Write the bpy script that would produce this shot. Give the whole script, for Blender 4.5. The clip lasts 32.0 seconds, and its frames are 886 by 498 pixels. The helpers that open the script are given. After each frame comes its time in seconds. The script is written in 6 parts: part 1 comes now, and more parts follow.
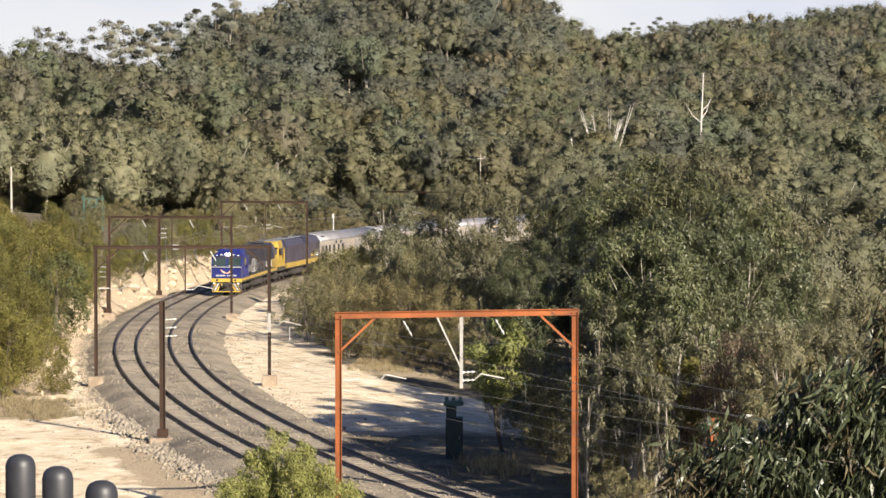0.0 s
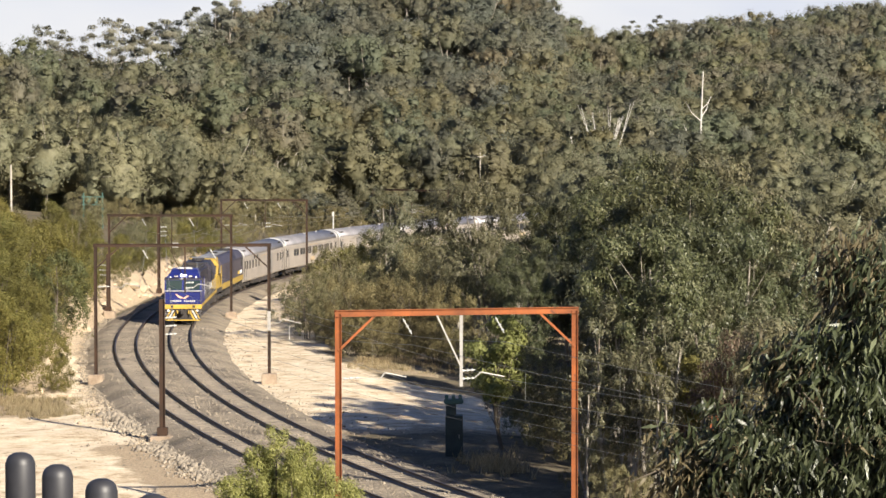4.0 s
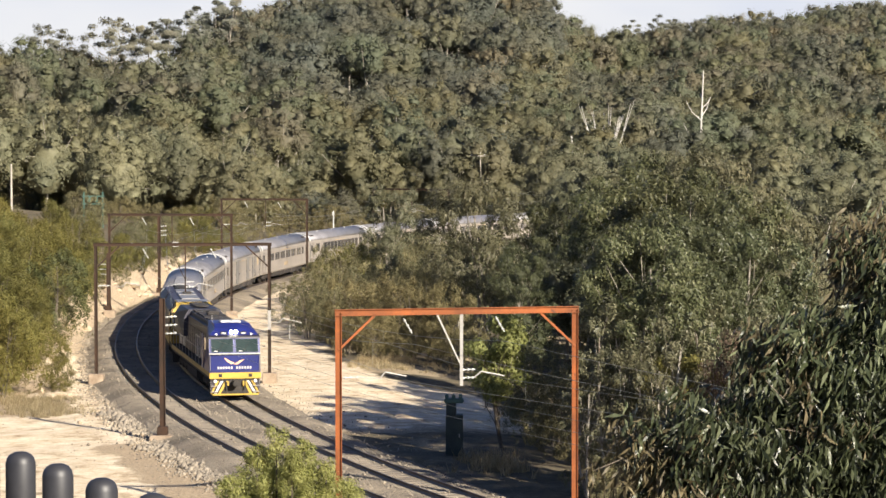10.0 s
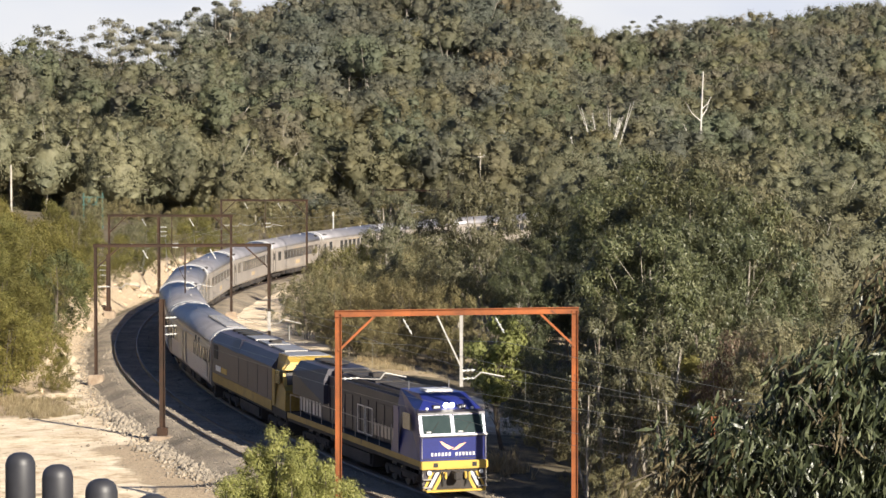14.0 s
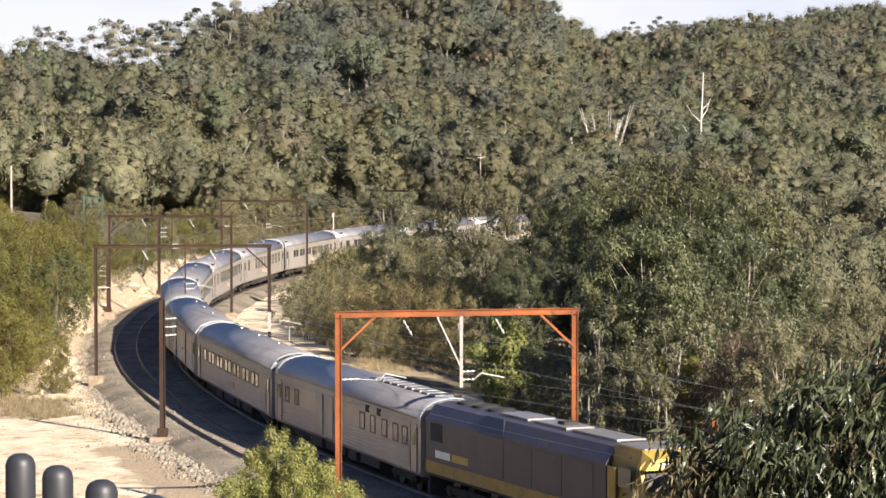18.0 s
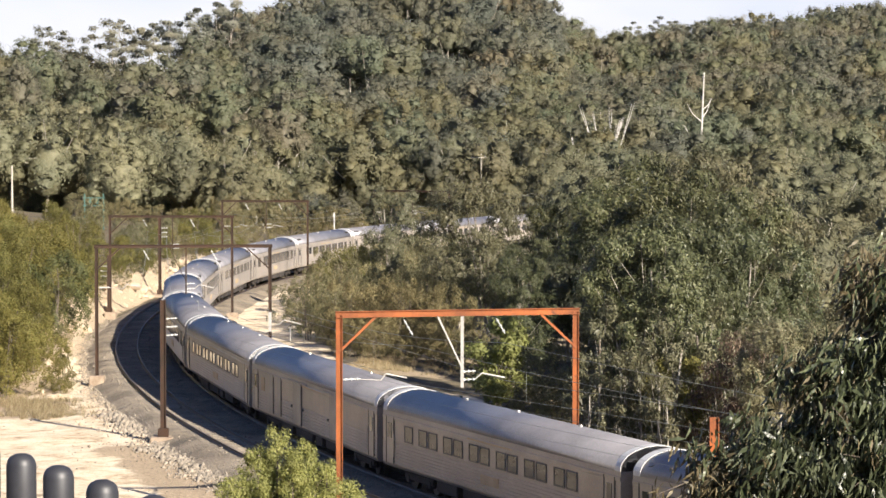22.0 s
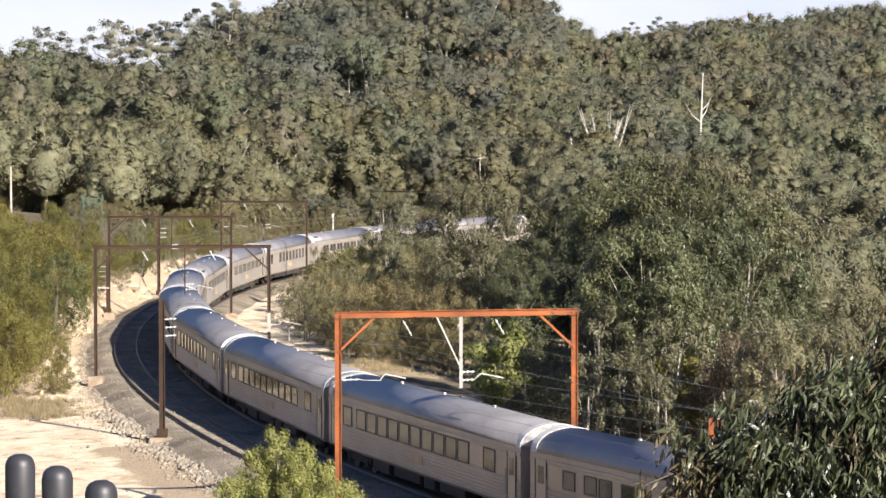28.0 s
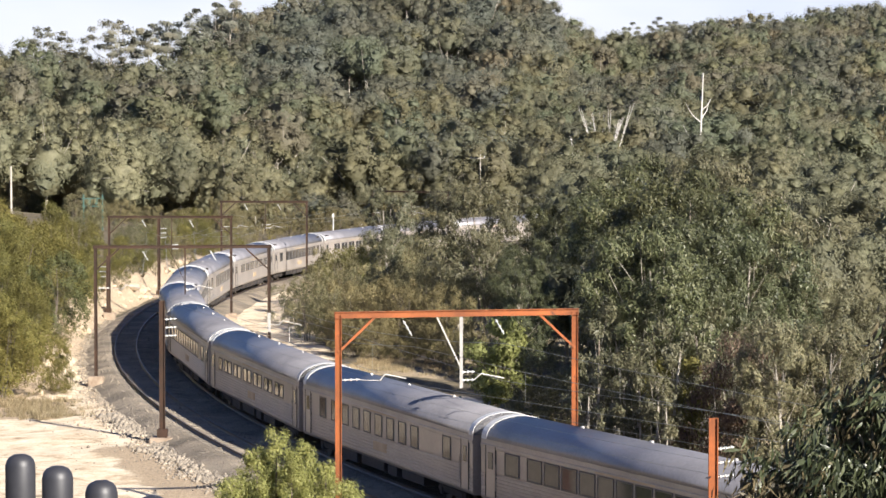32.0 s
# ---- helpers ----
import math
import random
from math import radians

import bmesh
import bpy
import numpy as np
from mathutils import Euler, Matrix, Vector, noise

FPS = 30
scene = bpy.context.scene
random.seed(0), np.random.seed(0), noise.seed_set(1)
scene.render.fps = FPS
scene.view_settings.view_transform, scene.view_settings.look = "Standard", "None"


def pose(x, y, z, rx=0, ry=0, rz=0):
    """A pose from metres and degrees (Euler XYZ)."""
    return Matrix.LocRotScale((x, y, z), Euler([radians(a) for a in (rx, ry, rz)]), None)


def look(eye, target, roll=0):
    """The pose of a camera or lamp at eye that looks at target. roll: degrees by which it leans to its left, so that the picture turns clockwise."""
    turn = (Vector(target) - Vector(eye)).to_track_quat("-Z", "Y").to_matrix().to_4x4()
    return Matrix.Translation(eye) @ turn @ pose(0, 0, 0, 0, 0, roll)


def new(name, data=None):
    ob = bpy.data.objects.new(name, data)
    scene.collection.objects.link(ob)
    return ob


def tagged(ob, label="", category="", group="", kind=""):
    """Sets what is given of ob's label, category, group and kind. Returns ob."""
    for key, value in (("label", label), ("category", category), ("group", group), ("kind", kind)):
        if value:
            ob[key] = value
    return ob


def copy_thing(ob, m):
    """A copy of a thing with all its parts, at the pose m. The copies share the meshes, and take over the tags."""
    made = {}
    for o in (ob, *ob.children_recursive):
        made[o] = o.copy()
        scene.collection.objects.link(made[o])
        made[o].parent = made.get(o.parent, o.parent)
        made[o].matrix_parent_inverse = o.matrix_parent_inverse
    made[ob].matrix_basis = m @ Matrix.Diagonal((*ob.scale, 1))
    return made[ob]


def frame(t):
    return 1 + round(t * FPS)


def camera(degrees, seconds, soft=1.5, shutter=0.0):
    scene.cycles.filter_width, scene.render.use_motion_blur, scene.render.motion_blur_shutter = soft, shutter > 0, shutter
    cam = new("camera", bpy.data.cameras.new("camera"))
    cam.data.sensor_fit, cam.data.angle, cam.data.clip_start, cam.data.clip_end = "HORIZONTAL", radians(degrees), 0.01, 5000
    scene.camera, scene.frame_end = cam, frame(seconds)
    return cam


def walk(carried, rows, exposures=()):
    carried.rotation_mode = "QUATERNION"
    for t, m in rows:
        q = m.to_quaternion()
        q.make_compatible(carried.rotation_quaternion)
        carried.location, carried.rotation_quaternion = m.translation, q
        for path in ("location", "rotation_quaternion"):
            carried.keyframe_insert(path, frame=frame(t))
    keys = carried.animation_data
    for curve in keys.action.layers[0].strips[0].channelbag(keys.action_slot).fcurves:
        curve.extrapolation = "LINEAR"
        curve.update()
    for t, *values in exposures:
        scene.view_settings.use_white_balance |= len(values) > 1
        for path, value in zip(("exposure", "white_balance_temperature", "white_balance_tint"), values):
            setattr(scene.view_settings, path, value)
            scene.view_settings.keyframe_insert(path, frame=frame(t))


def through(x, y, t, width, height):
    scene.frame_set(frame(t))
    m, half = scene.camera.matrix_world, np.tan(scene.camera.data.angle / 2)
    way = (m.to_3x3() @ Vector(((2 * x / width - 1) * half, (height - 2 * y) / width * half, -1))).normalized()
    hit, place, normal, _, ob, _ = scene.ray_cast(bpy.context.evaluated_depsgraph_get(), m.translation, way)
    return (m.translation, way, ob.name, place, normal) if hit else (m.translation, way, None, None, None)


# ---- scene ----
EXPO, SKY_STRENGTH, SUN_STRENGTH = 1.43, 0.032, 4.4

# ---- camera: a tripod on the bank beside a railing; a hand on it makes it tremble by hundredths of a degree ----
LENS = 4805.0
EYE_Z = 15.19
cam = camera(18.53, 32.0, 1.5)
SHAKE = [
    (0, 0, 0), (0.5, 0.2, 0), (1, 0, 0), (1.5, -0.3, -0.8), (2, -0.3, -1.5), (2.5, -0.3, -2.1), (3, -0.3, -3), (3.5, -0.3, -3),
    (5.5, -0.2, -4.6), (6, -0.2, -4.6), (6.5, -0.2, -4.6), (7, -0.3, -3.4), (7.5, -1.7, -3), (8, -1.5, -4.6), (8.5, -0.6, -4.6), (9, 1.2, -4.6),
    (9.5, 1.2, -4.6), (10, 0.2, -4.6), (10.5, -0, -4), (11, 0.3, -3.2), (11.5, 0.9, -3.2), (12, -0.2, -3.2), (12.5, -0.2, -3.2), (13, 0.3, -3.2),
    (13.5, 0.9, -3.2), (14, -0.2, -3), (14.5, 0.3, -3.2), (16.5, 1.4, -2.9), (17, 0.3, -2.7), (17.5, -0, -2.9), (18, -0, -1.5), (18.5, -0, -1.5),
    (19, 0.2, -1.5), (19.5, 0.6, -3), (20, 0.8, -1.8), (20.5, -0, -2.6), (21, 0.5, -3), (21.5, 1.2, -3), (22, 1.4, -1.5), (22.5, 1.4, -1.5),
    (23, 1.4, -2.7), (23.5, 1.4, -2.9), (24, 1.4, -1.7), (24.5, 1.2, -1.5), (25, 1.2, -0.1), (25.5, 0.1, -0.1), (27.5, -0.2, -2.3), (28, -0.6, -0.6),
    (28.5, -0.3, -1.5), (29, -0.3, -1.5), (29.5, -0.3, -1.5), (30, -0.2, -0.1), (30.5, -0.3, -1.4), (31, 0.3, -1.5), (31.5, -0.2, -1.5), (32, -0.2, -0.5),
]
walk(cam, [(t, pose(0, 0, EYE_Z, 90 - 2.49 + math.degrees(dy / LENS), 0, math.degrees(dx / LENS))) for t, dx, dy in SHAKE],
     [(0, EXPO, 6700, 9), (14.5, EXPO, 6650, 9), (17, EXPO + 0.16, 6600, 11), (25.5, EXPO + 0.18, 6450, 11), (32, EXPO + 0.18, 6250, 11)])

# ---- light: low afternoon sun from behind the right shoulder, pale sky ----
SUN_EL, SUN_AZ = 27.0, 143.0
world = bpy.data.worlds.new("world")
scene.world = world
world.use_nodes = True
wn = world.node_tree
sky = wn.nodes.new("ShaderNodeTexSky")
sky.sky_type, sky.sun_disc = "NISHITA", False
sky.sun_elevation, sky.sun_rotation = radians(SUN_EL), radians(SUN_AZ)
sky.air_density, sky.dust_density, sky.ozone_density = 1.1, 0.5, 3.0
tint = wn.nodes.new("ShaderNodeMix")
tint.data_type, tint.blend_type = "RGBA", "MULTIPLY"
tint.inputs[0].default_value = 1.0
tint.inputs[7].default_value = (0.92, 0.95, 1.26, 1)
wn.links.new(sky.outputs[0], tint.inputs[6])
wn.links.new(tint.outputs[2], wn.nodes["Background"].inputs[0])
wn.nodes["Background"].inputs[1].default_value = SKY_STRENGTH
sun_data = bpy.data.lights.new("sun", "SUN")
sun_data.energy, sun_data.angle, sun_data.color = SUN_STRENGTH, radians(0.6), (1.0, 0.92, 0.80)
sun = new("sun", sun_data)
to_sun = Vector((math.sin(radians(SUN_AZ)) * math.cos(radians(SUN_EL)), math.cos(radians(SUN_AZ)) * math.cos(radians(SUN_EL)), math.sin(radians(SUN_EL))))
sun.matrix_world = look(to_sun * 100, (0, 0, 0))

# ---- materials ----
def node_material(name, rough=0.8, metal=0.0):
    m = bpy.data.materials.new(name)
    m.use_nodes = True
    nt = m.node_tree
    b = nt.nodes["Principled BSDF"]
    b.inputs["Roughness"].default_value = rough
    b.inputs["Metallic"].default_value = metal
    return m, nt, b


def ramp_between(nt, fac, stops):
    r = nt.nodes.new("ShaderNodeValToRGB")
    el = r.color_ramp.elements
    el[0].position, el[0].color = stops[0][0], (*stops[0][1], 1)
    el[1].position, el[1].color = stops[-1][0], (*stops[-1][1], 1)
    for p, c in stops[1:-1]:
        e = el.new(p)
        e.color = (*c, 1)
    nt.links.new(fac, r.inputs[0])
    return r.outputs[0]


def place_of(nt, moving):
    if moving:
        return nt.nodes.new("ShaderNodeTexCoord").outputs["Object"]
    return nt.nodes.new("ShaderNodeNewGeometry").outputs["Position"]


def noise_of(nt, where, scale, detail=4.0, rough=0.6, stretch=None):
    if stretch:
        mp = nt.nodes.new("ShaderNodeMapping")
        mp.inputs["Scale"].default_value = stretch
        nt.links.new(where, mp.inputs[0])
        where = mp.outputs[0]
    n = nt.nodes.new("ShaderNodeTexNoise")
    n.inputs["Scale"].default_value, n.inputs["Detail"].default_value, n.inputs["Roughness"].default_value = scale, detail, rough
    nt.links.new(where, n.inputs["Vector"])
    return n.outputs[0]


def mix_col(nt, fac, a, b, kind="MIX"):
    x = nt.nodes.new("ShaderNodeMix")
    x.data_type, x.blend_type = "RGBA", kind
    for sock, v in ((x.inputs[0], fac), (x.inputs[6], a), (x.inputs[7], b)):
        if isinstance(v, (int, float)):
            sock.default_value = v
        elif isinstance(v, tuple):
            sock.default_value = (*v, 1)
        else:
            nt.links.new(v, sock)
    return x.outputs[2]


def bump_of(nt, b, height, strength, distance):
    bp = nt.nodes.new("ShaderNodeBump")
    bp.inputs["Strength"].default_value, bp.inputs["Distance"].default_value = strength, distance
    nt.links.new(height, bp.inputs["Height"])
    nt.links.new(bp.outputs[0], b.inputs["Normal"])


def surface(name, dark, light, rough=0.8, metal=0.0, fine=20.0, coarse=1.5, bump=0.2, depth=0.01, moving=False, stretch=None, wear=None):
    """Two scales of variation between a dark and a light tone, with an optional third tone in patches, and fine relief."""
    m, nt, b = node_material(name, rough, metal)
    where = place_of(nt, moving)
    big = noise_of(nt, where, coarse, 3, 0.55, stretch)
    small = noise_of(nt, where, fine, 5, 0.7)
    add = nt.nodes.new("ShaderNodeMath")
    add.operation = "MULTIPLY_ADD"
    nt.links.new(big, add.inputs[0])
    add.inputs[1].default_value = 0.6
    sc = nt.nodes.new("ShaderNodeMath")
    sc.operation = "MULTIPLY"
    nt.links.new(small, sc.inputs[0])
    sc.inputs[1].default_value = 0.4
    nt.links.new(sc.outputs[0], add.inputs[2])
    col = ramp_between(nt, add.outputs[0], [(0.33, dark), (0.67, light)])
    if wear:
        patch = noise_of(nt, where, coarse * 2.7, 6, 0.7, stretch)
        f = ramp_between(nt, patch, [(wear[1], (0, 0, 0)), (wear[1] + 0.12, (1, 1, 1))])
        col = mix_col(nt, f, col, wear[0])
    nt.links.new(col, b.inputs["Base Color"])
    if bump:
        bump_of(nt, b, small, bump, depth)
    return m


def leaf_material(name, dark, mid, light, rough=0.55, through=0.25, gloss=0.3, clump=1.6):
    """Foliage: each leaf spray has its own tone, each tree leans to its own hue, and some light passes through."""
    m, nt, b = node_material(name, rough)
    geo = nt.nodes.new("ShaderNodeNewGeometry")
    info = nt.nodes.new("ShaderNodeObjectInfo")
    col = ramp_between(nt, geo.outputs["Random Per Island"], [(0.0, dark), (0.55, mid), (1.0, light)])
    patch = noise_of(nt, geo.outputs["Position"], 0.045, 2, 0.5)
    f = ramp_between(nt, patch, [(0.35, (0, 0, 0)), (0.65, (1, 1, 1))])
    warm = mix_col(nt, 1.0, col, (1.10, 1.0, 0.86), "MULTIPLY")
    cool = mix_col(nt, 1.0, col, (0.96, 1.0, 0.99), "MULTIPLY")
    col = mix_col(nt, f, warm, cool)
    tone = nt.nodes.new("ShaderNodeAttribute")
    tone.attribute_name = "tone"
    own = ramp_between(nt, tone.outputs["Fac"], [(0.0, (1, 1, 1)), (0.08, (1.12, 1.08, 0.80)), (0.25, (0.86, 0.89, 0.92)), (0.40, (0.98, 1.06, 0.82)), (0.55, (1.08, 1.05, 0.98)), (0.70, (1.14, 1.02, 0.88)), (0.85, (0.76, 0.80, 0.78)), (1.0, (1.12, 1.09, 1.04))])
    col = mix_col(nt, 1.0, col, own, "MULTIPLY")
    tuft = noise_of(nt, geo.outputs["Position"], clump, 3, 0.7)
    col = mix_col(nt, 1.0, col, ramp_between(nt, tuft, [(0.34, (0.82, 0.83, 0.82)), (0.64, (1.13, 1.12, 1.10))]), "MULTIPLY")
    bump_of(nt, b, tuft, 0.4, 0.4 / clump)
    hue = nt.nodes.new("ShaderNodeHueSaturation")
    v = nt.nodes.new("ShaderNodeMapRange")
    v.inputs[3].default_value, v.inputs[4].default_value = 0.72, 1.15
    nt.links.new(info.outputs["Random"], v.inputs[0])
    nt.links.new(v.outputs[0], hue.inputs["Value"])
    nt.links.new(col, hue.inputs["Color"])
    b.inputs["Specular IOR Level"].default_value = gloss
    nt.links.new(hue.outputs[0], b.inputs["Base Color"])
    tr = nt.nodes.new("ShaderNodeBsdfTranslucent")
    nt.links.new(hue.outputs[0], tr.inputs[0])
    mx = nt.nodes.new("ShaderNodeMixShader")
    mx.inputs[0].default_value = through
    nt.links.new(b.outputs[0], mx.inputs[1])
    nt.links.new(tr.outputs[0], mx.inputs[2])
    nt.links.new(mx.outputs[0], nt.nodes["Material Output"].inputs[0])
    return m


RUST = surface("rusty_steel", (0.095, 0.028, 0.007), (0.31, 0.084, 0.016), 0.8, 0.0, 30, 0.8, 0.3, 0.004, wear=((0.055, 0.022, 0.012), 0.60))
OLD_RUST = surface("brown_weathered_steel", (0.014, 0.008, 0.004), (0.048, 0.020, 0.008), 0.85, 0.0, 30, 0.8, 0.3, 0.004)
RAIL_STEEL = surface("rail_steel", (0.05, 0.035, 0.028), (0.12, 0.085, 0.065), 0.45, 0.7, 12, 1.5, 0.1, 0.002)
BALLAST = surface("grey_brown_ballast", (0.078, 0.062, 0.045), (0.355, 0.292, 0.21), 0.95, 0, 9, 0.3, 1.0, 0.10, wear=((0.10, 0.08, 0.06), 0.60))
SLEEPER = surface("concrete_sleeper", (0.15, 0.125, 0.10), (0.27, 0.23, 0.18), 0.9, 0, 12, 2)
CONCRETE = surface("stained_concrete", (0.19, 0.135, 0.09), (0.37, 0.295, 0.22), 0.9, 0, 18, 2)
GALV = surface("galvanised_steel", (0.24, 0.23, 0.21), (0.40, 0.38, 0.35), 0.55, 0.2, 25, 3, 0.05)
PORCELAIN = surface("white_porcelain", (0.36, 0.36, 0.34), (0.52, 0.52, 0.50), 0.35, 0, 30, 3, 0)
WIRE = surface("dull_copper_wire", (0.16, 0.17, 0.15), (0.32, 0.33, 0.30), 0.5, 0.5, 30, 1, 0)
BARK = surface("pale_eucalypt_bark", (0.16, 0.135, 0.105), (0.42, 0.385, 0.325), 0.85, 0, 9, 0.6, 0.4, 0.02, wear=((0.12, 0.08, 0.055), 0.55))
DARK_BARK = surface("dark_rough_bark", (0.05, 0.04, 0.03), (0.16, 0.13, 0.10), 0.95, 0, 9, 0.6, 0.6, 0.03)
DEAD_WOOD = surface("bleached_dead_wood", (0.34, 0.32, 0.29), (0.56, 0.53, 0.48), 0.8, 0, 9, 0.6, 0.3, 0.02)
# distance haze is put into these leaves: pale, greyed tones and strong translucency
HAZED_GUM_LEAF = leaf_material("hazed_gum_leaves", (0.190, 0.192, 0.158), (0.203, 0.204, 0.167), (0.216, 0.215, 0.176), 0.6, 0.50)
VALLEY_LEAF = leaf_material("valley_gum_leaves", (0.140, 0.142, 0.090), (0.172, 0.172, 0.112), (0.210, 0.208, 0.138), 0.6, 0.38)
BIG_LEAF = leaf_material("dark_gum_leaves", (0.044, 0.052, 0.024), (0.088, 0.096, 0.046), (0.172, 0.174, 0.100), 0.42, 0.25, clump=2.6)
GREY_LEAF = leaf_material("grey_gum_leaves", (0.095, 0.096, 0.056), (0.145, 0.142, 0.086), (0.225, 0.210, 0.138), 0.45, 0.25, clump=2.6)
NEAR_LEAF = leaf_material("glossy_gum_leaves", (0.024, 0.030, 0.014), (0.058, 0.068, 0.032), (0.18, 0.19, 0.11), 0.36, 0.24, 0.4, clump=5.0)
TAN_LEAF = leaf_material("dry_tan_leaves", (0.080, 0.060, 0.032), (0.150, 0.115, 0.062), (0.26, 0.21, 0.128), 0.5, 0.3, clump=5.0)
WATTLE_LEAF = leaf_material("yellow_green_wattle", (0.120, 0.113, 0.034), (0.158, 0.146, 0.043), (0.195, 0.176, 0.056), 0.6, 0.35, clump=2.6)
SCRUB_LEAF = leaf_material("olive_scrub", (0.132, 0.122, 0.066), (0.180, 0.166, 0.090), (0.235, 0.214, 0.122), 0.65, 0.32, clump=2.6)
FEATHER_LEAF = leaf_material("feathery_green", (0.18, 0.19, 0.06), (0.25, 0.26, 0.09), (0.34, 0.34, 0.14), 0.6, 0.40)
RUSSET_LEAF = leaf_material("dull_russet_leaves", (0.075, 0.055, 0.04), (0.125, 0.088, 0.065), (0.19, 0.14, 0.105), 0.65, 0.3)
GREEN_LEAF = leaf_material("deep_green_bush_leaves", (0.060, 0.068, 0.026), (0.092, 0.100, 0.038), (0.140, 0.145, 0.060), 0.55, 0.3, clump=2.6)
GRASS = leaf_material("dry_grass", (0.20, 0.16, 0.095), (0.33, 0.275, 0.175), (0.46, 0.40, 0.28), 0.8, 0.35)
ROCK = surface("pale_sandstone", (0.26, 0.19, 0.12), (0.54, 0.45, 0.33), 0.9, 0, 5, 0.5, 0.8, 0.08, wear=((0.25, 0.17, 0.10), 0.6))


# ---- helpers for meshes ----
def mesh_np(name, verts, faces, mats=(), mat_index=None, smooth=False):
    """A mesh from arrays of vertices and of faces that all have the same number of corners."""
    me = bpy.data.meshes.new(name)
    v = np.asarray(verts, dtype=np.float32).reshape(-1, 3)
    f = np.asarray(faces, dtype=np.int32)
    k = f.shape[1]
    me.vertices.add(len(v))
    me.vertices.foreach_set("co", v.ravel())
    me.loops.add(f.size)
    me.loops.foreach_set("vertex_index", f.ravel())
    me.polygons.add(len(f))
    me.polygons.foreach_set("loop_start", np.arange(0, f.size, k, dtype=np.int32))
    me.polygons.foreach_set("loop_total", np.full(len(f), k, dtype=np.int32))
    for m in mats:
        me.materials.append(m)
    if mat_index is not None:
        me.polygons.foreach_set("material_index", np.asarray(mat_index, dtype=np.int32))
    if smooth:
        me.polygons.foreach_set("use_smooth", np.ones(len(f), dtype=bool))
    me.update(calc_edges=True)
    return me


def part(name, bm, material, parent, label="", smooth=False):
    """Links a bmesh (or a ready mesh) as one mesh object under a thing or a part."""
    if isinstance(bm, bpy.types.Mesh):
        me = bm
    else:
        me = bpy.data.meshes.new(name)
        bm.normal_update()
        bm.to_mesh(me)
        bm.free()
        if smooth:
            me.polygons.foreach_set("use_smooth", np.ones(len(me.polygons), dtype=bool))
    if material and not me.materials:
        me.materials.append(material)
    ob = new(name, me)
    if parent:
        ob.parent = parent
    return tagged(ob, label)


def box_bm(x0, x1, y0, y1, z0, z1, bevel=0.0, bm=None):
    own = bm is None
    bm = bm or bmesh.new()
    g = bmesh.ops.create_cube(bm, size=1)
    for v in g["verts"]:
        v.co = Vector(((x0 + x1) / 2 + v.co.x * (x1 - x0), (y0 + y1) / 2 + v.co.y * (y1 - y0), (z0 + z1) / 2 + v.co.z * (z1 - z0)))
    if bevel and own:
        bmesh.ops.bevel(bm, geom=bm.edges[:], offset=bevel, segments=2, affect="EDGES", clamp_overlap=True)
    return bm


def rod_bm(a, b, r, sides=8, r2=None, bm=None):
    """A round bar from a to b."""
    bm = bm or bmesh.new()
    a, b = Vector(a), Vector(b)
    d = b - a
    g = bmesh.ops.create_cone(bm, cap_ends=True, segments=sides, radius1=r, radius2=r if r2 is None else r2, depth=d.length)
    m = Matrix.Translation((a + b) / 2) @ d.to_track_quat("Z", "Y").to_matrix().to_4x4()
    bmesh.ops.transform(bm, matrix=m, verts=g["verts"])
    return bm


def beam_bm(a, b, w, h, bm=None):
    """A squared bar from a to b."""
    bm = bm or bmesh.new()
    a, b = Vector(a), Vector(b)
    d = b - a
    g = bmesh.ops.create_cube(bm, size=1)
    m = Matrix.Translation((a + b) / 2) @ d.to_track_quat("X", "Z").to_matrix().to_4x4() @ Matrix.Diagonal((d.length, w, h, 1))
    bmesh.ops.transform(bm, matrix=m, verts=g["verts"])
    return bm


def path_tube(points, radii, sides=6):
    """Arrays for a tube along a line of points."""
    p = np.asarray(points, float)
    n = len(p)
    t = np.gradient(p, axis=0)
    t /= np.linalg.norm(t, axis=1, keepdims=True) + 1e-9
    ref = np.where(np.abs(t[:, 2:3]) > 0.9, np.array([[1.0, 0, 0]]), np.array([[0, 0, 1.0]]))
    u = np.cross(t, ref)
    u /= np.linalg.norm(u, axis=1, keepdims=True) + 1e-9
    w = np.cross(t, u)
    a = np.arange(sides) * 2 * np.pi / sides
    ring = u[:, None, :] * np.cos(a)[None, :, None] + w[:, None, :] * np.sin(a)[None, :, None]
    v = (p[:, None, :] + ring * np.asarray(radii, float)[:, None, None]).reshape(-1, 3)
    i = np.arange(n - 1)[:, None] * sides
    j = np.arange(sides)[None, :]
    k = (j + 1) % sides
    f = np.stack([i + j, i + k, i + sides + k, i + sides + j], -1).reshape(-1, 4)
    return v, f


def joined(pieces):
    vs, fs, o = [], [], 0
    for v, f in pieces:
        vs.append(v)
        fs.append(f + o)
        o += len(v)
    return np.concatenate(vs), np.concatenate(fs)


# ---- the railway's line: curvature along its length, metres from a point on the bend ----
KNOTS_S = [-420, -165, -135, -115, -60, 0, 60, 120, 190, 260, 300, 800]
KNOTS_K = [0, 0, -0.0045, -0.0047, -0.0029, -0.0029, -0.00305, -0.0044, -0.0051, -0.0051, 0, 0]
S = np.arange(-420, 800.5, 0.5)
turn = np.cumsum(np.interp(S, KNOTS_S, KNOTS_K)) * 0.5
I0 = int(np.searchsorted(S, 0))
turn += 1.67875 - turn[I0]
LX = np.cumsum(np.cos(turn)) * 0.5
LY = np.cumsum(np.sin(turn)) * 0.5
LX += -18.845 - LX[I0]
LY += 194.777 - LY[I0]
SPACING = 3.9


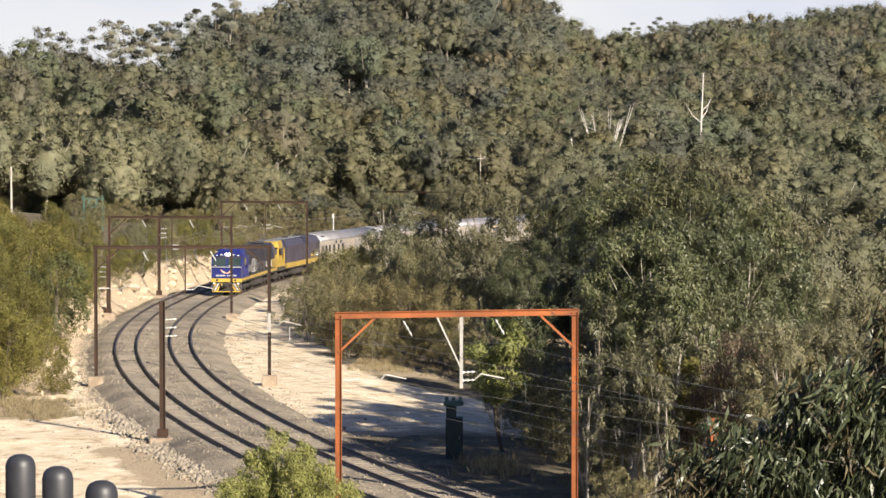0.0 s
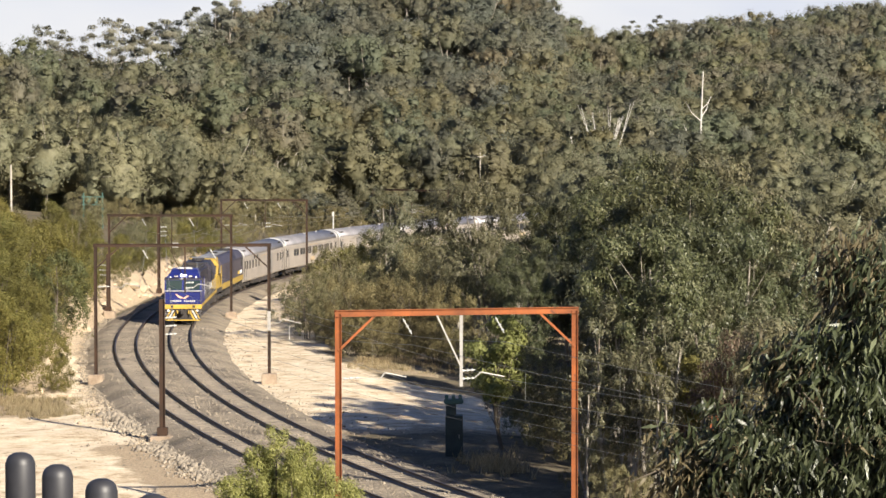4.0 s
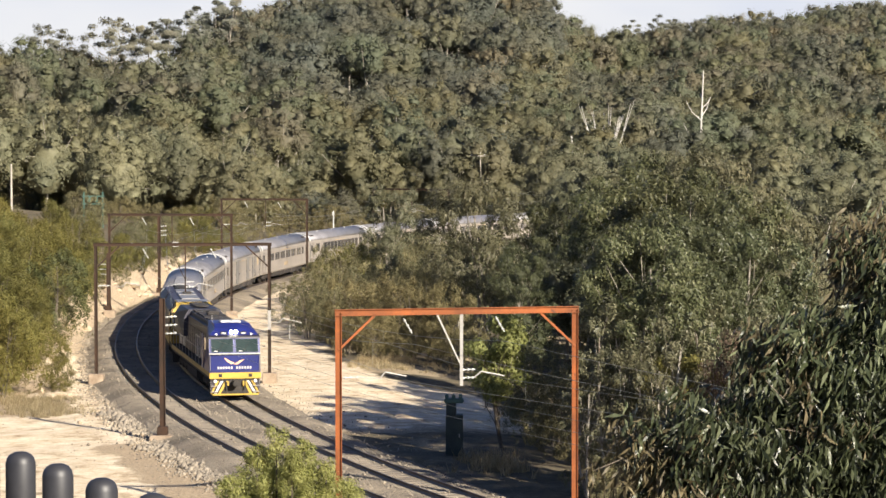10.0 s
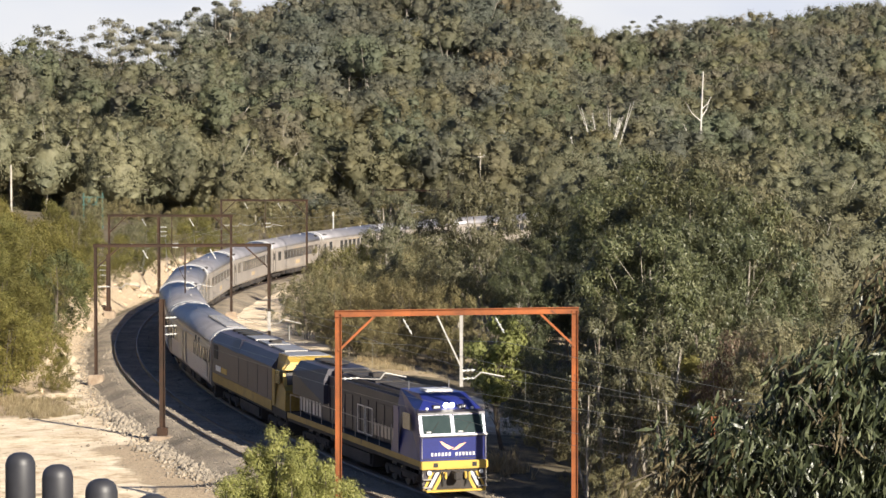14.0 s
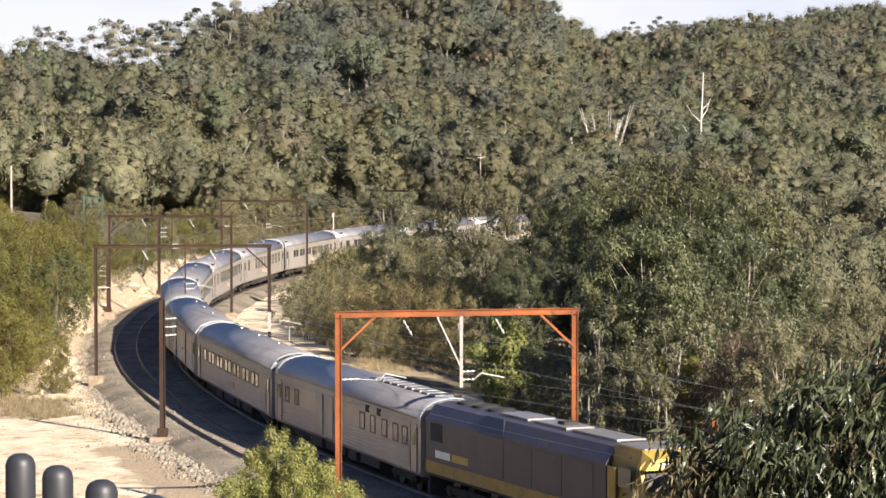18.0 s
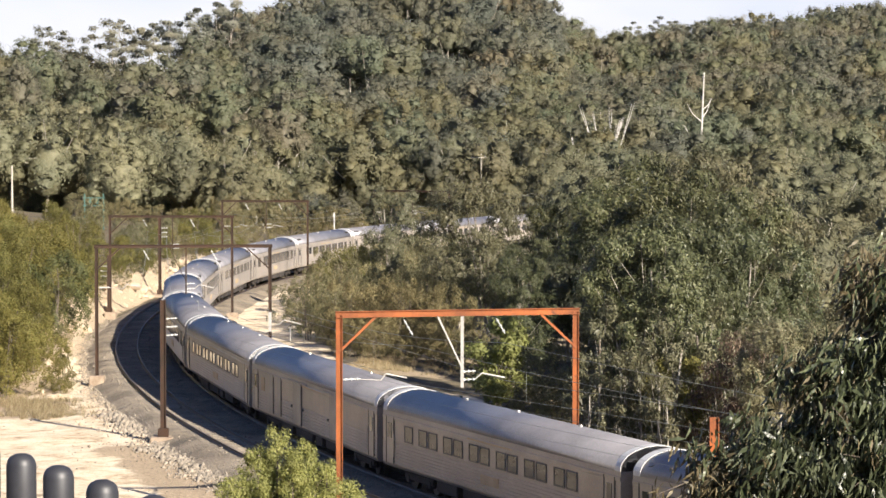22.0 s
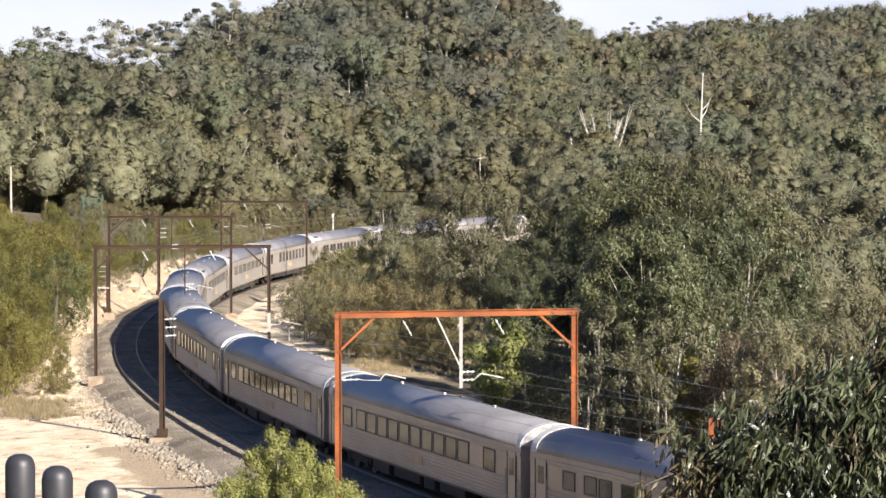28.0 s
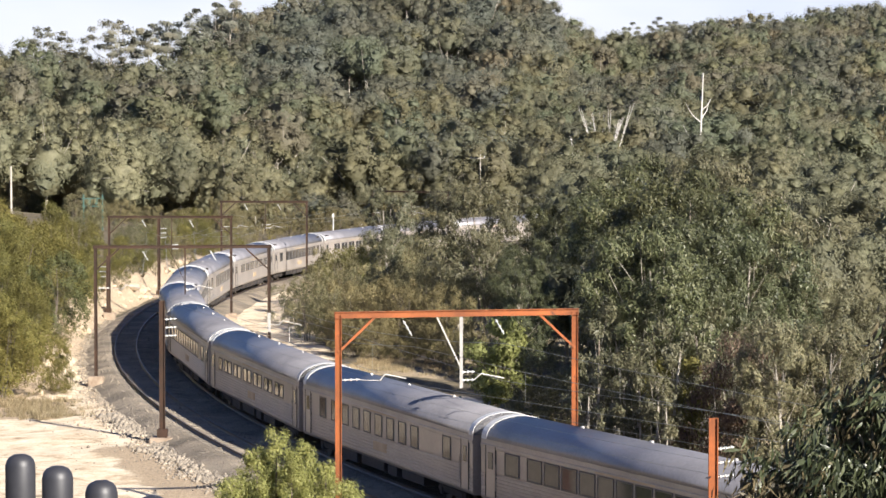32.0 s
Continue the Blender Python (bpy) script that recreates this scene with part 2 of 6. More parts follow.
def line_at(s, o=0.0):
    """The place on the line at s, o metres to the left of one who looks along it away from the camera, and the heading."""
    h = np.interp(s, S, turn)
    return np.interp(s, S, LX) - np.sin(h) * o, np.interp(s, S, LY) + np.cos(h) * o, h


def line_coords(x, y):
    """For arrays of places: the nearest s and the offset o from the line."""
    x, y = np.atleast_1d(x).astype(float), np.atleast_1d(y).astype(float)
    s, o = np.empty(len(x)), np.empty(len(x))
    cx, cy, ct, cs = LX[::4], LY[::4], turn[::4], S[::4]
    for a in range(0, len(x), 4000):
        dx = x[a:a + 4000, None] - cx[None]
        dy = y[a:a + 4000, None] - cy[None]
        i = (dx * dx + dy * dy).argmin(1)
        r = np.arange(len(i))
        s[a:a + 4000] = cs[i] + dx[r, i] * np.cos(ct[i]) + dy[r, i] * np.sin(ct[i])
        o[a:a + 4000] = -dx[r, i] * np.sin(ct[i]) + dy[r, i] * np.cos(ct[i])
    return s, o


def ease(a, b, v):
    t = np.clip((v - a) / (b - a), 0, 1)
    return t * t * (3 - 2 * t)


def lumps(x, y, size, seed=0.0):
    """Gentle unevenness of the ground, -1 to 1."""
    x, y = x / size + seed, y / size - seed
    return (np.sin(x * 1.9 + 1.3 * np.sin(y * 1.1)) + np.sin(y * 2.3 + 1.7 * np.sin(x * 0.9 + 2)) + np.sin((x + y) * 3.1 + np.sin(x * 2.2))) / 3


def height(x, y):
    """The ground's height at arrays of places."""
    x, y = np.atleast_1d(x).astype(float), np.atleast_1d(y).astype(float)
    s, o = line_coords(x, y)
    fan = np.where(y > 30, x / np.maximum(y, 30), x / 30)
    px = [-1.0, -0.165, -0.10, -0.075, -0.02, 0.035, 0.055, 0.09, 0.165, 1.0]
    top = np.interp(fan, px, [20, 17, 15, 31, 42, 38, 27, 33, 40, 44])
    far = np.interp(fan, px, [640, 640, 660, 740, 780, 780, 860, 880, 900, 900])
    near = np.interp(fan, px, [410, 410, 420, 430, 440, 440, 430, 420, 420, 420])
    d = np.maximum(y, 1)
    hill = top * ease(0, 1, (d - near) / (far - near) * 0.94) - 0.012 * np.maximum(d - far - 80, 0)
    spur = np.interp(fan, [-1, -0.165, -0.09, -0.045, -0.01, 0.03, 0.06, 0.10, 0.14, 0.2], [8, 8, 9, 5, 0, 0, 3, 7, 3, 0])
    hill = hill + spur * (np.exp(-((d - 505) / 42) ** 2) - 0.75 * np.exp(-((d - 590) / 38) ** 2))
    hill = np.maximum(hill, -3) + ease(400, 600, d) * 2.2 * lumps(x, y, 38)
    flat = -0.62 + 0.10 * lumps(x, y, 3.0) * ease(3, 7, np.abs(o - 1.9))
    right = np.where(o < -9, -0.10 * np.clip(-o - 9, 0, 40), 0.0) * ease(30, -60, s)
    bank = ease(-34, -12, s) * ease(190, 120, s)
    left = np.where(o > 7.6, bank * (2.3 * ease(7.6, 9.4, o) + 0.09 * np.maximum(o - 9.4, 0)), 0.0)
    left = left + (1 - bank) * 0.16 * np.clip(o - 17, 0, 30) * (s < 100)
    mound = 0.45 * np.exp(-(((x + 3.6) / 4.5) ** 2 + ((y - 180) / 9) ** 2)) * ease(-6.5, -9.5, o)
    g = flat + right + left + mound
    w = ease(10, 26, np.abs(o - 2))
    g = np.where(y > 330, np.maximum(g, g * (1 - w) + hill * w), g)
    perch = 13.45 - 0.30 * np.maximum(y - 6.5, 0) - 0.62 * np.maximum(x - 9, 0) - 0.15 * np.maximum(-x - 25, 0)
    clear = ease(6, 14, np.abs(o - 2))
    return np.where(y < 90, np.maximum(g, g * (1 - clear) + perch * clear), g)


def ground_at(x, y):
    return float(height(x, y)[0])


def stepped(a, b, step, grow, end):
    v = list(np.arange(a, b + 1e-6, step))
    d = step
    while v[-1] < end:
        d *= grow
        v.append(v[-1] + d)
    return v


def build_ground():
    xs = np.array(sorted({-t for t in stepped(0, 46, 1.0, 1.14, 4500)} | set(stepped(0, 46, 1.0, 1.14, 4500))))
    ys = np.array(sorted({60 - (t) for t in stepped(0, 60, 3.0, 1.3, 900)} | set(stepped(60, 300, 1.0, 1.03, 4800))))
    gx, gy = np.meshgrid(xs, ys)
    x, y = gx.ravel(), gy.ravel()
    z = height(x, y)
    nx, ny = len(xs), len(ys)
    i = np.arange(ny - 1)[:, None] * nx + np.arange(nx - 1)[None]
    f = np.stack([i, i + 1, i + nx + 1, i + nx], -1).reshape(-1, 4)
    me = mesh_np("ground", np.stack([x, y, z], 1), f, smooth=True)
    s, o = line_coords(x, y)
    # how sandy, how rocky and how grassy the ground is
    brink = -15 + 5.6 * ease(-34, -18, s)
    sand = ease(-2.2, -3.4, o) * ease(-2, 0.8, o - brink + 1.2 * lumps(x, y, 4)) * ease(-57, -49, s + 2.0 * lumps(x, y, 4)) * ease(110, 80, s)
    sand = np.maximum(sand, ease(5.2, 7.5, o) * ease(24, 17, o) * ease(5, -20, s) * ease(-125, -110, s) * (0.86 + 0.25 * lumps(x, y, 5, 3)) * (1 - ease(10.6, 9.4, o + 0.7 * lumps(x, y, 2.5)) * ease(-57, -60, s)) * (1 - 0.9 * ease(8.5, 9.3, o) * ease(-45, -43, s + 1.2 * lumps(x, y, 3))))
    sand = np.maximum(sand, ease(-2.2, -3.2, o) * ease(-8, -5, o) * ease(200, 160, s) * ease(60, 90, s) * 0.8)
    earth = ease(4.5, 6.0, o) * ease(16, 12, o) * ease(20, 0, s) * ease(-130, -110, s)
    earth = np.maximum(earth, ease(-1.5, 2, o - brink) * ease(-2, -3, o) * ease(-62, -52, s) * 0.9)
    rock = ease(6.6, 7.8, o) * ease(13, 10, o) * ease(-36, -22, s) * ease(190, 120, s)
    grass = 0.8 * ease(0.1, 0.7, lumps(x, y, 7, 5)) * ease(6, 9, np.abs(o - 2)) * (y < 330)
    for name, w in (("sand", sand), ("rock", rock), ("grass", grass), ("earth", earth)):
        at = me.attributes.new(name, "FLOAT", "POINT")
        at.data.foreach_set("value", np.clip(w, 0, 1).astype(np.float32))
    m, nt, b = node_material("bush_ground", 0.95)
    where = place_of(nt, False)
    big, mid, fine = noise_of(nt, where, 0.12, 3), noise_of(nt, where, 0.9, 5, 0.65), noise_of(nt, where, 9, 5, 0.7)
    col = ramp_between(nt, mid, [(0.3, (0.035, 0.030, 0.018)), (0.5, (0.10, 0.080, 0.045)), (0.72, (0.19, 0.15, 0.09))])
    tone = {"earth": [(0.3, (0.25, 0.185, 0.115)), (0.7, (0.46, 0.365, 0.25))], "grass": [(0.3, (0.19, 0.14, 0.085)), (0.7, (0.40, 0.325, 0.21))], "rock": [(0.3, (0.24, 0.17, 0.10)), (0.7, (0.58, 0.48, 0.35))],
            "sand": [(0.30, (0.28, 0.19, 0.105)), (0.44, (0.58, 0.47, 0.33)), (0.72, (0.80, 0.71, 0.56))]}
    for name in ("grass", "earth", "rock", "sand"):
        at = nt.nodes.new("ShaderNodeAttribute")
        at.attribute_name = name
        edge = nt.nodes.new("ShaderNodeMath")
        edge.operation = "MULTIPLY_ADD"
        nt.links.new(mid, edge.inputs[0])
        edge.inputs[1].default_value = 0.9
        sub = nt.nodes.new("ShaderNodeMath")
        sub.operation = "SUBTRACT"
        nt.links.new(at.outputs["Fac"], sub.inputs[0])
        sub.inputs[1].default_value = 0.45
        nt.links.new(sub.outputs[0], edge.inputs[2])
        f_ = ramp_between(nt, edge.outputs[0], [(0.38, (0, 0, 0)), (0.62, (1, 1, 1))])
        col = mix_col(nt, f_, col, ramp_between(nt, fine if name != "sand" else mid, tone[name]))
    speck = ramp_between(nt, fine, [(0.35, (0.72, 0.70, 0.66)), (0.65, (1.1, 1.08, 1.05))])
    col = mix_col(nt, 1.0, col, speck, "MULTIPLY")
    nt.links.new(col, b.inputs["Base Color"])
    bump_of(nt, b, fine, 0.6, 0.06)
    me.materials.append(m)
    tagged(new("ground", me), "dry bushland ground with pale sand, stones and leaf litter", "ground", kind="structure")


build_ground()


# ---- a glowing backdrop added behind the hills to whiten the low sky ----
def bright_sky_backdrop():
    m, nt, b = node_material("glowing_sky", 1.0)
    veil = noise_of(nt, place_of(nt, False), 0.0016, 4, 0.55, (1, 1, 2.5))
    b.inputs["Base Color"].default_value = (0, 0, 0, 1)
    nt.links.new(ramp_between(nt, veil, [(0.3, (0.74, 0.80, 0.95)), (0.7, (0.95, 0.96, 1.0))]), b.inputs["Emission Color"])
    b.inputs["Emission Strength"].default_value = 0.335
    a = np.radians(np.linspace(-50, 50, 121))
    rim_heights = 330 + 40 * np.sin(a * 31) + 25 * np.sin(a * 73 + 1) + 14 * np.sin(a * 151 + 2)
    v = [(4300 * math.sin(q) * k, 4300 * math.cos(q) * k, h if high else -80) for k, high in ((1.0, 0), (1.0, 1), (1.06, 1), (1.06, 0)) for q, h in zip(a, rim_heights)]
    f = [(r * 121 + i, r * 121 + i + 1, (r + 1) * 121 + i + 1, (r + 1) * 121 + i) for r in range(3) for i in range(120)]
    tagged(new("sky_backdrop", mesh_np("sky_backdrop", v, f, [m], smooth=True)), "glowing backdrop added to brighten the pale sky over the far horizon", "cloud", kind="structure")


bright_sky_backdrop()

# ---- the trackbed, rails and sleepers of two parallel tracks ----
def ribbon(name, profile, s0, s1, step, mat, uneven=0.0):
    """A strip along the line with the cross profile (offset, height)."""
    ss = np.arange(s0, s1 + 0.1, step)
    rng = np.random.default_rng(5)
    rows = []
    for o, z in profile:
        x, y, _ = line_at(ss, o + rng.normal(0, uneven, len(ss)) * (1 if uneven else 0))
        rows.append(np.stack([x, y, np.full(len(ss), z) + rng.normal(0, uneven * 0.25, len(ss))], 1))
    n, k = len(profile), len(ss)
    v = np.concatenate(rows)
    i = np.arange(n - 1)[:, None] * k + np.arange(k - 1)[None]
    f = np.stack([i, i + 1, i + k + 1, i + k], -1).reshape(-1, 4)
    return mesh_np(name, v, f, [mat])


bed = [(-3.3, -0.62), (-2.6, -0.40), (-2.0, -0.22), (-1.5, -0.19), (-0.7, -0.18), (0.0, -0.20), (0.7, -0.18), (1.4, -0.19), (1.95, -0.27), (2.5, -0.19), (3.2, -0.18), (3.9, -0.20),
       (4.6, -0.18), (5.3, -0.19), (5.7, -0.22), (6.3, -0.45), (6.9, -0.68)]
ballast = tagged(new("ballast_bed", ribbon("ballast_bed", bed, -260, 420, 0.6, BALLAST, 0.035)), "grey-brown crushed stone ballast under two tracks", "trackbed", kind="structure")

RAIL_PROFILE = [(-0.07, -0.172), (0.07, -0.172), (0.07, -0.16), (0.012, -0.14), (0.012, -0.045), (0.036, -0.035), (0.036, -0.004), (0.028, 0.0), (-0.028, 0.0), (-0.036, -0.004), (-0.036, -0.035), (-0.012, -0.045), (-0.012, -0.14), (-0.07, -0.16), (-0.07, -0.172)]
for centre in (0.0, SPACING):
    for side in (-0.7525, 0.7525):
        me = ribbon("rail", [(centre + side + o, z) for o, z in RAIL_PROFILE], -260, 420, 1.5, RAIL_STEEL)
        tagged(new("rail", me), "worn brown steel rail curving through the cutting", "rail", "rails of two tracks", "structure")

bm = box_bm(-0.12, 0.12, -1.25, 1.25, -0.36, -0.176, 0.015)
sleeper_mesh = bpy.data.meshes.new("sleeper")
bm.to_mesh(sleeper_mesh)
bm.free()
sleeper_mesh.materials.append(SLEEPER)
for centre in (0.0, SPACING):
    for k in range(150):
        x, y, h = line_at(-110 + k * 0.68, centre)
        ob = new("sleeper", sleeper_mesh)
        ob.matrix_basis = pose(float(x), float(y), 0, 0, 0, math.degrees(h))
        ob.parent = ballast


# ---- overhead line: portals over both tracks, masts, wires ----
def tee_bm(a, b, w, bm=None):
    """A rolled channel: a web with two flanges."""
    bm = bm or bmesh.new()
    a, b = Vector(a), Vector(b)
    d = b - a
    m0 = Matrix.Translation((a + b) / 2) @ d.to_track_quat("X", "Z").to_matrix().to_4x4()
    for oy, oz, sy, sz in ((0, 0, 0.02, 1), (0, 0.47, 0.7, 0.12), (0, -0.47, 0.7, 0.12)):
        g = bmesh.ops.create_cube(bm, size=1)
        bmesh.ops.transform(bm, matrix=m0 @ Matrix.Translation((0, oy * w, oz * w)) @ Matrix.Diagonal((d.length, sy * w if sy > 0.1 else 0.03, sz * w, 1)), verts=g["verts"])
    return bm


def insulator(parent, a, b, n=4):
    """A string of porcelain discs on a pin."""
    bm = rod_bm(a, b, 0.025, 6)
    a, b = Vector(a), Vector(b)
    for i in range(n):
        p = a.lerp(b, (i + 0.5) / n)
        u = (b - a).normalized() * 0.035
        rod_bm(p - u, p + u, 0.065, 10, 0.035, bm)
    return part("insulator", bm, PORCELAIN, parent, "white porcelain insulator")


def portal(left, right, top, label, steel, drop=None, brace=1.45, w=0.24, zl=-0.62, zr=-0.62):
    """A steel portal from the foot at left to the foot at right: two posts on footings, a beam, corner braces."""
    (xl, yl), (xr, yr) = left, right
    base = new("overhead_wire_gantry")
    mid = Vector(((xl + xr) / 2, (yl + yr) / 2, -0.62))
    base.location = mid
    L, R = Vector((xl, yl, 0)) - mid, Vector((xr, yr, 0)) - mid
    L.z = R.z = 0
    rise = top + 0.62
    across = (R - L).normalized()
    for P, zz in ((L, zl), (R, zr)):
        lo = zz + 0.62
        part("post", tee_bm(P + Vector((0, 0, lo + 0.3)), P + Vector((0, 0, rise)), w, None), steel, base)
        bm = box_bm(P.x - 0.46, P.x + 0.46, P.y - 0.46, P.y + 0.46, lo - 0.5, lo + 0.62, 0.05)
        part("footing", bm, CONCRETE, base, "stained concrete footing")
    part("beam", tee_bm(L - across * 0.15 + Vector((0, 0, rise)), R + across * 0.15 + Vector((0, 0, rise)), w), steel, base)
    for P, sgn in ((L, 1), (R, -1)):
        part("brace", beam_bm(P + Vector((0, 0, rise - brace)), P + across * sgn * brace + Vector((0, 0, rise - 0.1)), 0.09, 0.09), steel, base)
    tagged(base, label, "gantry", "overhead wire gantries")
    return base, L, R, across, rise


GANTRIES = [((-4.08, 105.7), (5.25, 107.8)),
            ((-21.48, 167.7), (-10.8, 168.5)),
            ((-27.85, 226.4), (-17.62, 225.8)),
            ((-22.45, 275.1), (-13.75, 274.2)),
            ((-8.27, 322.9), (0.63, 317.0)),
            ((14.79, 359.9), (22.39, 354.7))
            ]
made = []
for k, (a, b) in enumerate(GANTRIES):
    lab = "orange-rusted steel gantry with braces and a white drop post" if k == 0 else "brown weathered steel gantry over the tracks"
    made.append(portal(a, b, 8.0, lab, RUST if k == 0 else OLD_RUST, w=0.24 if k == 0 else 0.19))
GANTRY_S = [float(line_coords((a[0] + b[0]) / 2, (a[1] + b[1]) / 2)[0][0]) for a, b in GANTRIES]


def hung_arm(base, at, rise, drop, side, along, wide=0.13, steel=None):
    """A drop post from the beam with two insulators and a registration pipe."""
    lo = rise - drop
    part("drop_post", beam_bm(at + Vector((0, 0, lo)), at + Vector((0, 0, rise - 0.1)), wide, wide), steel or GALV, base, "brown drop post" if steel else "white-painted drop post")
    part("stay", beam_bm(at + Vector((0, 0, lo + 0.75)), at - side * 1.0 + Vector((0, 0, rise - 0.1)), wide * 0.75, wide * 0.45), steel or GALV, base)
    for dz in (0.62, 0.30):
        insulator(base, at + Vector((0, 0, lo + dz)), at + side * 0.55 + Vector((0, 0, lo + dz + 0.02)), 3)
    bm = rod_bm(at + side * 0.5 + Vector((0, 0, lo + 0.3)), at + side * 0.8 + Vector((0, 0, lo + 0.55)), 0.03)
    rod_bm(at + side * 0.8 + Vector((0, 0, lo + 0.55)), at + side * 1.75 + Vector((0, 0, lo + 0.35)), 0.03, bm=bm)
    part("registration_pipe", bm, GALV, base, "pale curved pipe")


def post_arm(base, at, z, side):
    """Two insulators on a post and a bent registration pipe over the nearer track."""
    insulator(base, at + side * 0.15 + Vector((0, 0, z)), at + side * 0.85 + Vector((0, 0, z + 0.02)), 3)
    bm = rod_bm(at + side * 0.85 + Vector((0, 0, z)), at + side * 1.65 + Vector((0, 0, z - 0.05)), 0.015)
    rod_bm(at + side * 1.65 + Vector((0, 0, z - 0.05)), at + side * 1.85 + Vector((0, 0, z + 0.2)), 0.03, bm=bm)
    rod_bm(at + side * 1.85 + Vector((0, 0, z + 0.2)), at + side * 2.7 + Vector((0, 0, z + 0.02)), 0.03, bm=bm)
    part("registration_pipe", bm, GALV, base, "pale curved pipe")


for k, (base, L, R, across, rise) in enumerate(made):
    along = Vector((-across.y, across.x, 0))
    hung_arm(base, L.lerp(R, 0.515), rise, 2.95, across, along, 0.13 if k == 0 else 0.08, None if k == 0 else OLD_RUST)
    post_arm(base, L, rise - 2.55, across)
    if k < 4:
        for f in (0.27, 0.66):
            p = L.lerp(R, f)
            insulator(base, p + Vector((0, 0, rise - 0.25)), p + across * 0.35 + Vector((0, 0, rise - 0.85)), 3)


base, L, R, across, rise = made[1]
part("painted_band", beam_bm(R + Vector((0, -0.02, 3.3)), R + Vector((0, -0.02, 4.5)), 0.12, 0.20), GALV, base, "white painted band")
bm = rod_bm(R + across * 0.6 + Vector((0, 0, 3.75)), R + across * 0.85 + Vector((0, 0, 4.0)), 0.03)
rod_bm(R + across * 0.85 + Vector((0, 0, 4.0)), R + across * 2.0 + Vector((0, 0, 3.72)), 0.03, bm=bm)
rod_bm(R + across * 1.25 + Vector((0, 0, 2.7)), R + across * 1.25 + Vector((0, 0, 3.6)), 0.025, bm=bm)
rod_bm(R + across * 0.1 + Vector((0, 0, 3.75)), R + across * 0.6 + Vector((0, 0, 3.75)), 0.02, bm=bm)
part("registration_pipe", bm, GALV, base, "pale curved pipe")


def feeder_mast(x, y, top, steel, label, arm=1):
    s, _ = line_coords(x, y)
    h = float(line_at(s[0])[2])
    z = min(ground_at(x, y), 0.2)
    base = new("feeder_mast")
    base.location = (x, y, z)
    rise = top - z
    part("post", tee_bm((0, 0, 0.3), (0, 0, rise), 0.27), steel, base)
    part("footing", box_bm(-0.62, 0.62, -0.62, 0.62, -0.7, 0.30, 0.06), CONCRETE, base, "square concrete footing")
    part("base_bracket", box_bm(-0.26, 0.26, -0.26, 0.26, 0.3, 0.72, 0.02), OLD_RUST, base)
    u = Vector((math.sin(h), -math.cos(h), 0)) * arm
    for k in range(3):
        z0 = rise - 0.95 - 0.42 * k
        insulator(base, Vector((0, 0, z0)) + u * 0.15, Vector((0, 0, z0 + 0.03)) + u * 0.75, 3)
    return tagged(base, label, "mast", "feeder masts")


feeder_mast(-14.2, 137.0, 6.6, OLD_RUST, "brown steel feeder mast with white insulators on a concrete footing")
feeder_mast(8.1, 81.0, 6.6, RUST, "orange-rusted steel feeder mast with white insulators")
feeder_mast(-26.8, 256.0, 6.9, OLD_RUST, "brown steel feeder mast with white insulators on the bank")
feeder_mast(-28.4, 230.0, 4.6, OLD_RUST, "short steel mast with white crossarm insulators", -1)


def wire(name, pts, r, label, mat=WIRE):
    v, f = path_tube(pts, [r] * len(pts), 4)
    return tagged(new(name, mesh_np(name, v, f, [mat])), label, "wire")


def overhead(o, label):
    """Contact wire, sagging messenger and droppers along one track, held at each portal."""
    stops = [-170.0] + GANTRY_S + [215.0]
    contact, carrier, drops = [], [], []
    for a, b in zip(stops, stops[1:]):
        n = 10
        for i in range(n + (b == stops[-1])):
            f = i / n
            q = line_at(a, o), line_at(b, o)
            x = q[0][0] * (1 - f) + q[1][0] * f
            y = q[0][1] * (1 - f) + q[1][1] * f
            contact.append((x, y, 5.25))
            sag = 6.75 - 4 * 1.15 * f * (1 - f)
            carrier.append((x, y, sag))
            if i % 2:
                drops.append(((x, y, 5.25), (x, y, sag)))
    w = wire("contact_wire", contact, 0.009, label)
    part("messenger_wire", mesh_np("messenger_wire", *path_tube(carrier, [0.009] * len(carrier), 4), [WIRE]), None, w)
    for d in drops:
        part("dropper", mesh_np("dropper", *path_tube(d, [0.005] * 2, 3), [WIRE]), None, w)


overhead(0.0, "overhead contact wire above the running track")
overhead(SPACING, "overhead contact wire above the second track")
for k in range(3):
    pts = []
    for pa, pb in (((8.7, 80.7), (-13.6, 136.9)), ((-13.6, 136.9), (-26.2, 255.9))):
        for i in range(14):
            f = i / 13
            pts.append((pa[0] * (1 - f) + pb[0] * f, pa[1] * (1 - f) + pb[1] * f, 5.65 - 0.42 * k - 4 * 0.5 * f * (1 - f)))
    wire("feeder_wire", pts, 0.006, "thin bare feeder wire between masts")


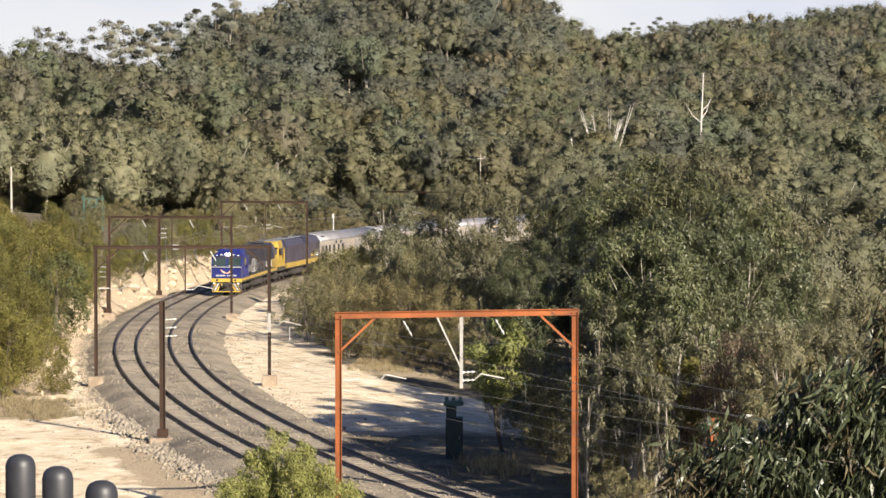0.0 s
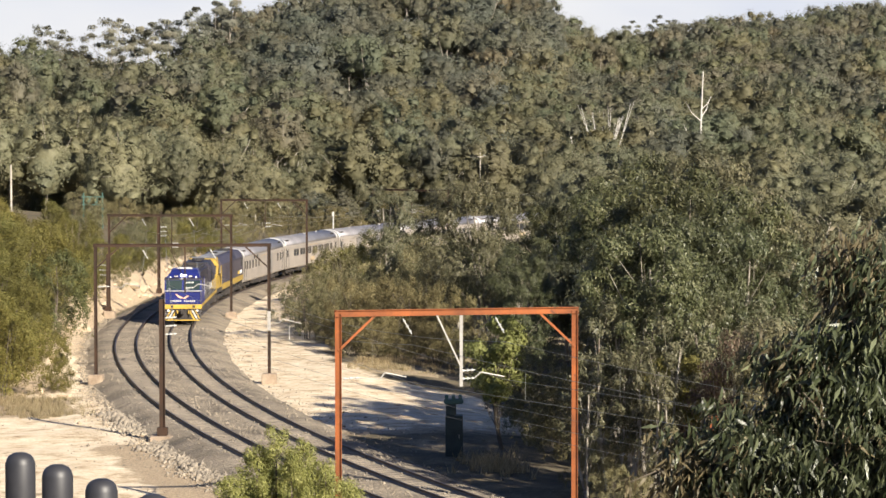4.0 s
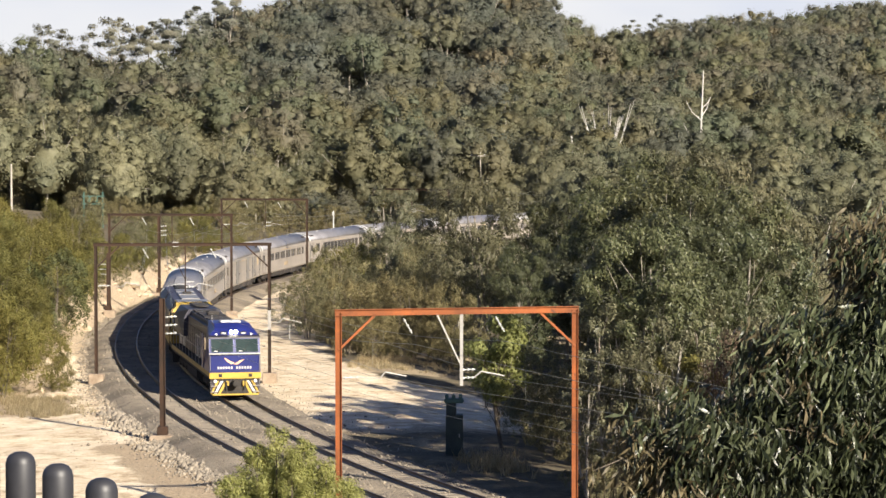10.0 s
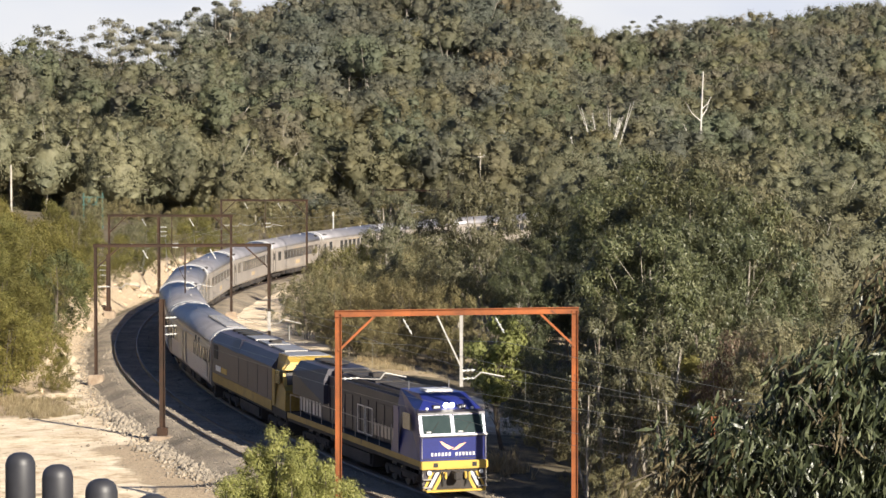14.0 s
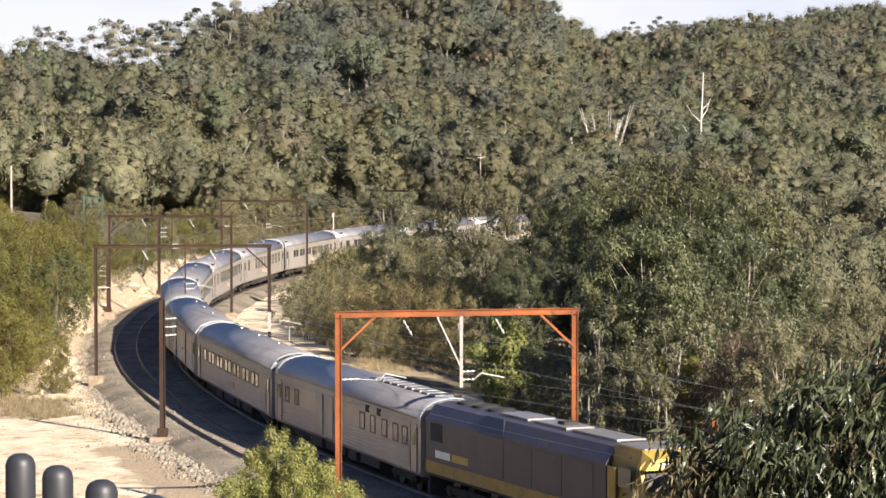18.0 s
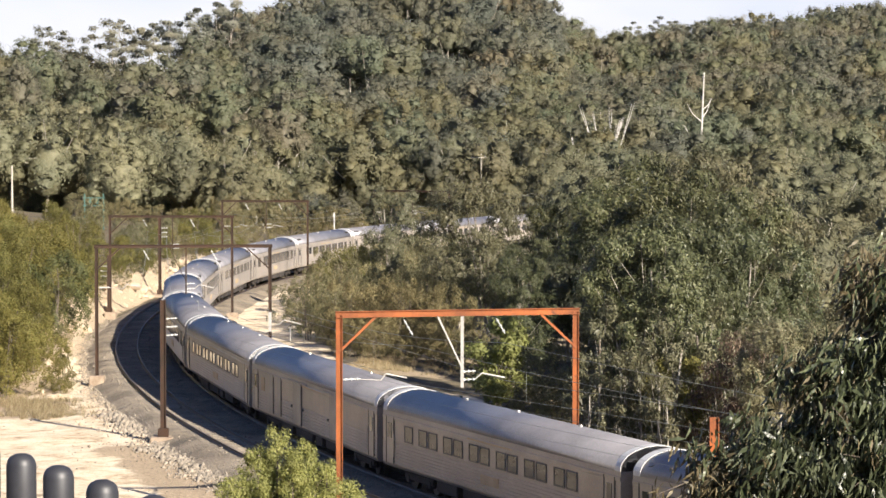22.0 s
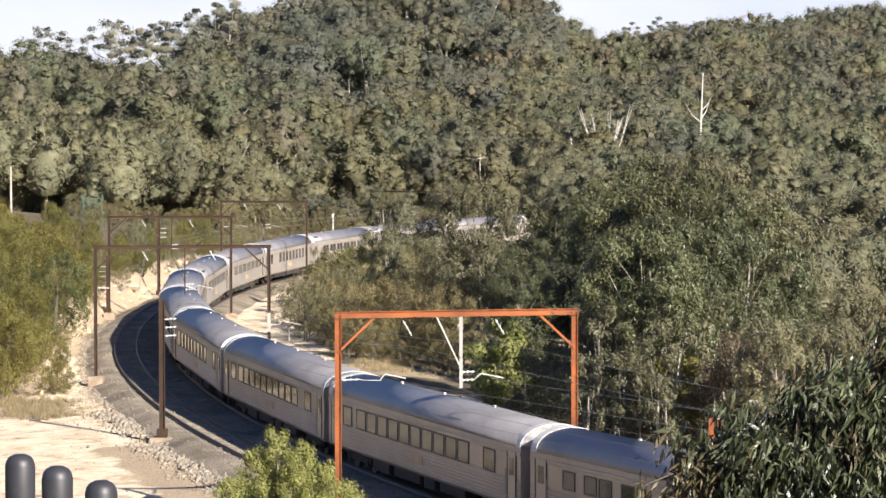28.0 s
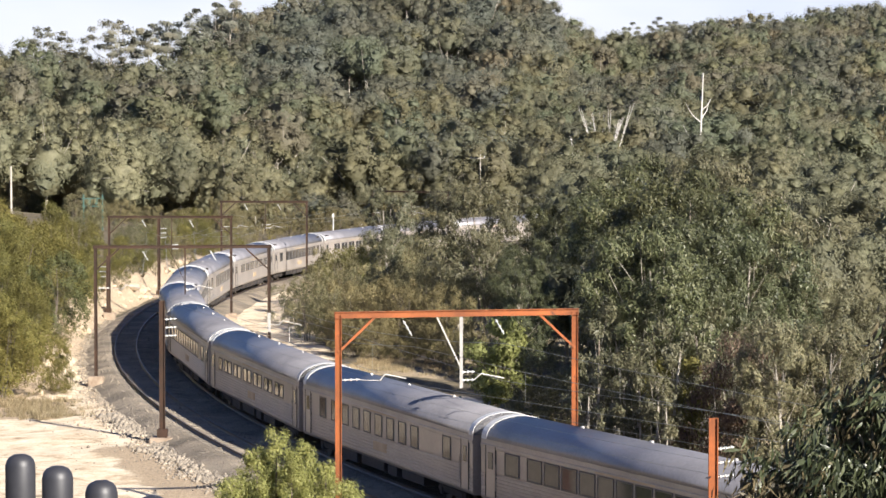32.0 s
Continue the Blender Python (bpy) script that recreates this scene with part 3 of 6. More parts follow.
# ---- trees ----
def leaf_cards(rng, centres, radii, count, size, droop=0.3, shell=0.55, lift=0.25, tri=False):
    """Leaf sprays scattered through clumps: small bent blades that face outwards from their clump."""
    centres, radii = np.asarray(centres, float), np.asarray(radii, float)
    wts = radii[:, 0] * radii[:, 1]
    which = rng.choice(len(centres), count, p=wts / wts.sum())
    u = rng.normal(size=(count, 3))
    u[:, 2] += 0.15
    u /= np.linalg.norm(u, axis=1, keepdims=True)
    rad = shell + (1 - shell) * rng.random(count)
    rad *= 1 + 0.35 * (rng.random(count) < 0.15)
    p = centres[which] + u * radii[which] * rad[:, None]
    nrm = u + rng.normal(size=(count, 3)) * 0.32 + np.array([0, 0, lift])
    nrm /= np.linalg.norm(nrm, axis=1, keepdims=True)
    ax = rng.normal(size=(count, 3))
    ax[:, 2] -= droop * 3
    ax -= nrm * (ax * nrm).sum(1, keepdims=True)
    ax /= np.linalg.norm(ax, axis=1, keepdims=True) + 1e-9
    bx = np.cross(nrm, ax)
    k = rng.uniform(0.6, 1.35, (count, 1))
    a, b = ax * size[0] * k * 0.5, bx * size[1] * k * 0.5
    if tri:
        v = np.stack([p - a * 0.8 - b, p - a * 0.6 + b, p + a * 1.15], 1).reshape(-1, 3)
        return v, np.arange(count * 3).reshape(-1, 3)
    v = np.stack([p - a, p - b * 0.9 + nrm * size[1] * 0.12, p + a, p + b * 0.9 + nrm * size[1] * 0.12], 1).reshape(-1, 3)
    f = np.arange(count * 4).reshape(-1, 4)
    return v, f


def gum_shape(seed, tall, wide, leaves, size, bare=0.4, clumps=26, lean=0.4, trunks=1, flat=0.75, droop=0.5, thick=1.0, sides=6, puff=(0.12, 0.21), shell=0.55, tri=False):
    """Wood and leaves of one eucalypt of unit place: a bent tapered trunk, limbs that fork to clumps, uneven crown."""
    rng = np.random.default_rng(seed)
    wood, centres, radii = [], [], []
    for t in range(trunks):
        base = np.array([rng.normal(0, 0.3), rng.normal(0, 0.3), -0.4]) if trunks > 1 else np.array([0, 0, -0.4])
        off = rng.normal(0, lean, 2) * (1.6 if trunks > 1 else 1)
        zs = np.linspace(0, 1, 7)
        bend = rng.normal(0, 0.25, 2)
        line = np.stack([base[0] + off[0] * zs ** 1.3 * tall * 0.12 + bend[0] * np.sin(zs * 3.1), base[1] + off[1] * zs ** 1.3 * tall * 0.12 + bend[1] * np.sin(zs * 3.1), base[2] + zs * tall * 0.86], 1)
        r0 = 0.018 * tall * thick / (1 + 0.35 * (trunks - 1))
        wood.append(path_tube(line, r0 * (1 - 0.82 * zs) + 0.015, sides))
        n = max(4, clumps // trunks)
        for c in range(n):
            f = bare + (1 - bare) * (c + rng.random()) / n
            z = f * tall
            spread = wide * 0.5 * math.sqrt(max(0.05, 1 - ((f - bare - (1 - bare) * 0.42) / ((1 - bare) * 0.66)) ** 2))
            ang = rng.uniform(0, 6.283)
            d = spread * math.sqrt(rng.random()) * 0.95
            k = min(f, 0.99)
            stem = np.array([np.interp(k * 0.9, zs, line[:, j]) for j in range(3)])
            c0 = stem + np.array([math.cos(ang) * d, math.sin(ang) * d, 0])
            c0[2] = z * 0.97 + rng.normal(0, 0.02) * tall
            rr = wide * rng.uniform(*puff)
            centres.append(c0)
            radii.append((rr, rr, rr * flat))
            low = np.array([np.interp(max(0.12, k * 0.9 - 0.16 - 0.1 * rng.random()), zs, line[:, j]) for j in range(3)])
            m = (low + c0) / 2 + rng.normal(0, 0.04, 3) * wide + np.array([0, 0, -0.03 * tall])
            rl = r0 * rng.uniform(0.14, 0.28)
            wood.append(path_tube([low, m, c0], [rl, rl * 0.7, rl * 0.3], 4))
    lv = leaf_cards(rng, centres, radii, leaves, size, droop, shell, tri=tri)
    return wood, lv


def tree_thing(name, shape, bark, leaf, at, turn_deg, scale, label, category="tree", group="", split=False):
    """A tree as a thing: its trunk, its crown and, where they can be told apart, its limbs."""
    wood, (lv, lf) = shape
    base = new(name)
    x, y = at[:2]
    z = at[2] if len(at) > 2 else ground_at(x, y)
    base.matrix_basis = pose(x, y, z, 0, 0, turn_deg) @ Matrix.Diagonal((scale, scale, scale, 1))
    trunk = part("trunk", mesh_np("trunk", *(wood[0] if split else joined(wood)), [bark], smooth=True), None, base)
    for piece in wood[1:] if split else ():
        part("limb", mesh_np("limb", *piece, [bark], smooth=True), None, trunk)
    part("crown", mesh_np("crown", lv, lf, [leaf], smooth=True), None, base)
    return tagged(base, label, category, group)


def place_px(px, d):
    return (px - 784) / LENS * d, d


def lobed_shape(seed, tall, wide, bare, lobes, leaves, size, rings=5, sides=8, thick=1.0, hang=0.5, flat=0.7, puff=(0.12, 0.20), heart=True):
    """A forest eucalypt: a pale trunk that forks into bare limbs under a wide uneven dome of lobes, each a dented mass dressed in leaf sprays."""
    rng = np.random.default_rng(seed)
    zs = np.linspace(0, 1, 6)
    bend = rng.normal(0, 0.6, 2)
    line = np.stack([bend[0] * np.sin(zs * 2.6), bend[1] * np.sin(zs * 2.6), -0.6 + zs * tall * 0.80], 1)
    r0 = 0.014 * tall * thick
    wood = [path_tube(line, r0 * (1 - 0.75 * zs) + 0.03, 5)]
    cores, lv = [], []
    per = leaves // lobes
    deep = tall * (1 - bare)
    mid = np.array([line[-1, 0], line[-1, 1], tall * bare + deep * 0.36])
    half = np.array([wide / 2, wide / 2, deep * 0.66])
    fork = rng.uniform(0, 6.283, 4)
    th = np.linspace(0.0, math.pi, 7)
    u = np.array([(math.sin(t) * math.cos(p), math.sin(t) * math.sin(p), math.cos(t)) for t in th for p in np.arange(10) * 0.628319 + t])
    fq = np.array([(i * 10 + j, i * 10 + 10 + j, i * 10 + 10 + (j + 1) % 10, i * 10 + (j + 1) % 10) for i in range(6) for j in range(10)])
    if heart:
        cores.append((mid + u * half * rng.uniform(0.42, 0.62, (len(u), 1)) * np.array([1, 1, 0.9]), np.concatenate([fq[:, :3], fq[:, [0, 2, 3]]])))
    for k in range(lobes):
        f = (k + 0.5) / lobes
        up = 1 - 1.32 * f
        a = k * 2.39996 + rng.normal(0, 0.25)
        flat_ = math.sqrt(1 - up * up)
        swell = 1 + 0.26 * math.sin(2 * a + fork[0]) + 0.22 * math.sin(3 * a + fork[1] + 2 * up) + 0.10 * math.sin(5 * up + fork[2])
        u0 = np.array([math.cos(a) * flat_, math.sin(a) * flat_, up])
        r = wide * rng.uniform(*puff)
        c = mid + u0 * half * swell * rng.uniform(0.66, 0.88)
        if k % 3 == 0:
            low = np.array([np.interp(rng.uniform(0.45, 0.85), zs, line[:, j]) for j in range(3)])
            wood.append(path_tube([low, (low + c) / 2 - np.array([0, 0, 0.02 * tall]), c], [r0 * 0.34, r0 * 0.24, 0.03], 4))
        ph = rng.uniform(0, 6.283, 6)

        def bulge(u):
            return 1 + 0.16 * np.sin(3.1 * u[:, 0] + ph[0]) * np.sin(2.7 * u[:, 1] + ph[1]) + 0.14 * np.sin(5.3 * u[:, 1] + ph[2] + 2 * u[:, 2]) + 0.10 * np.sin(7.7 * u[:, 0] + ph[3]) * np.sin(6.9 * u[:, 2] + ph[4])

        th = np.linspace(0.0, math.pi, rings + 1)
        u = np.array([(math.sin(t) * math.cos(p), math.sin(t) * math.sin(p), math.cos(t)) for t in th for p in np.arange(sides) * 6.28319 / sides + t])
        shape = np.array([rng.uniform(0.9, 1.35), rng.uniform(0.9, 1.35), flat * rng.uniform(0.75, 1.2)]) * r
        v = c + u * bulge(u)[:, None] * shape * rng.uniform(0.42, 0.66, (len(u), 1))
        fq = [(i * sides + j, (i + 1) * sides + j, (i + 1) * sides + (j + 1) % sides, i * sides + (j + 1) % sides) for i in range(rings) for j in range(sides)]
        fq = np.array([(q[0], q[1], q[2]) for q in fq[sides:]] + [(q[0], q[2], q[3]) for q in fq[:-sides]])
        cores.append((v, fq))
        d = rng.normal(size=(per, 3)) + u0 * 0.5
        d[:, 2] += 0.35
        d /= np.linalg.norm(d, axis=1, keepdims=True)
        p = c + d * bulge(d)[:, None] * shape * rng.uniform(0.58, 1.10, (per, 1))
        nrm = d / shape * r * 0.55 + u0 * 0.85 + rng.normal(size=(per, 3)) * 0.20
        nrm[:, 2] *= 0.45
        nrm /= np.linalg.norm(nrm, axis=1, keepdims=True)
        ax = rng.normal(size=(per, 3)) * 0.7 - np.array([0, 0, hang])
        ax -= nrm * (ax * nrm).sum(1, keepdims=True)
        ax /= np.linalg.norm(ax, axis=1, keepdims=True) + 1e-9
        bx = np.cross(nrm, ax)
        s = rng.uniform(0.6, 1.3, (per, 1))
        ea, eb = ax * size[0] * s * 0.5, bx * size[1] * s * 0.5
        lv.append((np.stack([p - ea * 0.8 - eb, p - ea * 0.6 + eb, p + ea * 1.15], 1).reshape(-1, 3), np.arange(per * 3).reshape(-1, 3)))
    return wood, joined(cores + lv)


def spray_shape(seed, tall, wide, bare, masses, sprays, per, size, spray=(0.26, 0.46), trunks=1, thick=0.75, lean=0.5, hang=1.2, flat=0.8, full=0.0):
    """A tree near enough to show its sprays: limbs to uneven leaf masses, each mass a shell of small hanging sprays with gaps between."""
    rng = np.random.default_rng(seed)
    wood, cores, lv = [], [], []
    zs = np.linspace(0, 1, 7)
    stems = []
    for t in range(trunks):
        off, bend = rng.normal(0, lean, 2) * (1.7 if trunks > 1 else 1.0), rng.normal(0, 0.22, 2)
        foot = rng.normal(0, 0.25, 2) * (trunks > 1)
        line = np.stack([foot[0] + off[0] * zs ** 1.3 * tall * 0.10 + bend[0] * np.sin(zs * 3.1), foot[1] + off[1] * zs ** 1.3 * tall * 0.10 + bend[1] * np.sin(zs * 3.1), -0.4 + zs * tall * 0.88], 1)
        r0 = 0.016 * tall * thick / (1 + 0.3 * (trunks - 1))
        wood.append(path_tube(line, r0 * (1 - 0.8 * zs) + 0.012, 6))
        stems.append((line, r0))
    for m in range(masses):
        line, r0 = stems[m % trunks]
        f = bare + (1 - bare) * (m + 0.2 + 0.7 * rng.random()) / masses
        q = (f - bare) / (1 - bare)
        reach = wide * 0.5 * math.sqrt(max(0.03, 1 - ((q - 0.40) / 0.68) ** 2)) * rng.uniform(0.25, 0.9)
        a = m * 2.39996 + rng.normal(0, 0.4)
        r = wide * rng.uniform(0.13, 0.22) * (1 - 0.35 * q)
        at = np.array([np.interp(min(0.99, f), zs, line[:, j]) for j in range(3)])
        c = np.array([at[0] + math.cos(a) * reach, at[1] + math.sin(a) * reach, f * tall - r * 0.4 * q])
        low = np.array([np.interp(max(0.1, f - 0.14 - 0.12 * rng.random()), zs, line[:, j]) for j in range(3)])
        rl = r0 * rng.uniform(0.13, 0.24)
        wood.append(path_tube([low, (low + c) / 2 + rng.normal(0, 0.03, 3) * wide - np.array([0, 0, 0.02 * tall]), c], [rl, rl * 0.7, rl * 0.3], 4))
        half = np.array([r * rng.uniform(0.85, 1.25), r * rng.uniform(0.85, 1.25), r * flat * rng.uniform(0.85, 1.25)])
        if full:
            th = np.linspace(0.0, math.pi, 5)
            u = np.array([(math.sin(t) * math.cos(p), math.sin(t) * math.sin(p), math.cos(t)) for t in th for p in np.arange(6) * 1.0472 + t])
            fq = np.array([(i * 6 + j, i * 6 + 6 + j, i * 6 + 6 + (j + 1) % 6, i * 6 + (j + 1) % 6) for i in range(4) for j in range(6)])
            cores.append((c + u * half * full * rng.uniform(0.8, 1.2, (len(u), 1)), np.concatenate([fq[:, :3], fq[:, [0, 2, 3]]])))
        out = np.array([math.cos(a) * 0.5, math.sin(a) * 0.5, 0.35])
        d = rng.normal(size=(sprays, 3)) + out
        d /= np.linalg.norm(d, axis=1, keepdims=True)
        sc = c + d * half * rng.uniform(0.55, 1.15, (sprays, 1)) ** 0.8
        sr = rng.uniform(*spray, sprays)
        n = sprays * per
        e = rng.normal(size=(n, 3))
        e /= np.linalg.norm(e, axis=1, keepdims=True)
        p = np.repeat(sc, per, 0) + e * np.repeat(sr, per)[:, None] * rng.random((n, 1)) ** 0.45 * np.array([0.85, 0.85, 1.15])
        nrm = np.repeat(d, per, 0) * 0.75 + e * 0.45 + rng.normal(size=(n, 3)) * 0.38 + np.array([0, 0, 0.15])
        nrm /= np.linalg.norm(nrm, axis=1, keepdims=True)
        ax = rng.normal(size=(n, 3)) * 0.8 - np.array([0, 0, hang])
        ax -= nrm * (ax * nrm).sum(1, keepdims=True)
        ax /= np.linalg.norm(ax, axis=1, keepdims=True) + 1e-9
        bx = np.cross(nrm, ax)
        k = rng.uniform(0.6, 1.3, (n, 1))
        ea, eb = ax * size[0] * k * 0.5, bx * size[1] * k * 0.5
        lv.append((np.stack([p - ea * 0.7 - eb, p - ea * 0.5 + eb, p + ea * 1.2], 1).reshape(-1, 3), np.arange(n * 3).reshape(-1, 3)))
    return wood, joined(cores + lv)


# far woods: one mass of many trees over the hills
FAR_SHAPES = [lobed_shape(20 + k, 15, (12, 15, 13, 16, 14)[k], (0.40, 0.46, 0.36, 0.5, 0.42)[k], 22, 2300, (0.44, 0.28), 4, 6, puff=(0.12, 0.21), flat=0.9) for k in range(5)] + \
             [lobed_shape(30 + k, 18, 9, 0.52, 14, 1150, (0.44, 0.28), 4, 6, thick=1.3, puff=(0.14, 0.22), flat=0.9) for k in range(2)]
MID_SHAPES = [lobed_shape(40 + k, 14, (11, 14, 12, 15)[k], 0.34, 30, 3600, (0.34, 0.20), 4, 6, puff=(0.10, 0.18), flat=0.9) for k in range(4)] + \
             [lobed_shape(45 + k, 17, 9, 0.45, 20, 2400, (0.34, 0.20), 4, 6, thick=1.4, puff=(0.12, 0.20), flat=0.9) for k in range(2)]
LOW_SHAPES = [lobed_shape(60 + k, 9, (9, 11)[k % 2], 0.04, 26, 1500, (0.38, 0.19), 3, 5, puff=(0.11, 0.18)) for k in range(3)] + \
             [lobed_shape(64 + k, 11, 11, 0.10, 13, 620, (0.46, 0.28), 4, 6, puff=(0.14, 0.24), flat=0.9) for k in range(2)]


def build_woods():
    rng = np.random.default_rng(11)
    spots = []
    cell = {}
    gap = 9.3
    tries = 0
    while tries < 40000:
        tries += 1
        y = math.sqrt(rng.uniform(425 ** 2, 930 ** 2))
        x = rng.uniform(-0.185, 0.185) * y
        q = (int(x // gap), int(y // gap))
        near = [p for i in (-1, 0, 1) for j in (-1, 0, 1) for p in cell.get((q[0] + i, q[1] + j), ())]
        g = gap * (0.75 + 0.5 * rng.random()) * (1.0 if y < 700 else 1.1)
        fan = x / y
        if y > 700 + 230 * (fan > 0.045) + 120 * (-0.09 < fan <= 0.045) or any((x - a) ** 2 + (y - b) ** 2 < g * g for a, b in near):
            continue
        cell.setdefault(q, []).append((x, y))
        spots.append((x, y))
    # an under-layer of young trees between the tall ones along the foot of the hills
    low_from = len(spots)
    for _ in range(1150):
        y = rng.uniform(405, 560) if len(spots) < low_from + 430 else rng.uniform(560, 760)
        spots.append((rng.uniform(-0.185, 0.185) * y, y))
    spots = np.array(spots)
    z = height(spots[:, 0], spots[:, 1])
    _, o = line_coords(spots[:, 0], spots[:, 1])
    wood, leaf, tones = [], [], []
    far = [(joined(w), l) for w, l in FAR_SHAPES]
    mid = [(joined(w), l) for w, l in MID_SHAPES]
    low = [(joined(w), l) for w, l in LOW_SHAPES]
    for n, ((x, y), g, off) in enumerate(zip(spots, z, o)):
        if abs(off - 2) < 14:
            continue
        (wv, wf), (lv, lf) = low[n % 3 if y < 560 else 3 + n % 2] if n >= low_from else far[rng.integers(len(far))] if y > 555 else mid[rng.integers(len(mid))]
        k = rng.uniform(0.55, 1.18) if y < 640 else rng.uniform(0.66, 1.10)
        k = 0.62 * k if n >= low_from else k
        a = rng.uniform(0, 6.283)
        m = np.array([[math.cos(a), -math.sin(a), 0], [math.sin(a), math.cos(a), 0], [0, 0, 1]]) * k
        t = np.array([x, y, g])
        wood.append((wv @ m.T + t, wf))
        leaf.append((lv @ m.T + t, lf))
        # depth between the ridges is put into tone: olive near spur, darker grey behind
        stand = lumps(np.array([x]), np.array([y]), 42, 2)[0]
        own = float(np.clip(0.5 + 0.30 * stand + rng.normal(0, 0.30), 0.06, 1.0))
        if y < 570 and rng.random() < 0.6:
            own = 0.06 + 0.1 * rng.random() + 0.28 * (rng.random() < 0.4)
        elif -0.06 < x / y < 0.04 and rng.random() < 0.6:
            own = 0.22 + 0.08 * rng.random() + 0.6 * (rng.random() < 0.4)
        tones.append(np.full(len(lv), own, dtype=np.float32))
    base = tagged(new("woods"), "dense grey-green eucalypt forest covering the hills", "forest", kind="stuff")
    part("trunks", mesh_np("trunks", *joined(wood), [BARK]), None, base)
    me = mesh_np("foliage", *joined(leaf), [HAZED_GUM_LEAF], smooth=True)
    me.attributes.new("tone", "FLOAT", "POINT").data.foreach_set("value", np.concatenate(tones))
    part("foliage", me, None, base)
    return len(wood)


build_woods()

# trees of the valley edge, behind the railway and on its far side
VALLEY = [lobed_shape(50 + k, 11.5, 10, (0.06, 0.2, 0.1, 0.26, 0.14)[k], 40, 8000, (0.27, 0.12), 4, 6, hang=0.9, flat=0.95, puff=(0.10, 0.18)) for k in range(5)]
valley_first = []
for k, shp in enumerate(VALLEY):
    x, y = place_px(1380 + 60 * k, 300 + 12 * k)
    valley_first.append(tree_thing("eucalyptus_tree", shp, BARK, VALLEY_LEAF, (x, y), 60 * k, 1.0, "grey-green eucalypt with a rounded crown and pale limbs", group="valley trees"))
rng = random.Random(4)
taken = []


def scatter(count, px0, px1, d0, d1, s0, s1, firsts, keep=6.0, o_keep=9.0, side=0):
    n = 0
    for _ in range(count * 30):
        if n >= count:
            break
        d = rng.uniform(d0, d1)
        x, y = place_px(rng.uniform(px0, px1), d)
        _, o = line_coords(x, y)
        if abs(o[0] - 2) < o_keep or (o[0] - 2) * side < 0 or any((x - a) ** 2 + (y - b) ** 2 < keep * keep for a, b in taken):
            continue
        taken.append((x, y))
        k = rng.uniform(s0, s1)
        copy_thing(rng.choice(firsts), Matrix.Translation((x, y, ground_at(x, y))) @ Matrix.Rotation(rng.uniform(0, 6.28), 4, "Z")).scale = (k, k, k)
        n += 1


scatter(70, 1000, 1720, 170, 330, 0.65, 1.0, valley_first, 6.5, 12, -1)
scatter(30, 960, 1720, 380, 440, 0.8, 1.2, valley_first, 7.0, 12)
scatter(46, -60, 480, 345, 440, 0.75, 1.25, valley_first, 6.5, 12, 1)
scatter(16, 480, 1000, 425, 445, 0.6, 1.0, valley_first, 7.0, 14)
scatter(40, -60, 760, 418, 450, 0.34, 0.55, valley_first, 2.6, 12)
scatter(9, -60, 70, 385, 430, 0.45, 0.7, valley_first, 2.0, 12)

# yellow-green wattles on the bank beside the line
WATTLE = [spray_shape(70 + k, 7.0, 7.5, 0.06, 24, 30, 20, (0.16, 0.085), (0.26, 0.46), 3, 0.8, 0.9, 0.0, 0.85) for k in range(3)]
wattle_first = [tree_thing("wattle_bush", shp, DARK_BARK, WATTLE_LEAF, place_px(-20 + 50 * k, 186 + 8 * k), 40 * k, 0.9, "dense yellow-green wattle on the sandstone bank", "shrub", "wattles on the bank") for k, shp in enumerate(WATTLE)]
scatter(10, -90, 40, 158, 182, 0.65, 0.85, wattle_first, 3.5, 10.5, 1)
scatter(14, -60, 150, 190, 260, 0.6, 0.85, wattle_first, 4.0, 12, 1)

# deeper green bushes among them
green_first = tree_thing("green_bush", spray_shape(76, 6.0, 6.2, 0.06, 22, 24, 20, (0.18, 0.085), (0.24, 0.42), 3, 0.8, 0.9, 0.1, 0.85), DARK_BARK, GREEN_LEAF, place_px(92, 186), 10, 0.9, "deep-green bush between yellow wattles on the bank", "shrub", "bushes on the bank")
scatter(9, 40, 170, 168, 215, 0.5, 0.85, [green_first], 2.4, 10.0, 1)


def bank_plants(count, s0, s1, o0, o1, k0, k1, kinds, keep=3.0):
    """Bushes along the line, at a distance to its left."""
    for _ in range(count * 20):
        if count <= 0:
            break
        x, y, _h = line_at(rng.uniform(s0, s1), rng.uniform(o0, o1))
        if any((x - a) ** 2 + (y - b) ** 2 < keep * keep for a, b in taken):
            continue
        taken.append((x, y))
        k = rng.uniform(k0, k1)
        copy_thing(rng.choice(kinds), Matrix.Translation((x, y, ground_at(x, y))) @ Matrix.Rotation(rng.uniform(0, 6.28), 4, "Z")).scale = (k, k, k)
        count -= 1


# olive scrub between the clearing and the big trees
SCRUB = [spray_shape(80 + k, 5.5, 6.0, 0.10, 18, 24, 18, (0.17, 0.07), (0.2, 0.38), 4, 0.9, 0.9, 0.3, 0.85) for k in range(3)]
scrub_first = [tree_thing("scrub_bush", shp, DARK_BARK, SCRUB_LEAF, place_px(600 + 70 * k, 232 + 10 * k), 40 * k, 1.0, "olive-green scrub bush with thin grey stems", "shrub", "scrub by the clearing") for k, shp in enumerate(SCRUB)]
scatter(26, 540, 900, 190, 320, 0.5, 1.0, scrub_first, 3.4, 11.5, -1)
scatter(22, 130, 440, 250, 345, 0.4, 0.75, scrub_first, 3.2, 9.5, 1)
scatter(24, 420, 1010, 320, 420, 0.3, 0.6, scrub_first, 3.2, 8.5, 1)
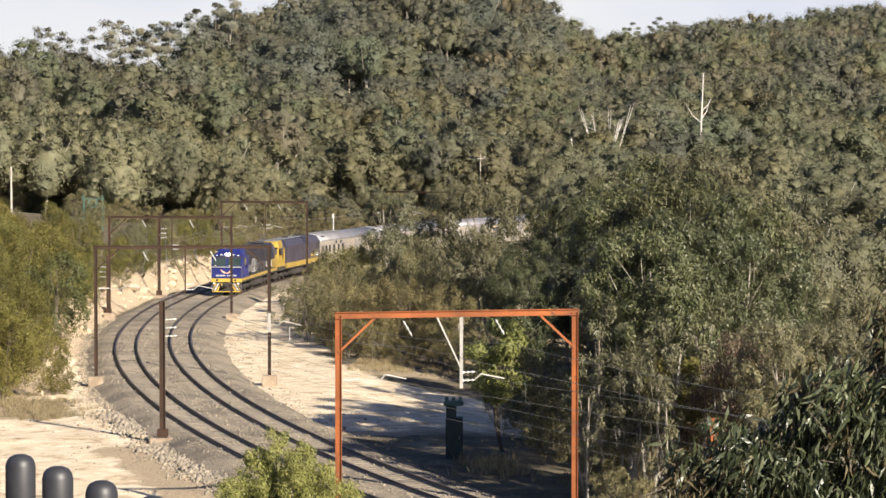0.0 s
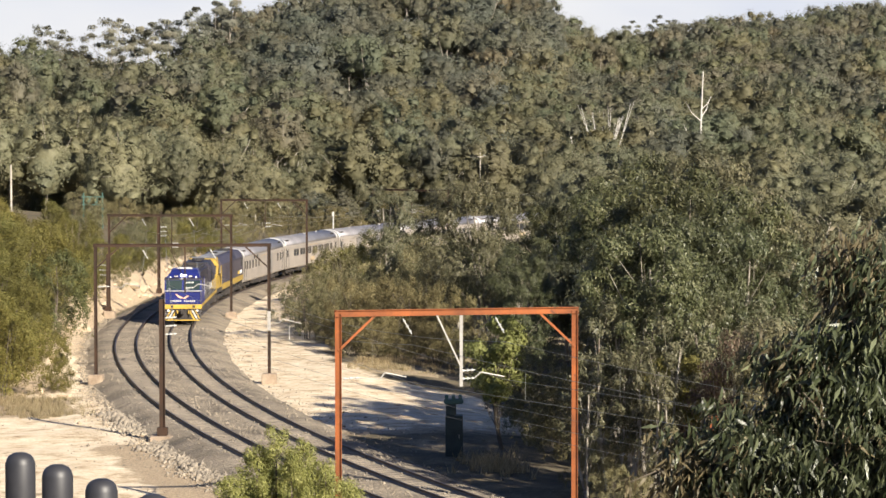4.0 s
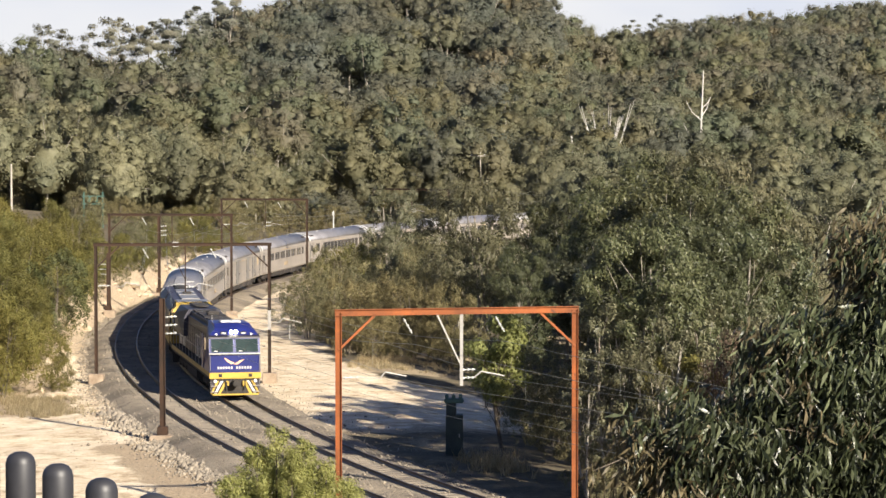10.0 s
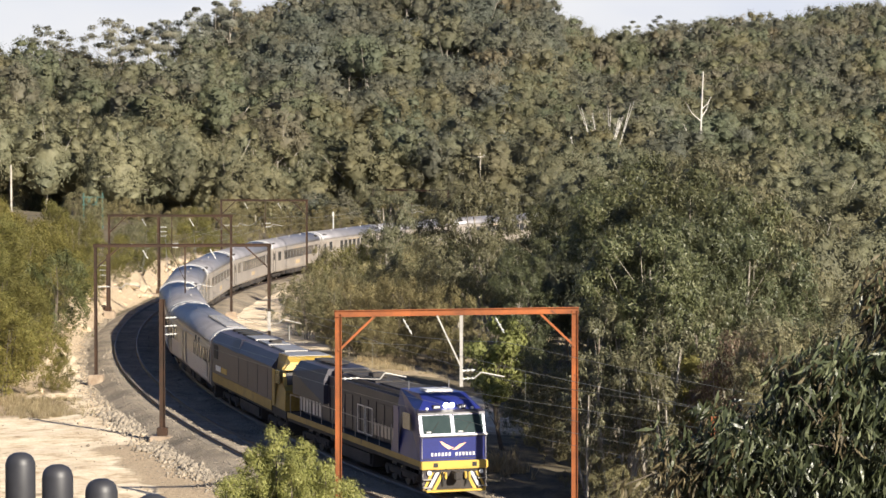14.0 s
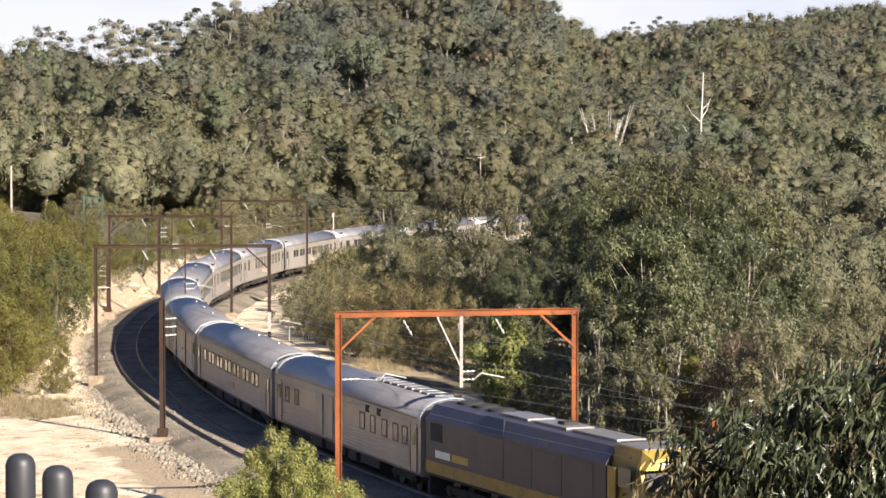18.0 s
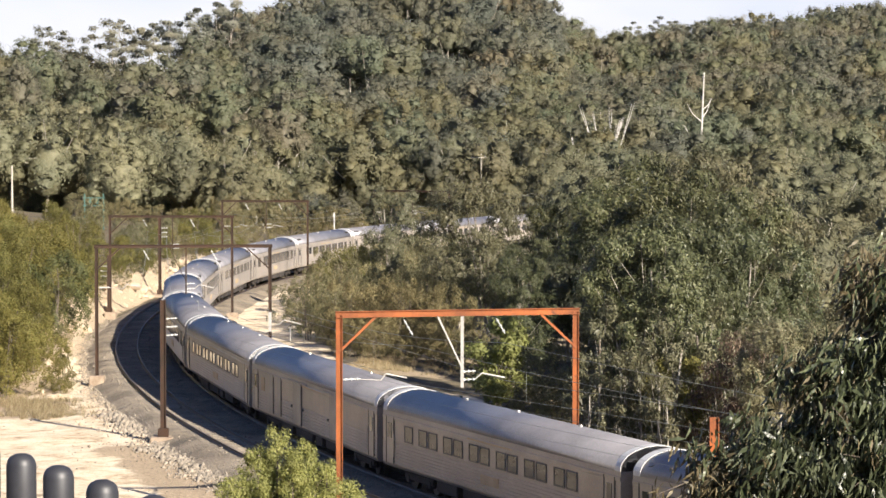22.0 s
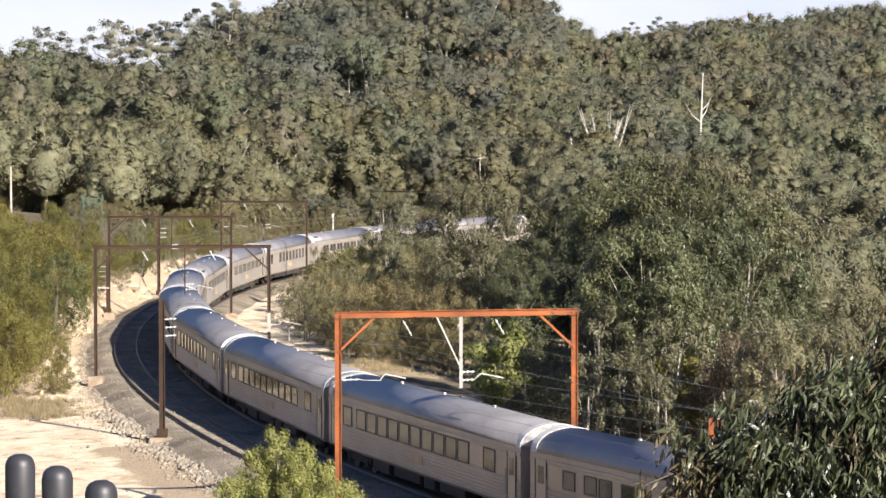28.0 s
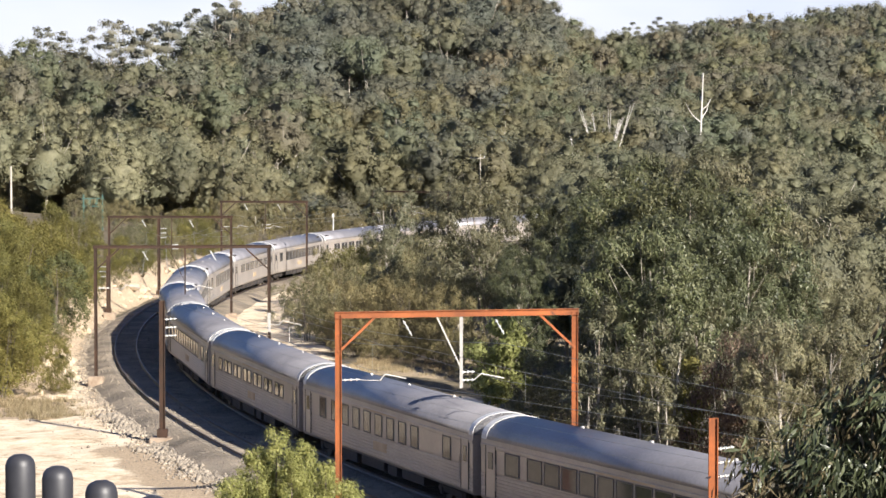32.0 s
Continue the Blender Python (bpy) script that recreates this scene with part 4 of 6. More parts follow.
scatter(28, 360, 1010, 378, 424, 0.5, 0.85, scrub_first, 3.6, 8.5, 1)
scatter(24, -60, 520, 350, 425, 0.7, 1.15, scrub_first, 2.4, 12, 1)
bank_plants(26, -14, 44, -15, -10.6, 0.28, 0.5, scrub_first, 1.7)
bank_plants(12, 14, 70, -11.5, -9.0, 0.25, 0.45, scrub_first, 1.8)
scatter(14, 1090, 1400, 116, 165, 0.3, 0.55, scrub_first, 3.0, 7, -1)
scatter(16, 1030, 1260, 104, 122, 0.25, 0.5, scrub_first, 1.6, 5.5, -1)
for px, d, k in ((520, 222, 0.6), (545, 214, 0.65), (575, 208, 0.75), (605, 203, 0.85), (635, 198, 0.9), (668, 194, 0.95), (705, 193, 1.0), (740, 192, 0.95), (775, 190, 0.9), (805, 188, 0.8), (600, 197, 0.45), (632, 190, 0.45), (665, 187, 0.5), (700, 186, 0.42), (735, 186, 0.5), (770, 184, 0.5), (800, 182, 0.55), (822, 180, 0.5), (655, 210, 0.95), (720, 212, 1.05), (770, 206, 1.0), (940, 141, 0.8), (985, 139, 0.95), (915, 149, 0.7), (1000, 133, 0.7), (960, 134, 0.6), (1020, 128, 0.7), (665, 236, 0.8), (640, 245, 0.95), (720, 262, 1.1), (590, 262, 0.8), (560, 250, 0.55), (760, 240, 1.0)):
    x, y = place_px(px, d)
    copy_thing(scrub_first[px % 3], Matrix.Translation((x, y, ground_at(x, y)))).scale = (k * 0.85, k * 0.85, k)

bank_plants(24, -32, 16, 8.1, 9.4, 0.12, 0.26, wattle_first + scrub_first, 1.1)
bank_plants(24, -10, 42, 9.0, 11.2, 0.38, 0.6, wattle_first + scrub_first, 1.6)
bank_plants(14, -26, 6, 9.4, 11.2, 0.35, 0.55, wattle_first + scrub_first[:1], 1.6)
bank_plants(22, -34, 0, 10.5, 17, 0.4, 0.75, wattle_first + scrub_first, 2.6)
bank_plants(40, -12, 125, 8.4, 10.4, 0.14, 0.30, wattle_first + scrub_first, 1.4)
bank_plants(26, -18, 120, 9.8, 13, 0.3, 0.5, wattle_first + scrub_first, 2.2)
bank_plants(24, -25, 130, 13, 26, 0.5, 0.9, wattle_first + scrub_first + scrub_first, 3.4)

# the large eucalypts beside the line
BIG = [spray_shape(90 + k, 14, 7.4, (0.22, 0.26, 0.52, 0.46)[k], (28, 28, 20, 22)[k], 28, 44, (0.21, 0.078), thick=(0.75, 0.75, 0.85, 0.85)[k]) for k in range(4)]
big_first = {}
# across, away, scale and shape: shapes 2 and 3 stand on long bare trunks, 1 and 3 are greyer
BIG_SPOTS = [(1128, 136, 1.06, 0), (1190, 129, 1.0, 2), (1245, 131, 0.98, 2), (1315, 136, 1.0, 1), (1040, 186, 0.86, 0), (1092, 190, 0.92, 0), (1005, 192, 0.80, 0), (1118, 172, 0.92, 0), (1120, 132, 0.95, 2), (1150, 118, 0.85, 2),
             (940, 178, 0.66, 0), (905, 172, 0.62, 0), (1180, 146, 1.0, 0), (1395, 142, 0.80, 1), (1480, 138, 0.66, 1), (1560, 132, 0.66, 1), (1275, 124, 0.85, 2), (1262, 138, 1.0, 3), (1225, 118, 0.88, 2), (1165, 116, 0.84, 2),
             (1380, 104, 0.6, 1), (1460, 106, 0.62, 1), (1228, 150, 1.12, 1)]
for k, (px, d, sc, kind) in enumerate(BIG_SPOTS):
    x, y = place_px(px, d)
    if kind not in big_first:
        words = ("tall dark-green eucalypt with drooping leaves", "grey-green eucalypt with a sunlit rounded crown", "dark-green eucalypt on a long pale trunk", "tall grey-green eucalypt on a pale bare trunk")[kind]
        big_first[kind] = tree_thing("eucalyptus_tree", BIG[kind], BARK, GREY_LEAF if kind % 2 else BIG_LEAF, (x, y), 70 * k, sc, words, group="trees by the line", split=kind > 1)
    else:
        copy_thing(big_first[kind], Matrix.Translation((x, y, ground_at(x, y))) @ Matrix.Rotation(k * 1.7, 4, "Z")).scale = (sc, sc, sc)
tree_thing("eucalyptus_tree", spray_shape(96, 11.8, 9.0, 0.24, 34, 30, 34, (0.24, 0.09), (0.3, 0.5), 2, 0.9, 0.5), BARK, GREY_LEAF, place_px(862, 204), 20, 1.0, "broad grey-green gum with pale limbs beside the clearing", split=True)
tree_thing("eucalyptus_tree", spray_shape(97, 8.6, 6.0, 0.24, 20, 26, 30, (0.24, 0.09), (0.3, 0.48), 2, 0.9, 0.5), BARK, BIG_LEAF, place_px(812, 214), 50, 0.78, "dark gum beside a broader grey one", split=True)
tree_thing("eucalyptus_tree", spray_shape(98, 10.6, 5.2, 0.42, 20, 24, 26, (0.24, 0.09), (0.26, 0.44), 3, 1.1, 0.5), BARK, GREY_LEAF, place_px(692, 236), 80, 1.0, "slender olive gum on three thin pale trunks", split=True)

# thin pale saplings, a russet bush and a bright wattle under them
SAPLING = [spray_shape(140 + k, 8.5, 2.6, 0.42, 9, 12, 22, (0.20, 0.075), (0.2, 0.36), 1, 0.62, 0.5) for k in range(3)]
sapling_first = [tree_thing("gum_sapling", shp, BARK, GREY_LEAF, place_px(1085 + 60 * k, 112 + 2 * k), 50 * k, 1.0, "thin pale-stemmed gum sapling in dry scrub", "sapling", "saplings by the line", True) for k, shp in enumerate(SAPLING)]
scatter(30, 1040, 1330, 106, 124, 0.6, 1.05, sapling_first, 1.0, 5.5, -1)
for px, d, k in ((1035, 116, 0.62), (1050, 112, 0.75), (1068, 118, 0.8), (1098, 110, 0.85), (1120, 114, 1.0), (1182, 113, 1.05), (1215, 116, 0.95), (1250, 114, 1.05)):
    x, y = place_px(px, d)
    copy_thing(sapling_first[px % 3], Matrix.Translation((x, y, ground_at(x, y))) @ Matrix.Rotation(px, 4, "Z")).scale = (k, k, k)
for px, d, k in ((612, 238, 0.78), (640, 250, 0.72), (585, 252, 0.55)):
    x, y = place_px(px, d)
    copy_thing(wattle_first[px % 3], Matrix.Translation((x, y, ground_at(x, y))) @ Matrix.Rotation(px, 4, "Z")).scale = (k, k, k)
for px, d, k in ((150, 372, 1.0), (172, 380, 1.15), (215, 376, 1.2), (222, 384, 1.0), (330, 400, 1.1), (432, 410, 1.2), (440, 402, 1.0), (466, 408, 1.3), (300, 392, 0.9), (255, 388, 1.1), (395, 404, 1.0)):
    x, y = place_px(px, d)
    copy_thing(sapling_first[px % 3], Matrix.Translation((x, y, ground_at(x, y))) @ Matrix.Rotation(px, 4, "Z")).scale = (k * 1.3, k * 1.3, k * 1.3)
tree_thing("russet_bush", gum_shape(150, 7.6, 4.4, 9000, (0.17, 0.06), 0.30, 30, trunks=2, droop=0.8, tri=True, puff=(0.1, 0.18)), BARK, RUSSET_LEAF, place_px(1300, 107), 0, 1.05, "russet-brown bush with drying leaves", "shrub", split=True)
tree_thing("bright_wattle", gum_shape(151, 5.0, 2.6, 7000, (0.16, 0.08), 0.42, 26, trunks=1, droop=0.0, tri=True, puff=(0.15, 0.25), lean=0.2), DARK_BARK, FEATHER_LEAF, place_px(893, 133), 0, 1.3, "bright yellow-green wattle in front of dark trees", "shrub", split=True)


def feathery_shape(seed):
    """A young wattle: several upright pointed leaders, each a cone of short ascending sprays."""
    r = np.random.default_rng(seed)
    wood, cen, rad = [], [], []
    for k, (ox, oy, h, w) in enumerate(((-0.45, 0, 4.1, 2.5), (0.4, 0.2, 3.65, 2.3), (-1.1, 0.1, 3.45, 2.1), (1.2, -0.1, 3.0, 2.0), (0.1, -0.7, 3.3, 1.9), (-0.8, 0.8, 3.1, 1.8), (1.9, 0.5, 2.2, 1.5), (-1.9, -0.3, 2.4, 1.5))):
        wood.append(path_tube([(ox * 0.3, oy * 0.3, -0.3), (ox, oy, h * 0.4), (ox, oy, h * 0.95)], [0.06, 0.04, 0.01], 5))
        n = 26
        for i in range(n):
            f = (i + 0.5) / n
            q = w * 0.60 * (1 - f) ** 0.36
            a = r.uniform(0, 6.283)
            cen.append((ox + math.cos(a) * q * r.random() ** 0.5, oy + math.sin(a) * q * r.random() ** 0.5, h * (0.08 + 0.92 * f)))
            s_ = 0.20 + 0.16 * (1 - f)
            rad.append((s_ * 1.25, s_ * 1.25, s_ * 1.4))
    return wood, leaf_cards(r, cen, rad, 90000, (0.095, 0.04), -0.5, 0.5, 0.5, True)


# young feathery bush below the railing
tree_thing("young_wattle", feathery_shape(120), DARK_BARK, FEATHER_LEAF, place_px(512, 101), 0, 1.12, "bright green feathery young wattle below the lookout", "shrub", split=True)

# a second bright wattle in the scrub beside the line
tree_thing("bright_wattle", spray_shape(152, 6.6, 3.4, 0.34, 16, 20, 34, (0.15, 0.06), (0.2, 0.36), 2, 0.7, 0.5, 0.2, 0.8), DARK_BARK, WATTLE_LEAF, place_px(1222, 110), 0, 1.0, "olive-yellow feathery wattle among pale saplings", "shrub", split=True)

# tall thin gums on the skyline, seen against the sky
SKYLINE = [lobed_shape(160 + k, 19, (12, 9, 11)[k], 0.58, (24, 16, 20)[k], 3000, (0.42, 0.22), 3, 5, thick=0.75, flat=0.62, puff=(0.065, 0.12), heart=False) for k in range(3)]
skyline_first = []
for k, (px, d, y_top) in enumerate(((205, 640, 35), (262, 640, 38), (300, 645, 22), (335, 650, 30), (372, 660, 2), (405, 665, -6), (90, 640, 48), (1130, 840, 38), (1185, 845, 30), (1240, 850, 38), (1510, 870, 8), (1345, 860, 28))):
    x, y = place_px(px, d)
    z = ground_at(x, y)
    sc = (EYE_Z + (232 - y_top) * d / LENS - z) / 19.5
    if k < 3:
        skyline_first.append(tree_thing("skyline_gum", SKYLINE[k], BARK, HAZED_GUM_LEAF, (x, y, z), 50 * k, sc, "tall thin eucalypt with an open crown on the ridge", group="skyline trees", split=True))
    else:
        copy_thing(skyline_first[k % 3], Matrix.Translation((x, y, z)) @ Matrix.Rotation(k * 1.3, 4, "Z")).scale = (sc, sc, sc)


# ---- the train ----
BLUE = surface("indigo_paint", (0.009, 0.013, 0.085), (0.019, 0.027, 0.165), 0.36, 0, 12, 0.6, 0.05, 0.004, True)
# blue dulled to the tone of the shaded body side, with brown grime patches
SHADED_BLUE = surface("shaded_indigo_paint", (0.028, 0.024, 0.036), (0.058, 0.050, 0.066), 0.5, 0, 9, 0.4, 0.05, 0.004, True, wear=((0.075, 0.06, 0.05), 0.58))
# the hood's unlit side is darkened into the paint; brown patches are grime
DARK_INDIGO = surface("shaded_dark_indigo", (0.012, 0.011, 0.018), (0.030, 0.025, 0.036), 0.5, 0, 9, 0.5, 0.05, 0.004, True, wear=((0.055, 0.043, 0.034), 0.60))
# grimy yellow, with the shade of the sides also darkened into the base
SHADED_DIRTY_YELLOW = surface("shaded_grimy_yellow", (0.17, 0.112, 0.026), (0.40, 0.27, 0.05), 0.55, 0, 10, 0.7, 0.05, 0.004, True, wear=((0.10, 0.07, 0.035), 0.60))
YELLOW = surface("yellow_paint", (0.36, 0.235, 0.035), (0.52, 0.35, 0.06), 0.5, 0, 12, 0.6, 0.05, 0.004, True)
STAINLESS = surface("stainless_steel", (0.27, 0.240, 0.212), (0.42, 0.375, 0.33), 0.40, 0.35, 10, 0.4, 0.05, 0.004, True)
ROOF_STEEL = surface("dull_steel_roof", (0.165, 0.16, 0.17), (0.285, 0.275, 0.285), 0.48, 0.4, 8, 0.35, 0.05, 0.004, True)
UNDER = surface("grimy_underframe", (0.02, 0.018, 0.016), (0.06, 0.05, 0.045), 0.8, 0.2, 14, 1, 0.2, 0.01, True)
TYRE = surface("wheel_steel", (0.06, 0.05, 0.045), (0.16, 0.14, 0.12), 0.5, 0.7, 14, 1, 0.05, 0.004, True)
RUBBER = surface("black_bellows", (0.012, 0.012, 0.012), (0.035, 0.033, 0.03), 0.8, 0, 14, 1, 0.1, 0.01, True)
WHITE = surface("white_paint", (0.62, 0.62, 0.60), (0.80, 0.80, 0.78), 0.5, 0, 12, 1, 0, 0.004, True)
CAP_WHITE = surface("pale_paint_and_lit_cap", (0.42, 0.41, 0.40), (0.58, 0.57, 0.55), 0.45, 0.1, 12, 1, 0, 0.004, True)
FRAME_STEEL = surface("dull_frame_steel", (0.24, 0.23, 0.22), (0.38, 0.36, 0.34), 0.45, 0.6, 14, 1, 0.03, 0.004, True)
SEAL = surface("dark_window_seal", (0.05, 0.046, 0.042), (0.11, 0.10, 0.09), 0.6, 0, 14, 1, 0.02, 0.003, True)
CAB_GLASS = surface("cab_glass", (0.018, 0.030, 0.032), (0.040, 0.056, 0.056), 0.02, 0, 3, 0.6, 0, 0.004, True)
CAB_GLASS.node_tree.nodes["Principled BSDF"].inputs["Specular IOR Level"].default_value = 0.0
EMBLEM = surface("tan_emblem", (0.30, 0.22, 0.13), (0.46, 0.36, 0.24), 0.55, 0, 14, 1, 0, 0.004, True)
EMBLEM_ORANGE = surface("orange_emblem", (0.60, 0.30, 0.16), (0.80, 0.50, 0.36), 0.55, 0, 14, 1, 0, 0.004, True)
# paler warm base puts the windscreen's reflection into the glass colour
PALE_GLASS = surface("tinted_glass", (0.035, 0.033, 0.032), (0.085, 0.078, 0.070), 0.10, 0, 4, 0.35, 0, 0.004, True)
LAMP = surface("headlight_glass", (0.7, 0.7, 0.65), (0.8, 0.8, 0.75), 0.2, 0, 4, 1, 0, 0.004, True)
LAMP.node_tree.nodes["Principled BSDF"].inputs["Emission Color"].default_value = (1.0, 0.93, 0.8, 1)
LAMP.node_tree.nodes["Principled BSDF"].inputs["Emission Strength"].default_value = 8.0
GLASS = surface("tinted_glass", (0.020, 0.022, 0.025), (0.05, 0.052, 0.055), 0.08, 0, 4, 0.5, 0, 0.004, True)
GLASS.node_tree.nodes["Principled BSDF"].inputs["Specular IOR Level"].default_value = 0.25
FRONT = [(0, 58.0), (2, 37.6), (6, -2.0), (9, -32.5), (13, -74.2), (14, -85.05), (19, -136.8), (24, -190.1), (28, -232.8), (32, -276.2)]


def bogie(parent, x, wheels, base=2.4):
    b = part("bogie", box_bm(x - base / 2 - 0.45, x + base / 2 + 0.45, -1.12, -0.92, 0.40, 0.72, 0.05), UNDER, parent, "grimy cast bogie frame")
    part("side_frame", box_bm(x - base / 2 - 0.45, x + base / 2 + 0.45, 0.92, 1.12, 0.40, 0.72, 0.05), UNDER, b)
    part("bolster", box_bm(x - 0.3, x + 0.3, -1.0, 1.0, 0.5, 0.85, 0.04), UNDER, b)
    for i in range(wheels):
        wx = x - base / 2 + base * i / (wheels - 1)
        part("axle", rod_bm((wx, -0.8, 0.46), (wx, 0.8, 0.46), 0.08, 10), UNDER, b)
        for y in (-0.75, 0.75):
            bm = rod_bm((wx, y - 0.065, 0.46), (wx, y + 0.065, 0.46), 0.46, 24)
            rod_bm((wx, y - 0.065 * (1 if y > 0 else -1), 0.46), (wx, y - 0.10 * (1 if y > 0 else -1), 0.46), 0.49, 24, bm=bm)
            part("wheel", bm, TYRE, b)
        for y in (-1.0, 1.0):
            part("axle_box", box_bm(wx - 0.17, wx + 0.17, y - 0.16, y + 0.16, 0.30, 0.64, 0.04), UNDER, b)


def prism(side, y0, y1):
    """A solid with the outline side (x, z) between y0 and y1."""
    bm = bmesh.new()
    f0 = [bm.verts.new((x, y0, z)) for x, z in side]
    f1 = [bm.verts.new((x, y1, z)) for x, z in side]
    bm.faces.new(f0)
    bm.faces.new(list(reversed(f1)))
    n = len(side)
    for i in range(n):
        j = (i + 1) % n
        bm.faces.new((f0[i], f1[i], f1[j], f0[j]))
    bmesh.ops.recalc_face_normals(bm, faces=bm.faces[:])
    return bm


def extruded(full, half):
    """A solid with the cross section full (y, z) from -half to half along x."""
    bm = bmesh.new()
    ends = [[bm.verts.new((x, y, z)) for y, z in full] for x in (-half, half)]
    n = len(full)
    for i in range(n):
        j = (i + 1) % n
        bm.faces.new((ends[0][i], ends[0][j], ends[1][j], ends[1][i]))
    for e in ends:
        bm.faces.new(e)
    bmesh.ops.recalc_face_normals(bm, faces=bm.faces[:])
    return bm


def shared_mesh(name, bm, mat):
    me = bpy.data.meshes.new(name)
    bm.to_mesh(me)
    bm.free()
    me.materials.append(mat)
    return me


def framed_window(parent, x, y, z, frame_mesh, pane_mesh):
    f = new("window", frame_mesh)
    f.parent, f.location = parent, (x, y, z)
    p = new("pane", pane_mesh)
    p.parent = f
    return f


def ring_bm(w, h, t, d):
    """A rectangular frame of width t and depth d."""
    bm = bmesh.new()
    for x0, x1, z0, z1 in ((-w / 2 - t, w / 2 + t, h / 2, h / 2 + t), (-w / 2 - t, w / 2 + t, -h / 2 - t, -h / 2), (-w / 2 - t, -w / 2, -h / 2, h / 2), (w / 2, w / 2 + t, -h / 2, h / 2)):
        box_bm(x0, x1, -d / 2, d / 2, z0, z1, bm=bm)
    return bm


HALF = 11.62


def passenger_car(kind):
    base = new("passenger_carriage")
    prof = [(1.36, 0.82), (1.44, 0.92)]
    for i in range(7):
        z = 0.98 + 0.135 * i
        prof += [(1.46, z), (1.46, z + 0.07), (1.435, z + 0.09), (1.435, z + 0.115)]
    prof += [(1.45, 2.0), (1.45, 2.86), (1.475, 2.88), (1.475, 3.0), (1.45, 3.02), (1.44, 3.2)]
    part("body", extruded(prof + [(-y, z) for y, z in reversed(prof)], HALF), STAINLESS, base, "fluted stainless steel body")
    roof = [(1.44, 3.2)] + [(1.44 * math.cos(radians(9 * i)), 3.2 + 0.84 * math.sin(radians(9 * i)) ** 0.9) for i in range(1, 10)] + [(0, 4.05)]
    part("roof", extruded(roof + [(-y, z) for y, z in reversed(roof[:-1])], HALF - 0.02), ROOF_STEEL, base, "rounded steel roof", True)
    # the sunlit band at each roof end is put into a pale cap
    cap = [(y * 1.012, 3.2 + (z - 3.2) * 1.03) for y, z in roof]
    for sx in (-1, 1):
        c = part("roof_end_cap", extruded(cap + [(-y, z) for y, z in reversed(cap[:-1])], 0.22), CAP_WHITE, base, "roof end cap coloured as its sunlit band")
        c.location.x = sx * (HALF - 0.24)
        part("bellows", box_bm(sx * HALF + (0 if sx > 0 else -0.37), sx * HALF + (0.37 if sx > 0 else 0), -0.8, 0.8, 0.95, 3.55, 0.04), RUBBER, base, "black gangway bellows")
        part("coupler", box_bm(sx * HALF + (0 if sx > 0 else -0.36), sx * HALF + (0.36 if sx > 0 else 0), -0.14, 0.14, 0.72, 0.95, 0.03), UNDER, base)
        bogie(base, sx * 8.3, 2)
        for k in range(3):
            part("roof_vent", box_bm(sx * (HALF - 1.2 - 0.42 * k) - 0.13, sx * (HALF - 1.2 - 0.42 * k) + 0.13, 0.98, 1.26, 3.5, 3.78, 0.02), UNDER, base)
    part("centre_sill", box_bm(-HALF + 0.4, HALF - 0.4, -0.5, 0.5, 0.66, 0.9), UNDER, base)
    for x0, x1, y, z0 in ((-5.6, -3.4, 0.75, 0.34), (-2.8, 0.4, 0.8, 0.40), (0.9, 2.2, 0.75, 0.36), (2.8, 5.7, 0.8, 0.42)):
        for s_ in (-1, 1):
            part("equipment_box", box_bm(x0 + 0.2 * s_, x1 + 0.2 * s_, *sorted((s_ * 0.55, s_ * 1.34)), z0, 0.88, 0.04), UNDER, base)
    if kind == "sleeper":
        xs, ww, wh, zc = [-8.6, -7.0, -5.9, -4.3, -3.2, -1.6, -0.5, 1.1, 2.2, 3.8, 4.9, 6.5, 7.6], 0.82, 0.60, 2.40
    elif kind == "lounge":
        xs, ww, wh, zc = [-8.9, -7.0, -5.6, -4.2, -2.8, -1.4, 0.0, 1.4, 2.8, 4.2, 5.6, 8.4], 1.12, 0.78, 2.40
    elif kind == "diner":
        xs, ww, wh, zc = [-8.4, -6.6, -5.0, -3.4, -1.8, -0.2, 1.4, 3.0, 4.6, 8.6], 0.86, 0.86, 2.40
    elif kind == "baggage":
        xs, ww, wh, zc = [], 0.7, 0.7, 2.3
    else:
        xs, ww, wh, zc = [-9.3, -7.6, 3.3, 4.9, 6.6, 8.2, 9.5], 0.62, 0.66, 2.36
    pane, ring = shared_mesh("pane", box_bm(-ww / 2, ww / 2, -0.012, 0.012, -wh / 2, wh / 2), GLASS), shared_mesh("window", ring_bm(ww, wh, 0.055, 0.05), SEAL)
    door = shared_mesh("door", box_bm(-0.40, 0.40, -0.012, 0.012, -0.98, 0.98, 0.01), STAINLESS)
    slit = shared_mesh("door_gap", box_bm(-0.035, 0.035, -0.02, 0.02, -1.0, 1.0), RUBBER)
    lite = shared_mesh("door_pane", box_bm(-0.2, 0.2, -0.018, 0.018, -0.32, 0.32), GLASS)
    bar = shared_mesh("grab_rail", rod_bm((0, 0, -0.5), (0, 0, 0.5), 0.018, 6), FRAME_STEEL)
    for y in (-1.457, 1.457):
        for x in xs:
            framed_window(base, x, y, zc, ring, pane)
        for x in (-10.75, 10.75):
            d = new("door", door)
            d.parent, d.location = base, (x, y, 1.98)
            for o in (-0.43, 0.43):
                g = new("door_gap", slit)
                g.parent, g.location = d, (o, 0, 0)
            g = new("door_pane", lite)
            g.parent, g.location = d, (0, 0.012 * (1 if y > 0 else -1), 0.42)
            g = new("grab_rail", bar)
            g.parent, g.location = d, (0.52 * (1 if x < 0 else -1), 0.05 * (1 if y > 0 else -1), -0.2)
        sy = 1 if y > 0 else -1
